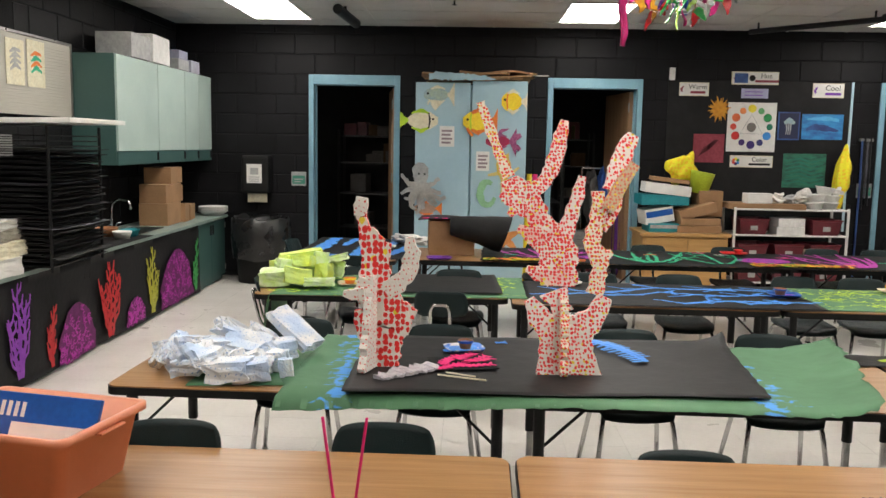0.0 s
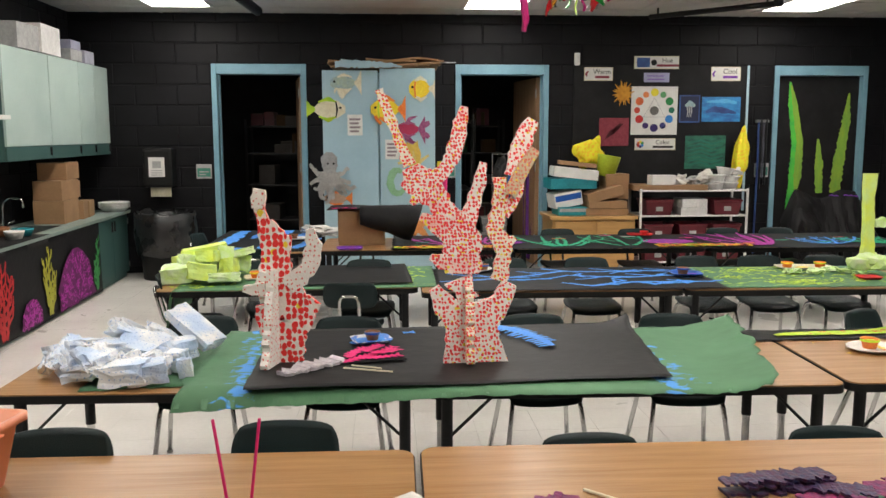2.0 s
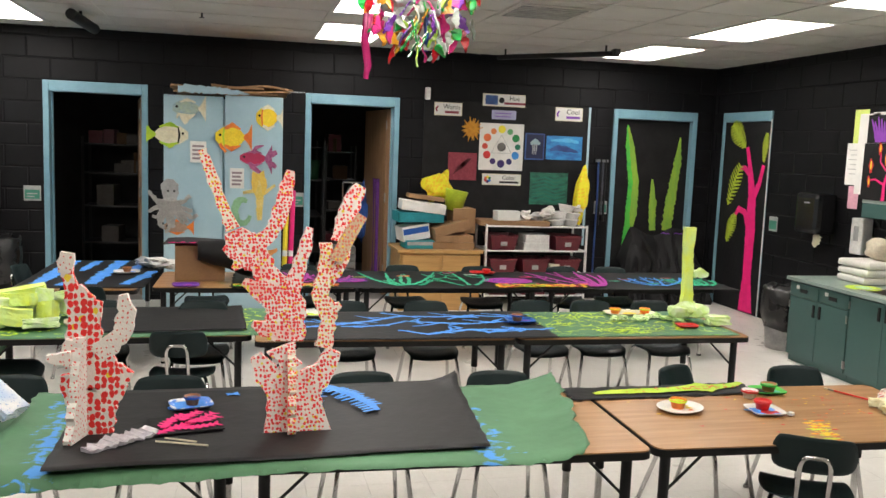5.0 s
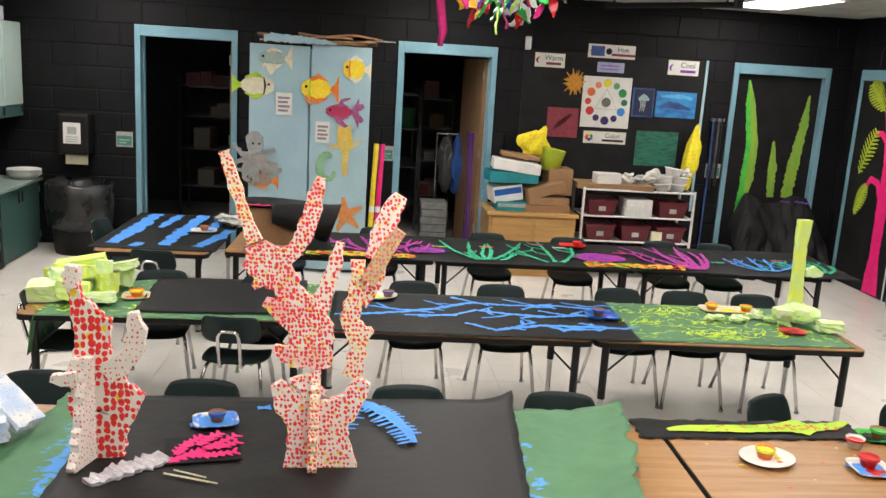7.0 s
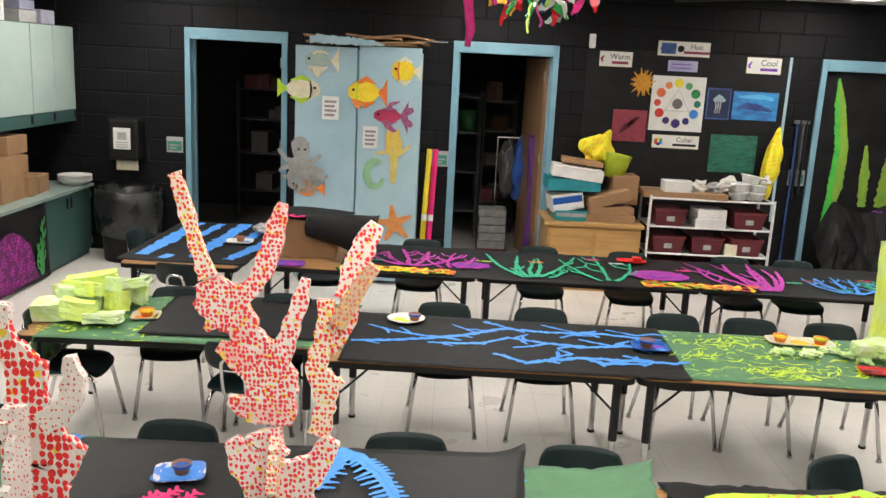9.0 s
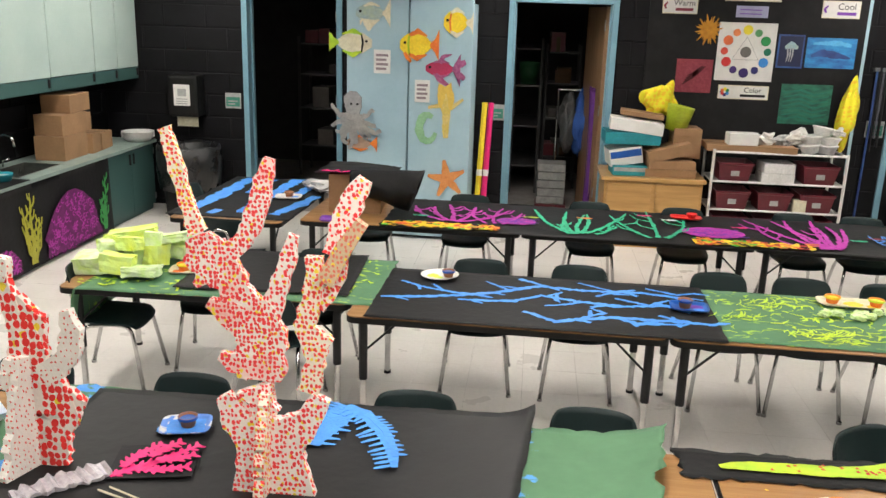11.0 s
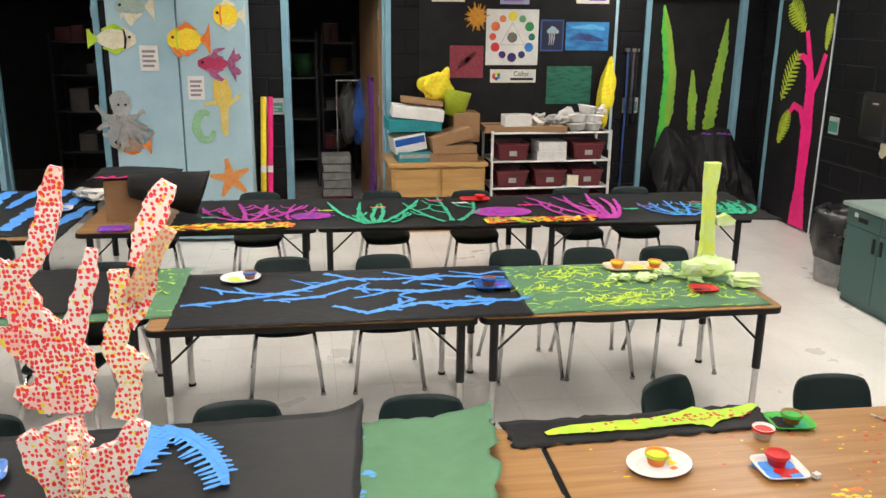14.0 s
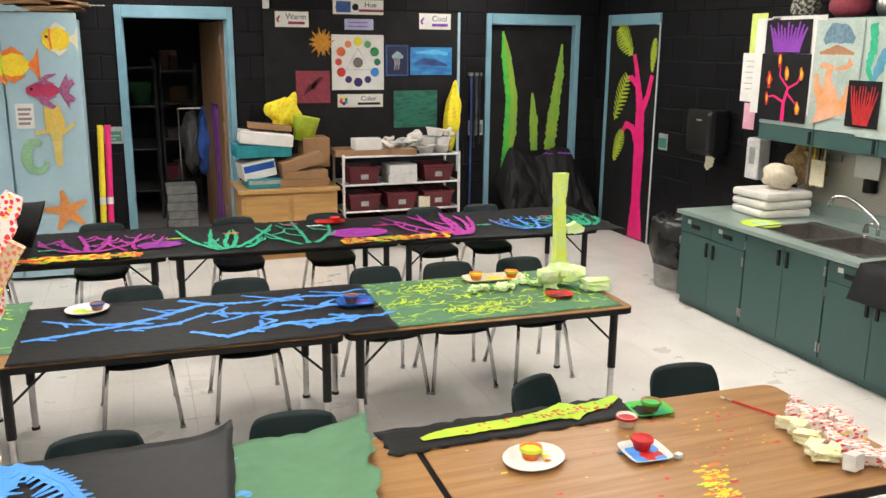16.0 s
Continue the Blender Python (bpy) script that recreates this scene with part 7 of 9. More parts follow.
carton(3.45, 8.84, 0.62, 0.28, 0.24, 0.085, 0, M_WHITE, "white plastic tray on the cart", 0, None, "white trays")
carton(3.45, 8.84, 0.707, 0.27, 0.24, 0.085, 3, M_WHITE, "white plastic tray stacked on another", 0, None, "white trays")
carton(3.66, 8.74, 0.372, 0.11, 0.06, 0.11, 0, M_CREAM, "small cream box between bins", 0)
carton(3.20, 8.87, 0.882, 0.76, 0.34, 0.055, -2, M_CARD, "shallow brown cardboard tray on the cart")
carton(3.12, 8.80, 0.938, 0.25, 0.16, 0.10, 2, M_PAPER, "white box with a blue label", 0, None)
rng = random.Random(21)
for k, (x, z, r) in enumerate(((3.34, 0.975, 0.075), (3.50, 0.965, 0.07), (3.62, 1.0, 0.085), (3.24, 0.99, 0.05), (3.95, 1.06, 0.05))):
    u = thing("plastic_bag", (x, 8.88, z), "crumpled translucent plastic bag on the cart", "plastic bag", "plastic bags")
    part("film", blob(B(), (0, 0, 0), r, k, (1.2, 0.9, 0.75), 3, 0.9), M_GREY if k % 2 else M_TOWEL, u)
for k, (x, z) in enumerate(((3.72, 0.885), (3.73, 0.965), (3.86, 0.885), (3.87, 0.955), (3.80, 1.04))):
    u = thing("white_tub", pose(x, 8.84, z, 0, 4 * (k - 2), 0), "white plastic food tub on the cart", "tub", "white tubs")
    part("tub", lathe(B(), [(0.065, 0.0), (0.085, 0.06), (0.095, 0.062), (0.095, 0.072), (0.01, 0.074)], 20), M_WHITE, u, smooth=False)

# ---- paper towel boxes and bin on the north wall ----
u = thing("towel_dispenser", (-2.07, YB, 1.12), "black paper towel dispenser with a taped notice", "dispenser")
part("case", box(B(), -0.15, 0.15, -0.21, -0.002, -0.20, 0.20, 0.03), M_EDGE, u)
part("notice", box(B(), -0.085, 0.075, -0.216, -0.211, -0.09, 0.11), M_PAPER, u, "white printed notice")
part("notice_print", box(B(), -0.045, 0.04, -0.2185, -0.2165, 0.0, 0.07), M_GREY, u, "grey printed block")
for q in range(3):
    part("print_bar", box(B(), -0.06, 0.05, -0.2185, -0.2165, -0.075 + 0.022 * q, -0.066 + 0.022 * q), M_GREY, u)
part("towel", box(B(), -0.10, 0.11, -0.12, -0.115, -0.30, -0.19), M_CREAM, u, "hanging paper towel")
u = thing("rubbish_bin", Matrix.Translation((-1.98, 8.96, 0)) @ Matrix.Diagonal((1.16, 1.05, 1.14, 1)), "large rubbish bin lined with a black bag", "bin")
part("drum", lathe(B(), [(0.20, 0.0), (0.24, 0.52), (0.22, 0.52), (0.18, 0.01)], 24), M_EDGE, u, smooth=True)
bm = lathe(B(), [(0.245, 0.22), (0.262, 0.42), (0.262, 0.585), (0.25, 0.60), (0.225, 0.57), (0.20, 0.30)], 40)
for v in bm.verts:
    kk = noise.noise(v.co * 11)
    v.co.x *= 1 + 0.07 * kk
    v.co.y *= 1 + 0.07 * kk
    v.co.z += 0.03 * noise.noise(v.co * 8 + Vector((3, 1, 2)))
part("bag", bm, M_BAG, u, "black bag folded over the rim", True)
u = thing("rubbish_bin", Matrix.Translation((5.17, 6.80, 0)) @ Matrix.Diagonal((1.12, 1.12, 1.06, 1)), "rubbish bin lined with a black bag by the counter", "bin")
part("drum", lathe(B(), [(0.15, 0.0), (0.18, 0.42), (0.16, 0.42), (0.14, 0.01)], 24), M_GREY, u, smooth=True)
bm = lathe(B(), [(0.17, 0.18), (0.205, 0.30), (0.20, 0.50), (0.18, 0.54), (0.15, 0.48), (0.14, 0.25)], 36)
for v in bm.verts:
    kk = noise.noise(v.co * 11)
    v.co.x *= 1 + 0.14 * kk
    v.co.y *= 1 + 0.14 * kk
    v.co.z += 0.04 * noise.noise(v.co * 8 + Vector((3, 1, 2)))
part("bag", bm, M_BAG, u, "black bag folded over the rim", True)

# ---- west counter: painted black paper front, boxes, rack ----
pf = thing("reef_banner", (0, 0, 0), "black paper banner with painted coral along the counter", "banner")
part("sheet", sheet(B(), 1.5, 8.15, 0.02, 0.675, 120, 10, lambda x, y, u, v: Vector((-2.383 + 0.006 * noise.noise(Vector((x * 2.5, y * 4, 1))) + 0.012 * (1 - v) * math.sin(x * 4), x, y)), 0.0), M_BLACKPAPER, pf, smooth=True)
part("top_fold", box(B(), -2.66, -2.365, 5.9, 6.95, ZW + 0.001, ZW + 0.004), M_BLACKPAPER, pf)
MW = sideways(-2.365, 1)


def weed(y, z0, h, w, material, seed, n=7, hw=0.012):
    """A painted sea plant: stems with twigs that turn upwards on both sides."""
    rr = random.Random(seed)
    bm = B()
    stems = 2 if w < 0.14 else 3
    for st in range(stems):
        dy = w * 0.62 * (st - (stems - 1) / 2)
        top = h * (1 if st == stems // 2 else rr.uniform(0.6, 0.85))
        pts = [(y + 0.15 * dy, z0)]
        for q in range(6):
            f = (q + 1) / 6
            pts.append((y + dy * (0.15 + 0.85 * f) + rr.uniform(-0.012, 0.012), z0 + top * f))
        ribbon(bm, pts, [hw * 1.1] * 3 + [hw * 0.9, hw * 0.8, hw * 0.6, hw * 0.35], 0.0015, MW @ Matrix.Translation((0, 0, 0.0003 * st)), 0.35, 0.02, seed + st)
        for q in range(n + 2):
            f = 0.15 + 0.75 * q / (n + 1)
            i = min(5, int(f * 6))
            p = pts[i]
            p = (p[0] + (pts[i + 1][0] - p[0]) * (f * 6 - i), p[1] + (pts[i + 1][1] - p[1]) * (f * 6 - i))
            sd = 1 if q % 2 else -1
            l = (0.05 + 0.05 * (1 - f)) * rr.uniform(0.7, 1.2) * (w / 0.14) ** 0.5
            ribbon(bm, [p, (p[0] + sd * l * 0.55, p[1] + l * 0.35), (p[0] + sd * l * 0.75, p[1] + l * 1.1)], [hw * 0.8, hw * 0.7, hw * 0.35], 0.0015, MW @ Matrix.Translation((0, 0, 0.0018 + 0.0002 * q + 0.00006 * st)), 0.35, 0.02, seed + q)
    return part("painted_weed", bm, material, pf)


def mound(y, z0, w, h, material, dark, seed):
    n = 9
    bm = ribbon(B(), [(y, z0 + h * k / n) for k in range(n + 1)], [w * math.sqrt(max(0.02, 1 - (k / n) ** 2)) for k in range(n + 1)], 0.0012, MW, 0.08, 0.03, seed)
    part("painted_mound", bm, dark, pf)
    rr = random.Random(seed)
    bm = B()
    for q in range(int(90 * w / 0.25)):
        a, r = rr.uniform(0, math.pi), math.sqrt(rr.random())
        p = (y + w * 0.92 * r * math.cos(a), z0 + h * 0.95 * r * math.sin(a))
        pts = [(p[0] + 0.022 * math.cos(t + a), p[1] + 0.018 * math.sin(t + a)) for t in (0, 1.2, 2.4, 3.6)]
        ribbon(bm, pts, [0.004] * 4, 0.0012, MW @ Matrix.Translation((0, 0, 0.0014 + 0.00002 * q)), 0.3, 0.02, q)
    tagged(part("mound_pattern", bm, material, pf), kind="stuff")


M_VIOLET = mat("violet_paint", (0.26, 0.05, 0.42), 0.6, 0, (0.20, 0.03, 0.34), 14)
M_PLUM = mat("plum_paint", (0.16, 0.012, 0.13), 0.7, 0, (0.11, 0.01, 0.09), 16, fine=0.3)
M_REDW = mat("red_weed_paint", (0.52, 0.02, 0.025), 0.6, 0, (0.42, 0.012, 0.02), 20, fine=0.25)
weed(4.83, 0.08, 0.56, 0.16, M_VIOLET, 3, 8, 0.014)
weed(5.21, 0.05, 0.38, 0.09, M_REDW, 9, 6, 0.016)
mound(5.56, 0.03, 0.27, 0.36, M_MAGENTA, M_PLUM, 4)
weed(6.08, 0.05, 0.54, 0.24, M_REDW, 17, 9, 0.016)
mound(6.55, 0.05, 0.19, 0.20, M_MAGENTA, M_PLUM, 6)
weed(6.91, 0.06, 0.54, 0.17, mat("mustard_paint", (0.40, 0.38, 0.04), 0.6, 0, (0.34, 0.34, 0.03), 20), 23, 7, 0.016)
mound(7.49, 0.05, 0.42, 0.46, M_MAGENTA, M_PLUM, 8)
weed(8.00, 0.06, 0.47, 0.12, mat("leaf_green_paint", (0.05, 0.32, 0.08), 0.6), 31, 6, 0.016)

u = thing("kitchen_sink", (0, 0, 0), "stainless steel sink set in the west worktop", "sink")
bm = B()
a0, a1, b0, b1 = SINKW[2], SINKW[3], SINKW[0], SINKW[1]
box(bm, a0 + 0.002, a1 - 0.002, b0 + 0.002, b1 - 0.002, 0.50, 0.505)
box(bm, a0 + 0.002, a0 + 0.008, b0 + 0.002, b1 - 0.002, 0.506, ZW + 0.003)
box(bm, a1 - 0.008, a1 - 0.002, b0 + 0.002, b1 - 0.002, 0.506, ZW + 0.003)
box(bm, a0 + 0.009, a1 - 0.009, b0 + 0.002, b0 + 0.008, 0.506, ZW + 0.003)
box(bm, a0 + 0.009, a1 - 0.009, b1 - 0.008, b1 - 0.002, 0.506, ZW + 0.003)
part("basin", bm, M_STEEL, u)
u = thing("tap", (0, 0, 0), "chrome gooseneck tap behind the west sink", "tap")
part("spout", tube(B(), bend([(-2.86, 7.3, ZW), (-2.86, 7.3, ZW + 0.22), (-2.80, 7.3, ZW + 0.27), (-2.70, 7.3, ZW + 0.25), (-2.69, 7.3, ZW + 0.18)], 4), 0.010), M_CHROME, u, smooth=True)
for s in (-1, 1):
    part("handle", tube(B(), [(-2.86, 7.3 + 0.09 * s, ZW), (-2.86, 7.3 + 0.09 * s, ZW + 0.05), (-2.82, 7.3 + 0.12 * s, ZW + 0.06)], 0.009), M_CHROME, u, smooth=True)
for k, (x, y, z, w, d, h, a) in enumerate(((-2.66, 7.92, ZW + 0.001, 0.26, 0.40, 0.20, 2), (-2.66, 7.94, ZW + 0.203, 0.25, 0.38, 0.17, -2), (-2.68, 8.18, ZW + 0.203, 0.25, 0.12, 0.15, 0), (-2.62, 8.22, ZW + 0.001, 0.22, 0.17, 0.17, 5), (-2.68, 8.07, ZW + 0.375, 0.25, 0.36, 0.15, 3), (-2.66, 8.45, ZW + 0.001, 0.25, 0.26, 0.15, 8))):
    carton(x, y, z, w, d, h, a, M_CARD, "brown cardboard carton stacked on the west worktop", 0, None, "cartons on the west worktop")
u = thing("white_bowl", (-2.48, 8.96, ZW + 0.001), "stack of white plastic bowls", "bowls")
for k in range(5):
    part("bowl", lathe(B(), [(0.10, 0.012 * k), (0.148, 0.045 + 0.012 * k), (0.154, 0.046 + 0.012 * k), (0.150, 0.040 + 0.012 * k)], 24), M_WHITE, u, smooth=True)
for k, (y, x, w, h, mm, lab) in enumerate(((6.85, -2.52, 0.12, 0.055, M_TURQ, "turquoise plastic tub on the worktop"), (6.65, -2.50, 0.11, 0.06, M_PAPER, "white plastic tub on the worktop"), (6.8, -2.70, 0.15, 0.07, M_BROWN, "brown plastic tub on the worktop"))):
    u = thing("plastic_tub", (x, y, ZW + 0.005), lab, "tub")
    part("tub", lathe(B(), [(w * 0.5, 0.0), (w * 0.62, h), (w * 0.66, h), (w * 0.66, h - 0.01), (w * 0.5, 0.005)], 20), mm, u, smooth=True)
    part("contents", cyl(B(), (0, 0, 0.006), w * 0.5, h * 0.6, 20), M_GREY, u)
# wire drying rack
rk = thing("drying_rack", (0, 0, 0), "black wire drying rack of many shelves", "drying rack")
R0, R1, Q0, Q1 = -2.93, -2.20, 4.92, 5.60
for x in (R0, R1):
    for y in (Q0, Q1):
        part("post", tube(B(), [(x, y, ZW + 0.001), (x, y, 1.54)], 0.010, 8), M_BLACKMETAL, rk)
for k in range(25):
    z = ZW + 0.03 + 0.0318 * k
    bm = B()
    dx = 0.012 * math.sin(k * 2.1)
    tube(bm, [(R0 + 0.02, Q0 + 0.01, z), (R1 + dx, Q0 + 0.01, z), (R1 + dx, Q1 - 0.01, z), (R0 + 0.02, Q1 - 0.01, z), (R0 + 0.02, Q0 + 0.016, z)], 0.004, 5)
    sh = part("wire_shelf", bm, M_BLACKMETAL, rk)
    for q in range(1, 6):
        y = Q0 + 0.01 + q * (Q1 - Q0 - 0.02) / 6
        part("wire", tube(B(), [(R0 + 0.02, y, z), (R1 + dx, y, z)], 0.0035, 5), M_BLACKMETAL, sh)
    if k < 22:
        ex = 0.03 * math.sin(k * 3.7) + 0.02 * math.sin(k * 1.3)
        tl = sheet(B(), R0 + 0.03, R1 + 0.02 + ex, Q0 - 0.01 + 0.01 * math.sin(k * 5), Q1 + 0.02 + 0.02 * math.sin(k * 2.9), 10, 8, lambda x, y, u, v: Vector((x, y, z + 0.0075 + 0.010 * abs(noise.noise(Vector((x * 5, y * 5, k * 3.1)))) - (0.012 * max(0, u - 0.8) / 0.2) * (k % 3))), 0.003, 0.012, k)
        part("tray_sheet", tl, (M_EDGE, M_BLACKPAPER, M_DARK, M_BLACKPAPER, M_EDGE, M_DARK, M_BLACKPAPER, M_GREYTOOL)[k % 8], sh)
        lo_z = z
        part("tray_sheet", sheet(B(), R0 + 0.05, R1 + 0.05 * math.sin(k * 2.3), Q0 + 0.01, Q1 + 0.03 * math.sin(k * 1.7), 8, 6, lambda x, y, u, v: Vector((x, y, lo_z + 0.021 - 0.008 * u + 0.006 * noise.noise(Vector((x * 6, y * 6, k))))), 0.005, 0.015, k + 40), (M_DARK, M_EDGE)[k % 2], sh)
for k in range(9):
    part("grid_bar", box(B(), R0 + 0.1, R1 - 0.2, Q0 - 0.012, Q0 - 0.008, 1.365 + 0.014 * k, 1.373 + 0.014 * k), M_GREY, rk)
u = thing("white_board_sheet", pose(-2.45, 5.17, 1.55, 0, -1, 0), "large white foam board lying on the drying rack", "foam board")
part("board", box(B(), -0.48, 0.44, -0.36, 0.40, 0, 0.028, 0.004), M_PAPER, u)
for k, (y, x, z, w, d, h, mm, lab) in enumerate(((4.72, -2.52, ZW + 0.001, 0.34, 0.30, 0.10, M_PAPER, "block of white paper on the west worktop"), (4.78, -2.56, ZW + 0.103, 0.42, 0.32, 0.085, M_CREAM, "stack of moulded egg cartons"), (4.80, -2.58, ZW + 0.19, 0.40, 0.32, 0.07, mat("grey_pulp", (0.36, 0.34, 0.28), 0.9, 0, (0.28, 0.26, 0.21), 20, 0.6, 60), "stack of grey egg cartons"), (4.80, -2.58, ZW + 0.262, 0.40, 0.34, 0.05, M_PAPER, "white sheets on top of egg cartons"))):
    chunk("paper_block", x, y, z, (w, d, h), (0, 0, 4 * k - 4), mm, lab, "stacks on the west worktop", 200 + k, 0.03)
# cream ridged board with two drawings
u = thing("notice_board", (0, 0, 0), "cream ridged notice board with a metal frame", "notice board")
part("panel", box(B(), XL, XL + 0.012, 3.6, 6.80, 1.63, 2.18), M_WARP, u)
for k in range(22):
    z = 1.635 + 0.0235 * k
    part("ridge", box(B(), XL + 0.0125, XL + 0.016, 3.62, 6.78, z, z + 0.009), M_WARP, u)
part("frame", box(B(), XL, XL + 0.022, 6.80, 6.815, 1.61, 2.20), M_STEEL, u)
part("frame", box(B(), XL, XL + 0.022, 3.6, 6.80, 2.182, 2.20), M_STEEL, u)
for y0, y1, z0, z1, k in ((5.85, 6.09, 1.83, 2.14, 0), (6.13, 6.38, 1.83, 2.16, 1)):
    d = thing("pupil_drawing", (0, 0, 0), "pupil's drawing on cream paper pinned to a board", "drawing")
    part("sheet", box(B(), XL + 0.018, XL + 0.021, y0, y1, z0, z1), M_CREAM, d)
    for q in range(4):
        shape("drawn_mark", [(y0 + 0.05, z0 + 0.10 + 0.04 * q), ((y0 + y1) / 2, z0 + 0.14 + 0.035 * q), (y1 - 0.05, z0 + 0.11 + 0.04 * q)], [0.006, 0.018, 0.006], sideways(XL + 0.0215, 1), (M_GREY, M_TEAL)[k] if q % 2 == 0 else (M_GREY, M_ORANGE)[k], d, 0.001, 0.4, q)
# boxes on top of the wall cabinets
carton(-2.72, 7.32, 2.142, 0.30, 0.42, 0.20, 0, M_GREY, "grey storage box on top of the cabinets", 0, None, "boxes on the cabinets")
carton(-2.72, 7.79, 2.142, 0.30, 0.48, 0.24, 3, M_WHITE, "large white box on top of the cabinets", 0, None, "boxes on the cabinets")
carton(-2.72, 8.42, 2.142, 0.28, 0.30, 0.10, 0, M_GREY, "clear plastic box on top of the cabinets", 0, None, "boxes on the cabinets")
carton(-2.72, 8.42, 2.245, 0.27, 0.28, 0.08, 2, mat("lilac_grey_plastic", (0.30, 0.30, 0.40), 0.4), "lilac plastic box stacked on another", 0, None, "boxes on the cabinets")
carton(-2.72, 8.80, 2.142, 0.26, 0.26, 0.12, 0, mat("pale_lilac_plastic", (0.42, 0.42, 0.50), 0.4), "pale lilac plastic box on the cabinets", 0, None, "boxes on the cabinets")

# ---- east counter ----
M_BRUSHED = mat("brushed_steel", (0.30, 0.28, 0.26), 0.36, 0.85, (0.24, 0.22, 0.21), 12)
u = thing("kitchen_sink", (0, 0, 0), "double stainless steel sink in the east worktop", "sink")
for c0, c1 in ((S0[2], 5.245), (5.275, S0[3])):
    bm = B()
    a0, a1, b0, b1 = S0[0] + 0.002, S0[1] - 0.002, c0 + 0.002, c1 - 0.002
    box(bm, a0, a1, b0, b1, ZE - 0.105, ZE - 0.10)
    box(bm, a0, a0 + 0.006, b0, b1, ZE - 0.099, ZE + 0.004)
    box(bm, a1 - 0.006, a1, b0, b1, ZE - 0.099, ZE + 0.004)
    box(bm, a0 + 0.007, a1 - 0.007, b0, b0 + 0.006, ZE - 0.099, ZE + 0.004)
    box(bm, a0 + 0.007, a1 - 0.007, b1 - 0.006, b1, ZE - 0.099, ZE + 0.004)
    part("basin", bm, M_BRUSHED, u)
bm = B()
box(bm, S0[0] - 0.025, S0[0], S0[2] - 0.025, S0[3] + 0.025, ZE + 0.0005, ZE + 0.005)
box(bm, S0[1], S0[1] + 0.06, S0[2] - 0.025, S0[3] + 0.025, ZE + 0.0005, ZE + 0.005)
box(bm, S0[0] + 0.001, S0[1] - 0.001, S0[3], S0[3] + 0.025, ZE + 0.0005, ZE + 0.005)
box(bm, S0[0] + 0.001, S0[1] - 0.001, S0[2] - 0.025, S0[2], ZE + 0.0005, ZE + 0.005)
box(bm, S0[0] + 0.001, S0[1] - 0.001, 5.246, 5.274, ZE - 0.02, ZE + 0.005)
part("rim", bm, M_CHROME, u, "bright steel rim")
u = thing("tap", (0, 0, 0), "chrome swivel tap behind the double sink", "tap")
part("spout", tube(B(), bend([(5.56, 5.24, ZE + 0.005), (5.56, 5.24, ZE + 0.09), (5.52, 5.46, ZE + 0.22), (5.48, 5.56, ZE + 0.21), (5.46, 5.58, ZE + 0.14)], 4), 0.013), M_CHROME, u, smooth=True)
for yy in (5.34, 5.10):
    part("valve", cyl(B(), (5.56, yy, ZE + 0.005), 0.022, 0.05, 14, 0.014), M_CHROME, u)
    part("lever", tube(B(), [(5.56, yy, ZE + 0.06), (5.54, yy - 0.07, ZE + 0.08)], 0.008), M_CHROME, u, smooth=True)
u = thing("splash_panel", (0, 0, 0), "cream ridged splash panel behind the east worktop", "panel")
part("panel", box(B(), XR - 0.014, XR - 0.002, 1.9, 6.20, ZE + 0.09, 1.205), M_WARP, u)
for k in range(16):
    part("ridge", box(B(), XR - 0.018, XR - 0.0145, 1.92, 6.18, ZE + 0.10 + 0.0235 * k, ZE + 0.109 + 0.0235 * k), M_WARP, u)
part("upstand", box(B(), XR - 0.02, XR - 0.002, 1.9, 6.25, ZE + 0.001, ZE + 0.088), M_TOP, u)
for k in range(3):
    u = thing("folded_towel", pose(5.42, 6.08, ZE + 0.001 + 0.062 * k, 0, 0, -4 + 3 * k), "folded white towel in a stack on the worktop", "towel", "towel stack")
    bm = box(B(), -0.21, 0.20, -0.19, 0.17, 0.0, 0.060, 0.026)
    bmesh.ops.subdivide_edges(bm, edges=bm.edges[:], cuts=2, use_grid_fill=True)
    for v in bm.verts:
        v.co += 0.008 * noise.noise_vector(v.co * 9 + Vector((k, 0, 0)))
        v.co.z = max(0.0, min(0.061, v.co.z))
    part("fold", bm, M_TOWEL, u, smooth=True)
u = thing("cloth_bundle", (5.46, 6.06, ZE + 0.188), "rounded cream cloth bundle on stacked towels", "cloth")
part("wool", blob(B(), (0, 0, 0.085), 0.115, 6, (1.0, 1.05, 0.78), 3, 0.35), mat("cream_wool", (0.62, 0.55, 0.43), 0.95, 0, (0.52, 0.46, 0.36), 30, 0.8, 90), u, smooth=True)
u = thing("soap_dispenser", (XR - 0.004, 6.61, 1.05), "white wall soap dispenser with a dark window", "dispenser")
part("case", box(B(), -0.11, 0, -0.075, 0.075, -0.17, 0.15, 0.015), M_WHITE, u)
part("window", box(B(), -0.114, -0.1105, -0.03, 0.03, -0.05, 0.08, 0.001), M_GREY, u, "dark sight window")
u = thing("towel_dispenser", (XR - 0.004, 7.18, 1.19), "black wall paper towel dispenser with a torn towel", "dispenser")
part("case", box(B(), -0.22, 0, -0.17, 0.17, -0.19, 0.20, 0.05), mat("black_gloss_plastic", (0.014, 0.014, 0.015), 0.2), u)
part("badge", box(B(), -0.2235, -0.2205, -0.05, 0.02, 0.10, 0.112), M_GREY, u, "pale badge")
part("towel", ribbon(B(), [(-0.09, -0.19), (-0.07, -0.25), (-0.03, -0.30)], [0.05, 0.055, 0.02], 0.002, sideways(-0.13, 1), 0.3, 0.015, 2), M_CREAM, u, "torn paper towel")
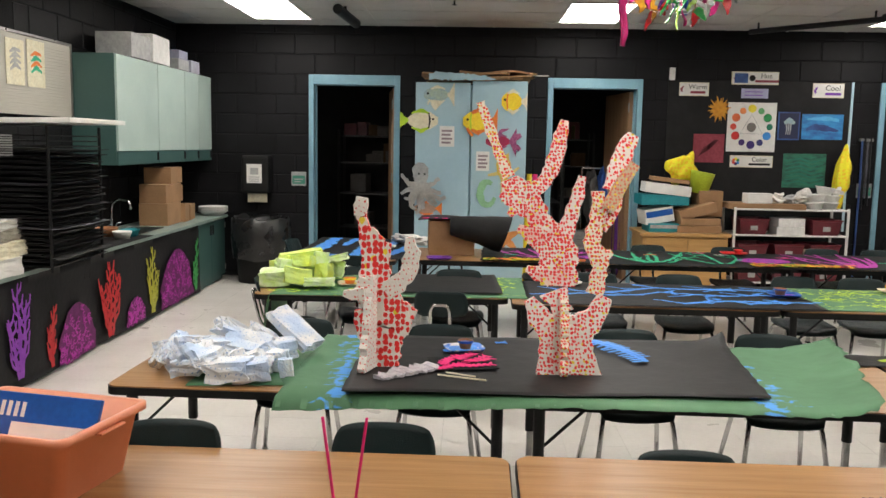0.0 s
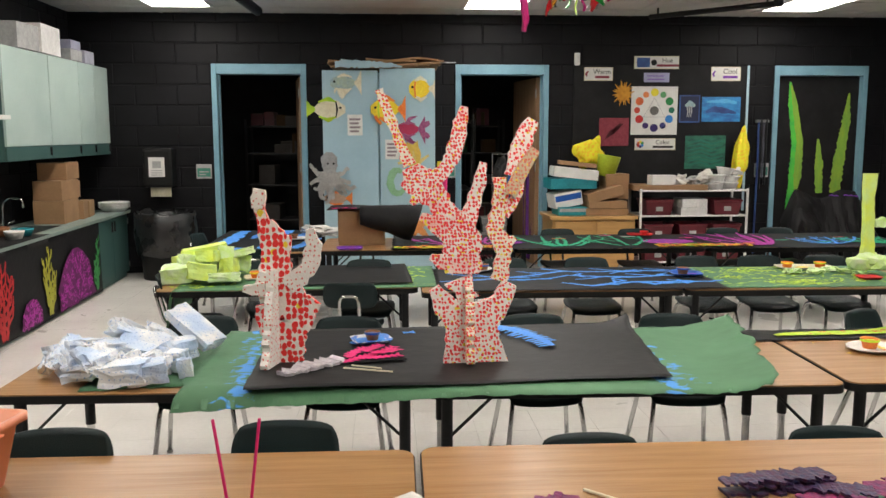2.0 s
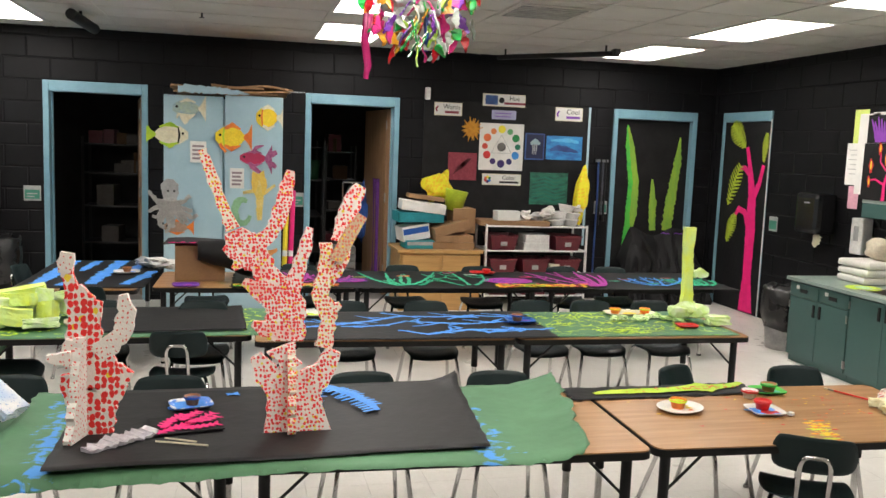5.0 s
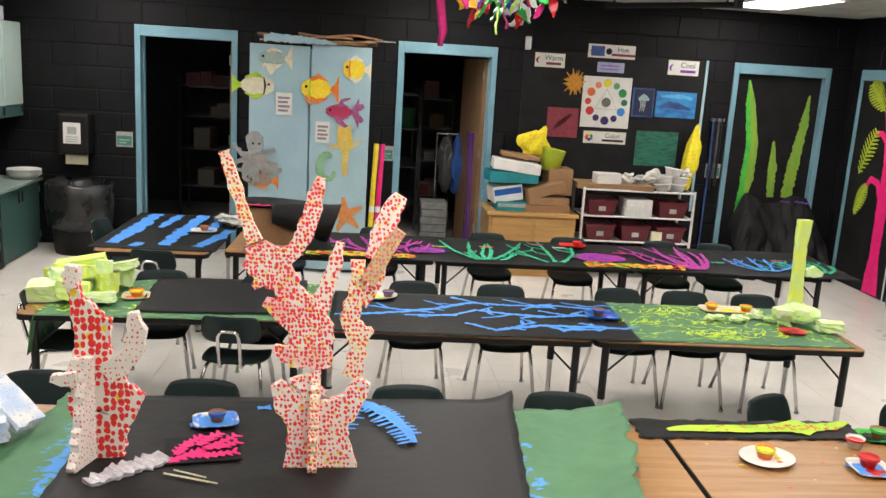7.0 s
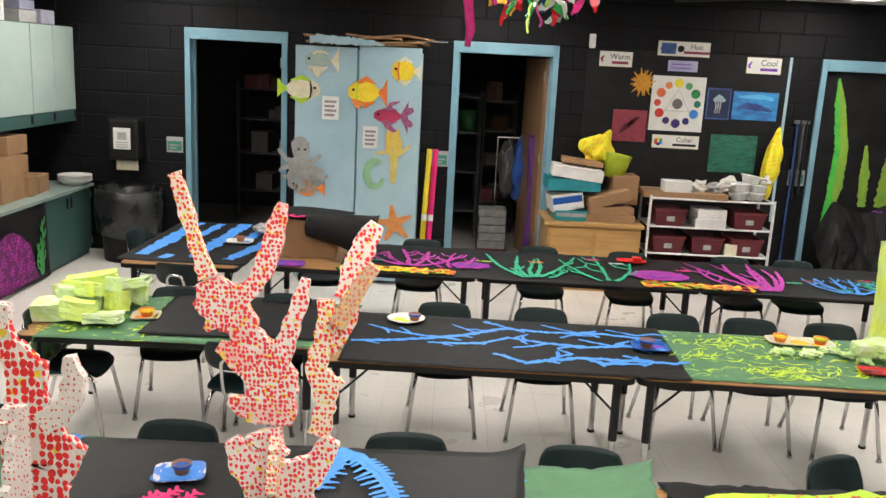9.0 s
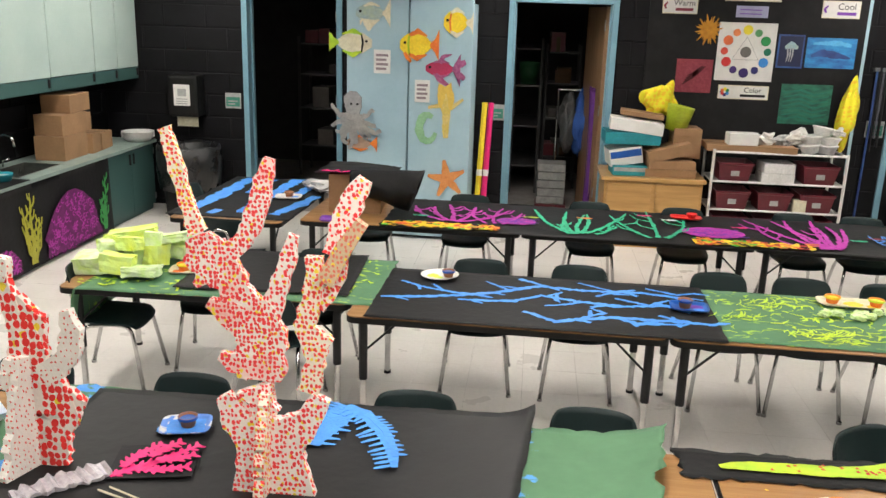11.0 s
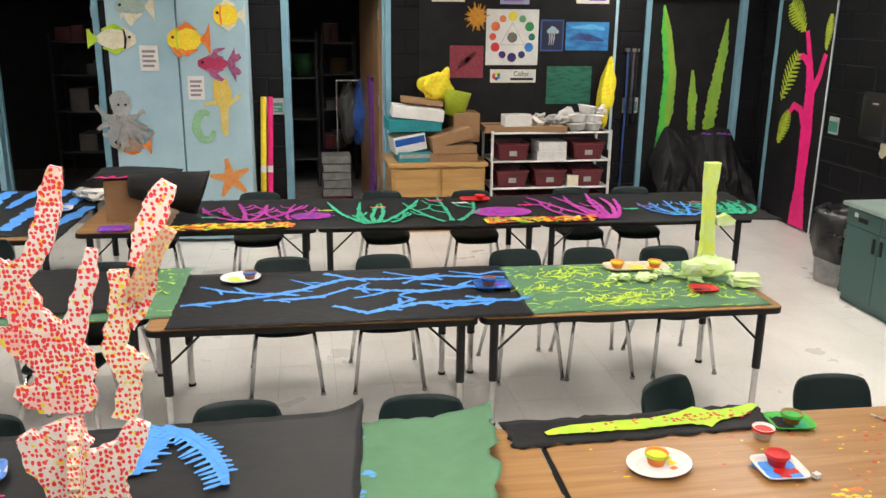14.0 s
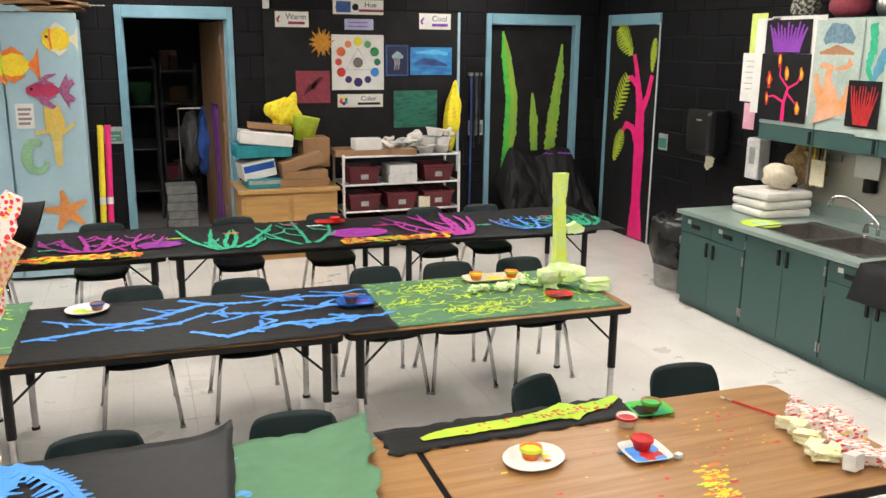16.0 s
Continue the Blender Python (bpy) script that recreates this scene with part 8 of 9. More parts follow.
u = thing("painted_disc", (5.11, 5.80, ZE + 0.001), "flat lime and yellow painted paper disc", "disc")
part("disc", lathe(B(), [(0.135, 0.0), (0.135, 0.002), (0.125, 0.003), (0.07, 0.003)], 28), M_LIMEY, u)
part("centre", lathe(B(), [(0.065, 0.0032), (0.065, 0.005), (0.05, 0.005)], 28), mat("mint_paint", (0.45, 0.72, 0.45), 0.7), u)
bz = thing("black_paper_sheet", (0, 0, 0), "black paper draped over the edge of the worktop", "paper")
part("sheet", sheet(B(), 0, 1, 0, 1, 16, 12, lambda x, y, a, b: Vector((4.78 + 0.09 * min(1, b * 3) + max(0, b - 0.33) * 0.8, 3.7 + 0.98 * a + 0.06 * b, (ZE - 0.18 + 0.19 * min(1, b * 3)) + 0.004 * math.sin(a * 9))), 0.002), M_BLACKPAPER, bz, smooth=True)
# bits hung below the wall cabinets
u = thing("hanging_bag", (XR - 0.08, 6.06, 1.07), "brown paper bag of brushes hung under the cabinets", "bag")
part("bag", blob(B(), (0, 0, 0), 0.16, 3, (0.4, 0.95, 0.95), 3, 0.9), mat("brown_mesh_bag", (0.26, 0.17, 0.06), 0.8, 0, (0.35, 0.26, 0.12), 40, 0.6, 80), u)
part("tag", box(B(), -0.12, -0.115, -0.30, -0.17, -0.12, 0.06), M_CREAM, u, "cream card tag")
for k in range(4):
    part("handle", tube(B(), [(-0.03, -0.05 - 0.05 * k, 0.13), (-0.08, -0.10 - 0.04 * k, -0.14)], 0.006, 6), (M_GREY, M_YELLOW, M_DARK, M_CREAM)[k], u)
u = thing("taped_notice", (XR - 0.06, 5.53, 1.11), "white notice taped over a small dark bottle", "notice")
part("sheet", box(B(), -0.008, 0, -0.11, 0.10, -0.07, 0.08), M_PAPER, u)
part("bottle", cyl(B(), (0.01, -0.03, -0.16), 0.045, 0.085, 16), M_DARK, u, "dark bottle")
u = thing("label_strip", (XR - 0.03, 5.88, 1.14), "grey metal label strip on the splash panel", "label")
part("strip", box(B(), -0.012, 0, -0.10, 0.10, -0.025, 0.025, 0.004), M_STEEL, u)
# artwork on the wall cabinets
XA = 5.415


def hung(y, z):
    return y - 0.06, 0.98 * z + 0.07


def art(y0, y1, z0, z1, material, label, k=0, yx=XA):
    (y0, z0), (y1, z1) = hung(y0, z0), hung(y1, z1)
    ob = thing("pupil_artwork", (yx - 0.003 * k, (y0 + y1) / 2, (z0 + z1) / 2), label, "artwork", "artwork on the east cabinets")
    part("sheet", box(B(), -0.003, 0, -(y1 - y0) / 2, (y1 - y0) / 2, -(z1 - z0) / 2, (z1 - z0) / 2), material, ob)
    return ob


MA = sideways(-0.0035, -1)
art(6.22, 6.45, 1.38, 2.06, M_PAPER, "large plain white paper sheet hung on a cabinet")
art(5.78, 6.30, 1.40, 2.07, M_PAPER, "large plain white paper sheet behind other artwork")
ob = art(5.90, 6.34, 1.815, 2.045, M_BLACKPAPER, "black paper with painted purple sea grass", 2)
for k in range(11):
    y = -0.18 + 0.036 * k
    shape("grass", [(y * 0.6, -0.105), (y * 0.8, 0.0), (y, 0.06 + 0.04 * ((k * 7) % 3) / 2)], [0.014, 0.012, 0.006], MA @ Matrix.Translation((0, 0, 0.0002 * k)), M_VIOLET, ob, 0.001, 0.2, k)
ob = art(5.88, 6.36, 1.34, 1.812, M_BLACKPAPER, "black paper with a painted red tree and flame leaves", 2)
for k, (pts, hw) in enumerate((([(-0.02, -0.23), (-0.02, -0.10), (-0.05, 0.0)], [0.02, 0.014, 0.01]), ([(-0.02, -0.10), (0.08, -0.06), (0.16, -0.07)], [0.01, 0.008, 0.005]), ([(-0.05, 0.0), (0.04, 0.08), (0.04, 0.16)], [0.008, 0.007, 0.004]), ([(-0.05, 0.0), (-0.14, 0.04), (-0.16, 0.10)], [0.008, 0.007, 0.004]), ([(-0.04, -0.03), (-0.12, -0.09), (-0.15, -0.12)], [0.008, 0.006, 0.004]))):
    shape("stem", pts, hw, MA @ Matrix.Translation((0, 0, 0.0003 * k)), M_PINK, ob, 0.001, 0.1, k)
for k, (y, z, r) in enumerate(((0.05, 0.19, 0.04), (-0.03, 0.10, 0.036), (0.14, 0.05, 0.045), (-0.17, 0.10, 0.034), (0.15, -0.08, 0.036), (-0.16, -0.13, 0.034))):
    shape("flame_leaf", [(y, z - r * 1.3), (y, z), (y + 0.01, z + r * 1.3)], [0.01, r * 0.6, 0.006], MA @ Matrix.Translation((0, 0, 0.002)), M_ORANGE if k % 2 else M_REDW, ob, 0.001, 0.3, k)
    shape("flame_core", [(y, z - r * 0.7), (y, z), (y, z + r * 0.8)], [0.004, r * 0.28, 0.004], MA @ Matrix.Translation((0, 0, 0.0032)), M_YELLOW, ob, 0.001, 0.3, k)
M_MINTP = mat("pale_mint_paper", (0.46, 0.55, 0.50), 0.8)
ob = art(5.46, 5.86, 1.40, 2.035, M_MINTP, "pale green paper with an orange coral and blue jellyfish", 1)
shape("jelly_bell", [(-0.13, 0.18), (-0.05, 0.22), (0.05, 0.23), (0.12, 0.17)], [0.02, 0.06, 0.06, 0.02], MA, mat("slate_blue_paint", (0.10, 0.20, 0.28), 0.7, 0, (0.18, 0.28, 0.34), 30), ob, 0.001, 0.1)
shape("jelly_base", [(-0.14, 0.10), (0.0, 0.125), (0.15, 0.10)], [0.008, 0.03, 0.008], MA, mat("rust_paint", (0.42, 0.20, 0.10), 0.7), ob, 0.001, 0.15)
M_CORALP = mat("coral_orange_paint", (0.70, 0.30, 0.10), 0.7, 0, (0.74, 0.42, 0.30), 9, fine=0.15)
for k, (pts, hw) in enumerate((([(0.0, -0.31), (0.03, -0.22), (0.04, -0.12)], [0.17, 0.10, 0.05]), ([(0.04, -0.14), (0.06, -0.04), (0.03, 0.03)], [0.045, 0.03, 0.02]), ([(0.10, -0.2), (0.15, -0.10), (0.16, -0.03)], [0.04, 0.03, 0.014]), ([(-0.10, -0.24), (-0.13, -0.14), (-0.12, -0.10)], [0.05, 0.03, 0.02]), ([(0.0, 0.0), (-0.10, 0.02), (-0.13, 0.05)], [0.012, 0.014, 0.03]), ([(0.03, 0.0), (0.10, 0.03), (0.13, 0.01)], [0.012, 0.018, 0.014]))):
    shape("coral_shape", pts, hw, MA @ Matrix.Translation((0, 0, 0.0004 * k)), M_CORALP, ob, 0.001, 0.2, k)
ob = art(5.27, 5.53, 1.36, 1.655, M_BLACKPAPER, "black paper with red branching coral print", 3)
for k in range(14):
    y = -0.10 + 0.0155 * k
    shape("red_twig", [(y * 0.5, -0.13), (y * 0.8, -0.02), (y + 0.01 * ((k % 3) - 1), 0.08 + 0.03 * (k % 2))], [0.004, 0.005, 0.003], MA @ Matrix.Translation((0, 0, 0.0002 * k)), M_REDW, ob, 0.001, 0.3, k)
ob = art(4.86, 5.44, 1.30, 2.04, M_MINTP, "pale green paper with green and blue sea shapes")
shape("sea_shape", [(0.24, 0.33), (0.22, 0.2), (0.25, 0.06), (0.21, -0.02)], [0.03, 0.03, 0.024, 0.014], MA, M_TEAL, ob, 0.001, 0.3, 1)
shape("sea_shape", [(0.10, 0.20), (0.15, 0.10), (0.20, -0.02)], [0.03, 0.036, 0.02], MA @ Matrix.Translation((0, 0, 0.0012)), mat("sea_blue_paint", (0.10, 0.32, 0.45), 0.7), ob, 0.001, 0.3, 2)
for y0, y1, z0, z1, mm, lab in ((6.355, 6.52, 1.80, 2.08, mat("lime_note_paper", (0.62, 0.74, 0.18), 0.8), "lime green note sheet hung at the cabinet end"), (6.36, 6.58, 1.45, 1.80, M_PAPER, "white printed sheet hung at the cabinet end"), (6.40, 6.52, 1.25, 1.44, mat("pink_note_paper", (0.70, 0.36, 0.45), 0.8), "pink note strip hung at the cabinet end")):
    ob = thing("hung_note", (XA + 0.006, -0.06, 0.045), lab, "note")
    part("sheet", box(B(), -0.003, 0, y0, y1, z0, z1), mm, ob)
    if mm is M_PAPER:
        for q in range(6):
            part("print_bar", box(B(), -0.0045, -0.0032, y0 + 0.03, y1 - 0.03 - 0.02 * (q % 2), z1 - 0.06 - 0.04 * q, z1 - 0.054 - 0.04 * q), M_GREY, ob)
for y, r, mm, lab, h in ((6.15, 0.10, mat("mosaic_ball", (0.45, 0.42, 0.34), 0.7, 0, (0.04, 0.04, 0.04), 55, 0.4, 60, lo=0.45, hi=0.5), "speckled round bowl on the cabinets", 0.9), (5.75, 0.13, M_WINE, "dark red box on the cabinets", 0.7), (5.47, 0.05, M_STEEL, "steel jar on the cabinets", 1.6), (5.2, 0.06, mat("rose_jar", (0.45, 0.16, 0.16), 0.5), "rose coloured jar on the cabinets", 1.5)):
    u = thing("cabinet_top_item", (5.56, y - 0.06, 2.084), lab, "vessel")
    part("vessel", lathe(B(), [(r * 0.6, 0.0), (r * 0.98, r * 0.5 * h), (r, r * h), (r * 0.8, r * 1.5 * h), (r * 0.55, r * 1.8 * h)], 22), mm, u, smooth=True)

# ---- ceiling fittings ----
u = thing("ceiling_track_bar", (0, 0, 0), "black metal bar hung below the ceiling", "bar")
part("bar", tube(B(), [(2.93, 8.75, 2.62), (3.80, 7.80, 2.62)], 0.026, 10), M_BLACKMETAL, u)
for p in ((2.99, 8.68), (3.74, 7.87)):
    part("hanger", tube(B(), [(p[0], p[1], 2.62), (p[0], p[1], 2.70)], 0.010, 8), M_BLACKMETAL, u)
part("end_box", box(B(), 3.77, 3.83, 7.74, 7.82, 2.59, 2.66, 0.005), M_BLACKMETAL, u)
u = thing("ceiling_spotlight", (0, 0, 0), "black cylindrical spotlight fixed to the ceiling", "spotlight")
part("barrel", tube(B(), [(-0.98, 7.75, 2.64), (-0.90, 8.38, 2.60)], 0.045, 14), M_BLACKMETAL, u)
part("bracket", tube(B(), [(-0.95, 8.0, 2.63), (-0.95, 8.0, 2.70)], 0.014, 8), M_BLACKMETAL, u)
u = thing("ceiling_vent", (2.55, 6.3, ZC), "grey square ceiling air vent", "vent")
part("frame", box(B(), -0.29, 0.29, -0.29, 0.29, -0.006, -0.001), M_CEIL, u)
for k in range(7):
    part("slat", box(B(), -0.25, 0.25, -0.25 + 0.075 * k, -0.21 + 0.075 * k, -0.014, -0.0065), M_GREY, u)
for x, y in ((0.05, 7.6), (1.9, 8.4)):
    u = thing("sprinkler_head", (x, y, ZC - 0.001), "small ceiling sprinkler head", "sprinkler", "sprinklers")
    part("stem", cyl(B(), (0, 0, -0.035), 0.008, 0.035, 10), M_BLACKMETAL, u)
    part("plate", cyl(B(), (0, 0, -0.04), 0.022, 0.004, 14), M_BLACKMETAL, u)
# the bright cluster of twisted plastic
hc = thing("hanging_sculpture", (1.395, 5.25, 2.44), "hanging cluster of twisted bright translucent plastic shapes", "hanging sculpture")
part("core", blob(B(), (0, 0, 0.10), 0.14, 2, (1.4, 1.1, 0.9), 3, 0.4), GEMS[6], hc)
part("cord", tube(B(), [(0, 0, 0.1), (0, 0, 0.259)], 0.006, 6), M_DARK, hc)
rng = random.Random(33)
for k in range(150):
    a, e = rng.uniform(0, 2 * math.pi), rng.uniform(-1.2, 0.5)
    r = rng.uniform(0.12, 0.34)
    c = Vector((r * math.cos(a) * math.cos(e) * 1.1, r * math.sin(a) * math.cos(e), 0.10 + r * math.sin(e) * 0.9))
    l, w = rng.uniform(0.06, 0.15), rng.uniform(0.014, 0.034)
    bm = ribbon(B(), [(0, 0), (0.02 * rng.uniform(-1, 1), -l * 0.5), (0.03 * rng.uniform(-1, 1), -l)], [w * 0.5, w, w * 0.25], 0.008, pose(*c, rng.uniform(50, 130), rng.uniform(-40, 40), math.degrees(a)), 0.3, 0.012, k)
    for v in bm.verts:
        v.co += 0.012 * noise.noise_vector(v.co * 22)
        v.co.z = min(v.co.z, 0.25)
    part("petal", bm, rng.choice((GEMS[1], GEMS[2], GEMS[3], GEMS[1], GEMS[4], GEMS[0], GEMS[5], GEMS[6])), hc)
bm = B()
for q in range(3):
    tube(bm, [(-0.31 + 0.02 * q, -0.02, 0.0), (-0.32 + 0.012 * q, 0.0, -0.15), (-0.295 + 0.01 * q, 0.01, -0.30), (-0.30, 0.0, -0.375)], 0.016 - 0.003 * q, 7)
part("tassel", bm, GEMS[4], hc, "pink twisted tassel", True)
part("tassel", tube(B(), [(0.04, -0.04, 0.02), (0.05, -0.04, -0.10), (0.045, -0.04, -0.20)], 0.016, 7), GEMS[7], hc, "blue twisted tassel", True)

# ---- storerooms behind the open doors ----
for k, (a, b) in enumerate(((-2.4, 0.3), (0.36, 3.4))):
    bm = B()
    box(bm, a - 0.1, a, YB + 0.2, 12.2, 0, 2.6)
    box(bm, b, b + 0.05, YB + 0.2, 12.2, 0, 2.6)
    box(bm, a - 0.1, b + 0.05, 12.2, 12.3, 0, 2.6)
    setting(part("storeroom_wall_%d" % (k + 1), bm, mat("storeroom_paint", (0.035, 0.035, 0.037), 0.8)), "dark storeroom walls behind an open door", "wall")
    # Ceiling out of view, added so that no stray light enters from above.
    bm = box(B(), a - 0.1, b + 0.05, YB + 0.2, 12.3, 2.6, 2.65)
    setting(part("storeroom_ceiling_%d" % (k + 1), bm, M_CEIL), "unseen storeroom ceiling added to keep light out", "ceiling")
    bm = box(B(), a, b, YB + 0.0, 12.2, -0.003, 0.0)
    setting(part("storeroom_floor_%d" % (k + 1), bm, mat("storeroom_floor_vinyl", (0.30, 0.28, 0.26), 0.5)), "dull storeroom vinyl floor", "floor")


# Rack, box and paper colours darkened to carry the storerooms' lack of light.
M_DIMREAM = mat("dimmed_paper", (0.26, 0.26, 0.25), 0.8, 0, (0.18, 0.18, 0.18), 14)
M_RACK = mat("dimmed_rack_steel", (0.05, 0.05, 0.05), 0.5)
M_DIMBOX = mat("dimmed_grey_box", (0.12, 0.11, 0.10), 0.8)
M_DIMCARD = mat("dimmed_cardboard", (0.10, 0.06, 0.03), 0.9)


def rack(x0, x1, y0, y1, zs, label):
    ob = thing("storage_shelf", (0, 0, 0), label, "shelf")
    for x in (x0, x1):
        for y in (y0, y1):
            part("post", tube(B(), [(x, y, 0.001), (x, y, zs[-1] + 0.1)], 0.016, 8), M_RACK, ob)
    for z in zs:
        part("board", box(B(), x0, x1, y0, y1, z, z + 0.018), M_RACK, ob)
    return ob


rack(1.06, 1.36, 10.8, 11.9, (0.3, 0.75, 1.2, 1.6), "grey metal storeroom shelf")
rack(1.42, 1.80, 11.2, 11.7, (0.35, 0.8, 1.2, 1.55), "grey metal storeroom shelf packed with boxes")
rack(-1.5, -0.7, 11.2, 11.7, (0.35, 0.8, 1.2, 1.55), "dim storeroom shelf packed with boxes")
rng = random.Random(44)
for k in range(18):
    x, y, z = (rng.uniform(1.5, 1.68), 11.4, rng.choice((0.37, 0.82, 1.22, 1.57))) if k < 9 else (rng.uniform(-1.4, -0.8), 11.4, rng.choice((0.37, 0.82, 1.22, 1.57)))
    carton(x, y, z, rng.uniform(0.12, 0.22), 0.3, rng.uniform(0.10, 0.25), rng.uniform(-8, 8), rng.choice((M_DIMBOX, M_DIMCARD, M_MAROON, M_DIMBOX, M_DIMCARD)), "storage box on a storeroom shelf, coloured dim", 0, None, "storeroom boxes")
# Bucket green mixed darker, with the room's dimness put into its colour.
u = thing("green_bucket", (1.22, 11.0, 1.22), "green plastic bucket on a storeroom shelf, coloured dim", "bucket")
part("shell", lathe(B(), [(0.09, 0.0), (0.12, 0.24), (0.11, 0.24), (0.085, 0.01)], 20), mat("dimmed_green_plastic", (0.015, 0.09, 0.03), 0.6), u, smooth=True)
u = thing("coat_rail", (0, 0, 0), "chrome coat rail in a dark storeroom", "rail")
part("rail", tube(B(), [(1.55, 10.35, 1.22), (2.25, 10.35, 1.22)], 0.012, 8), M_CHROME, u)
part("upright", tube(B(), [(1.55, 10.35, 0.001), (1.55, 10.35, 1.22)], 0.012, 8), M_CHROME, u)
part("upright", tube(B(), [(2.25, 10.35, 0.001), (2.25, 10.35, 1.22)], 0.012, 8), M_CHROME, u)
for k, (x, mm, l, nm) in enumerate(((1.66, M_CLOTHG, 0.62, "grey"), (1.80, M_CLOTHB, 0.66, "blue"), (1.90, M_CLOTHB, 0.62, "blue"))):
    u = thing("hanging_garment", (x, 10.35, 0), "%s garment hanging on a storeroom rail" % nm, "garment", "hanging garments")
    bm = blob(B(), (0, 0, 1.18 - l / 2), 1, k + 1, (0.075, 0.19, l / 2), 4, 0.4)
    for v in bm.verts:
        v.co.x += 0.02 * math.sin(v.co.y * 50)
    part("cloth", bm, mm, u, smooth=True)
    part("hook", tube(B(), [(0, 0, 1.16), (0, 0, 1.235)], 0.006, 6), M_CHROME, u)
u = thing("purple_curtain", (1.925, 9.78, 0), "long purple cloth hanging by the storeroom door", "curtain")
bm = sheet(B(), 0, 1, 0, 1, 24, 20, lambda x, y, a, b: Vector((0.06 * math.sin(a * 12) * (0.4 + b) - 0.05 * (1 - b) ** 2, -0.16 + 0.32 * a, 0.05 + 1.25 * b)), 0.004)
part("cloth", bm, M_CLOTHP, u, smooth=True)
u = thing("paper_trolley", (1.52, 10.0, 0), "low trolley stacked with white paper in a storeroom", "trolley")
part("base", box(B(), -0.16, 0.16, -0.16, 0.16, 0.05, 0.08), M_MAROON, u)
for sx in (-1, 1):
    for sy in (-1, 1):
        part("castor", cyl(B(), (sx * 0.13, sy * 0.13, 0), 0.022, 0.05, 12), M_DARK, u)
for k in range(5):
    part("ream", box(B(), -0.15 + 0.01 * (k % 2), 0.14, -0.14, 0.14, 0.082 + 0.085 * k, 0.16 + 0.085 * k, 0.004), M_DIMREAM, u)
u = thing("door_poster", (0, 0, 0), "white printed poster on an open door", "poster")
part("sheet", box(B(), -0.665, -0.655, 9.60, 9.95, 1.12, 1.72), M_PAPER, u)

# ---- blocks of the walls ----
HB, LB = 0.2128, 0.4256
block_mesh = {}


def block(parent, u0, u1, z0, z1, side):
    """One painted block, proud of the joints, with eased edges."""
    g = 0.005
    a, b, c, d = u0 + g, u1 - g, z0 + g, z1 - g
    if b - a < 0.02 or d - c < 0.02:
        return
    key = (round(b - a, 3), round(d - c, 3), side)
    if key not in block_mesh:
        bm = B()
        w, h, e = (b - a) / 2, (d - c) / 2, 0.006
        lo = [(-w, -h), (w, -h), (w, h), (-w, h)]
        hi = [(-w + e, -h + e), (w - e, -h + e), (w - e, h - e), (-w + e, h - e)]
        put = {"n": lambda x, z, q: (x, -q, z), "e": lambda x, z, q: (-q, x, z), "w": lambda x, z, q: (q, x, z)}[side]
        V0, V1 = [bm.verts.new(put(x, z, 0.0)) for x, z in lo], [bm.verts.new(put(x, z, 0.0045)) for x, z in hi]
        bm.faces.new(V1)
        for q in range(4):
            bm.faces.new((V0[q], V0[(q + 1) % 4], V1[(q + 1) % 4], V1[q]))
        bmesh.ops.recalc_face_normals(bm, faces=bm.faces)
        if sum((f.normal[1] if side == "n" else f.normal[0]) for f in bm.faces) * (-1 if side in "ne" else 1) < 0:
            bmesh.ops.reverse_faces(bm, faces=bm.faces)
        me = bpy.data.meshes.new("block")
        bm.to_mesh(me)
        bm.free()
        me.materials.append(M_WALL)
        block_mesh[key] = me
    ob = new("block", block_mesh[key])
    ob.parent = parent
    mid, z = (a + b) / 2, (c + d) / 2
    ob.location = {"n": (mid, YB + 0.004, z), "e": (XR + 0.004, mid, z), "w": (XL - 0.004, mid, z)}[side]


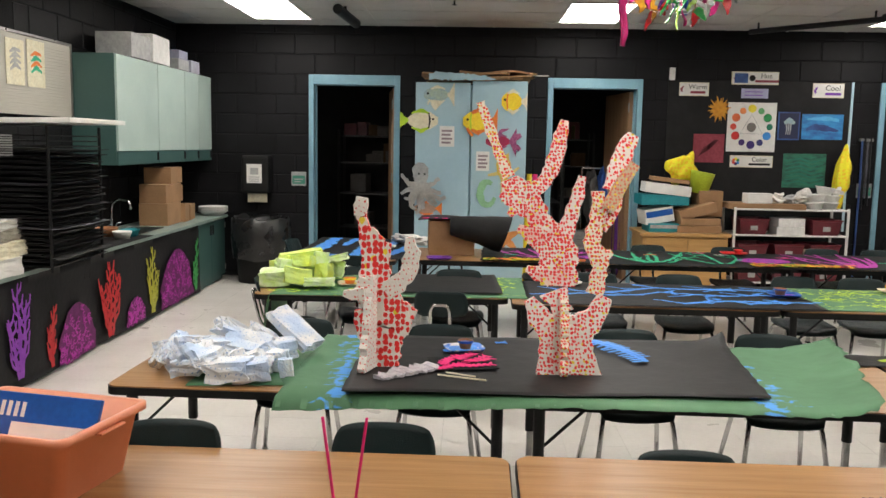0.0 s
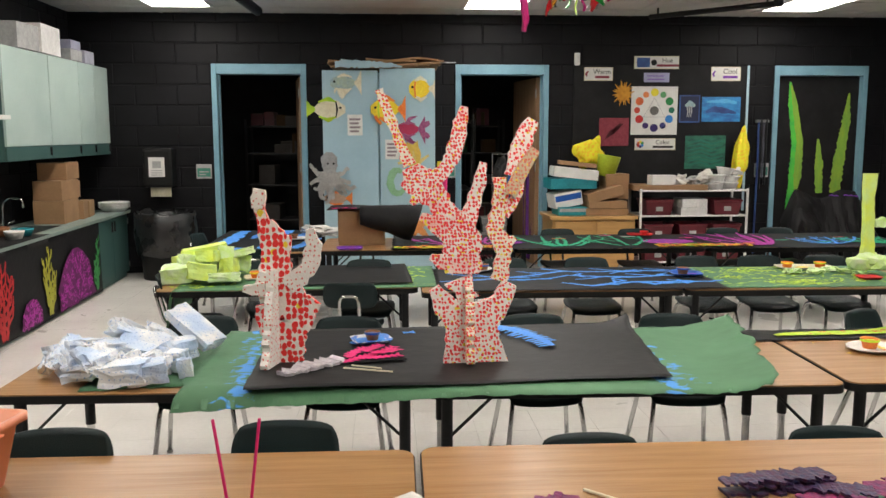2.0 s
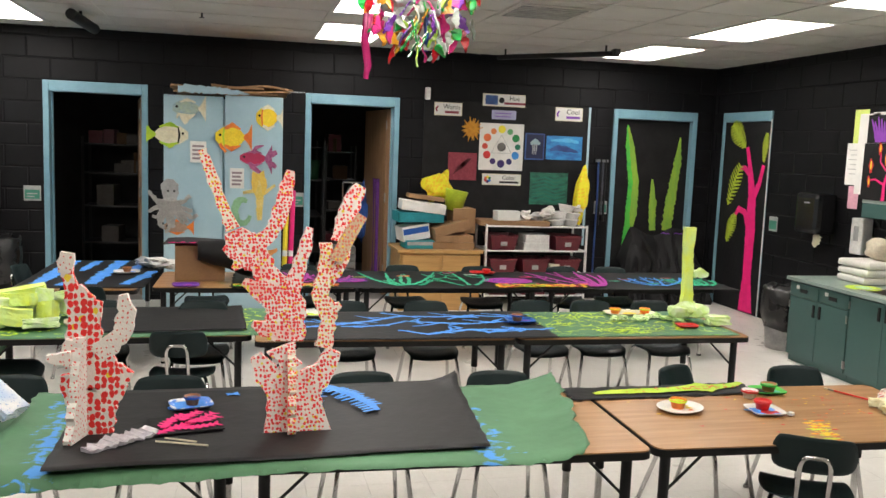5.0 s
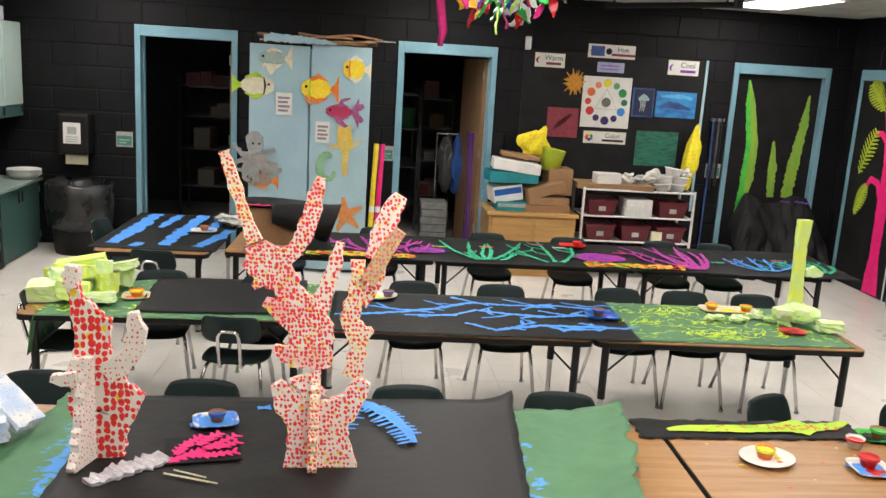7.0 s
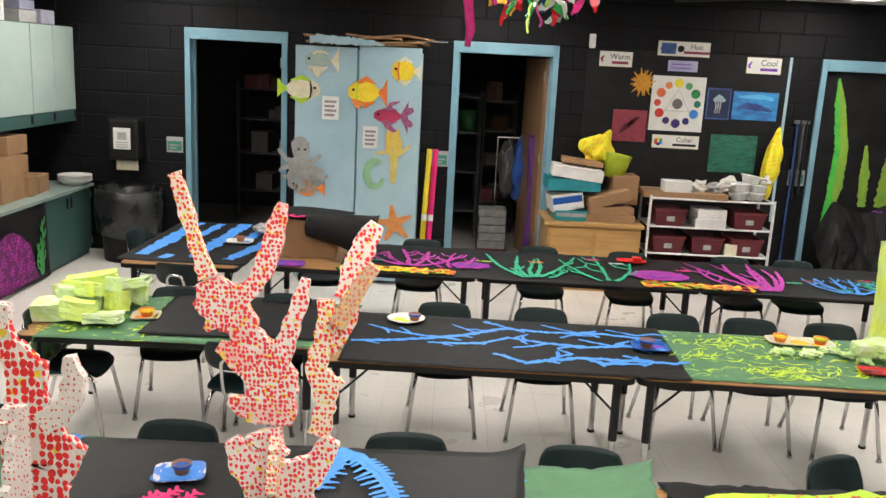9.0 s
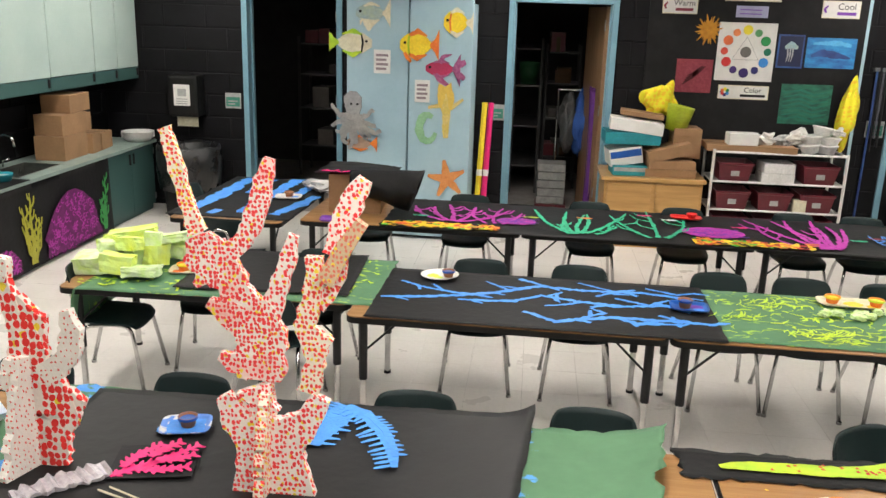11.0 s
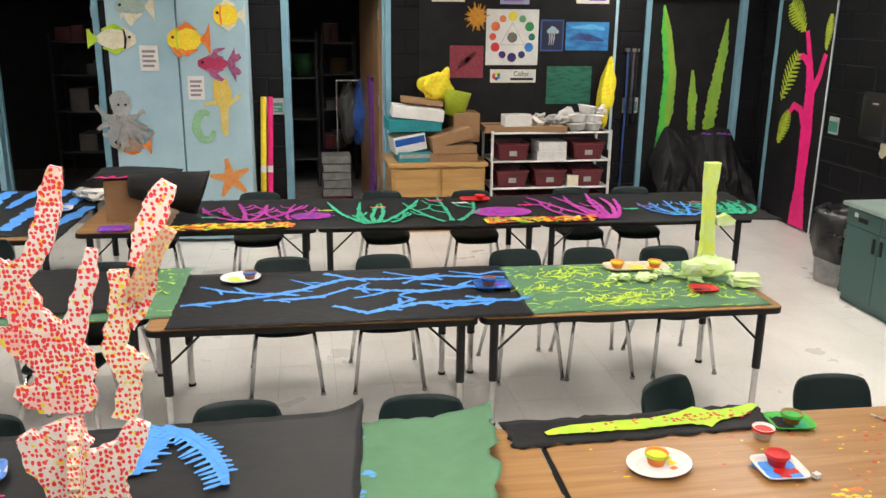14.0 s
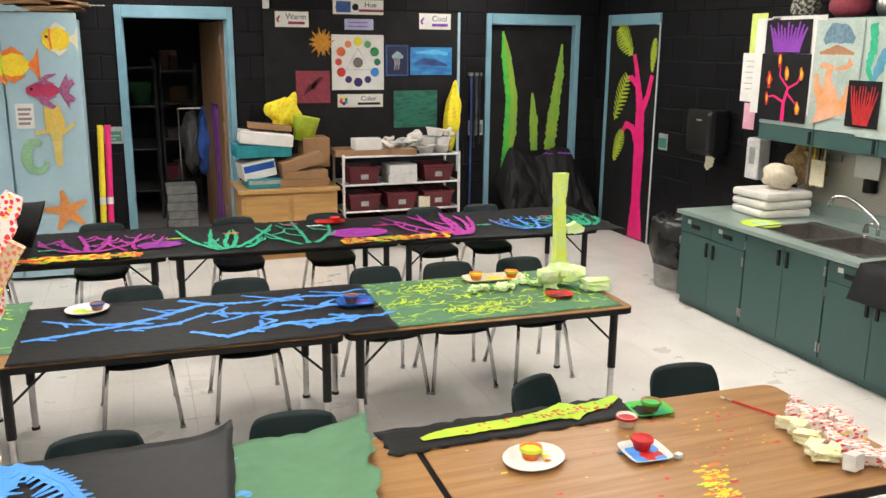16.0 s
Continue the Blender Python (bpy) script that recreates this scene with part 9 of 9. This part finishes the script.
def lay(parent, side, lo, hi, openings):
    z, row = DTOP - 11 * HB, 0
    while z < ZC:
        a, b = max(z, 0), min(z + HB, ZC)
        cuts = [(o0, o1) for o0, o1, top in openings if a < top - 0.02]
        spans, start = [], lo
        for o0, o1 in sorted(cuts):
            spans.append((start, o0))
            start = o1
        spans.append((start, hi))
        for s0, s1 in spans:
            x = lo - (LB / 2 if row % 2 else 0)
            while x < s1:
                u0, u1 = max(x, s0), min(x + LB, s1)
                if u1 - u0 > 0.03 and b - a > 0.03:
                    block(parent, u0, u1, a, b, side)
                x += LB
        z += HB
        row += 1


lay(wall_north, "n", XL, XR, [(a, b, DTOP) for a, b in DOORS])
lay(wall_east, "e", 5.6, YB, [(D4[0], D4[1], DTOP)])
lay(wall_west, "w", 6.0, YB, [])

# ---- floor tiles ----
tile_mesh = {}
far = B()
rng = random.Random(9)
n_tiles = 0
TS = 0.305
M_TILE = M_FLOOR
y = YF
while y < YB:
    x = XL
    while x < XR:
        x1, y1 = min(x + TS, XR), min(y + TS, YB)
        if x1 - x > 0.02 and y1 - y > 0.02:
            key = (round(x1 - x, 3), round(y1 - y, 3))
            if 3.3 < y < 6.4 and -2.4 < x < 4.6 and n_tiles < 300:
                if key not in tile_mesh:
                    bm = box(B(), -(x1 - x) / 2 + 0.0006, (x1 - x) / 2 - 0.0006, -(y1 - y) / 2 + 0.0006, (y1 - y) / 2 - 0.0006, -0.004, 0.0)
                    me = bpy.data.meshes.new("tile")
                    bm.to_mesh(me)
                    bm.free()
                    me.materials.append(M_TILE)
                    tile_mesh[key] = me
                ob = new("tile", tile_mesh[key])
                ob.parent = floor
                ob.location = ((x + x1) / 2, (y + y1) / 2, 0)
                n_tiles += 1
            else:
                v = [far.verts.new(p) for p in ((x + 0.0006, y + 0.0006, 0), (x1 - 0.0006, y + 0.0006, 0), (x1 - 0.0006, y1 - 0.0006, 0), (x + 0.0006, y1 - 0.0006, 0))]
                far.faces.new(v)
        x += TS
    y += TS
ob = part("far_tiles", far, M_TILE, floor)
ob["kind"] = "stuff"
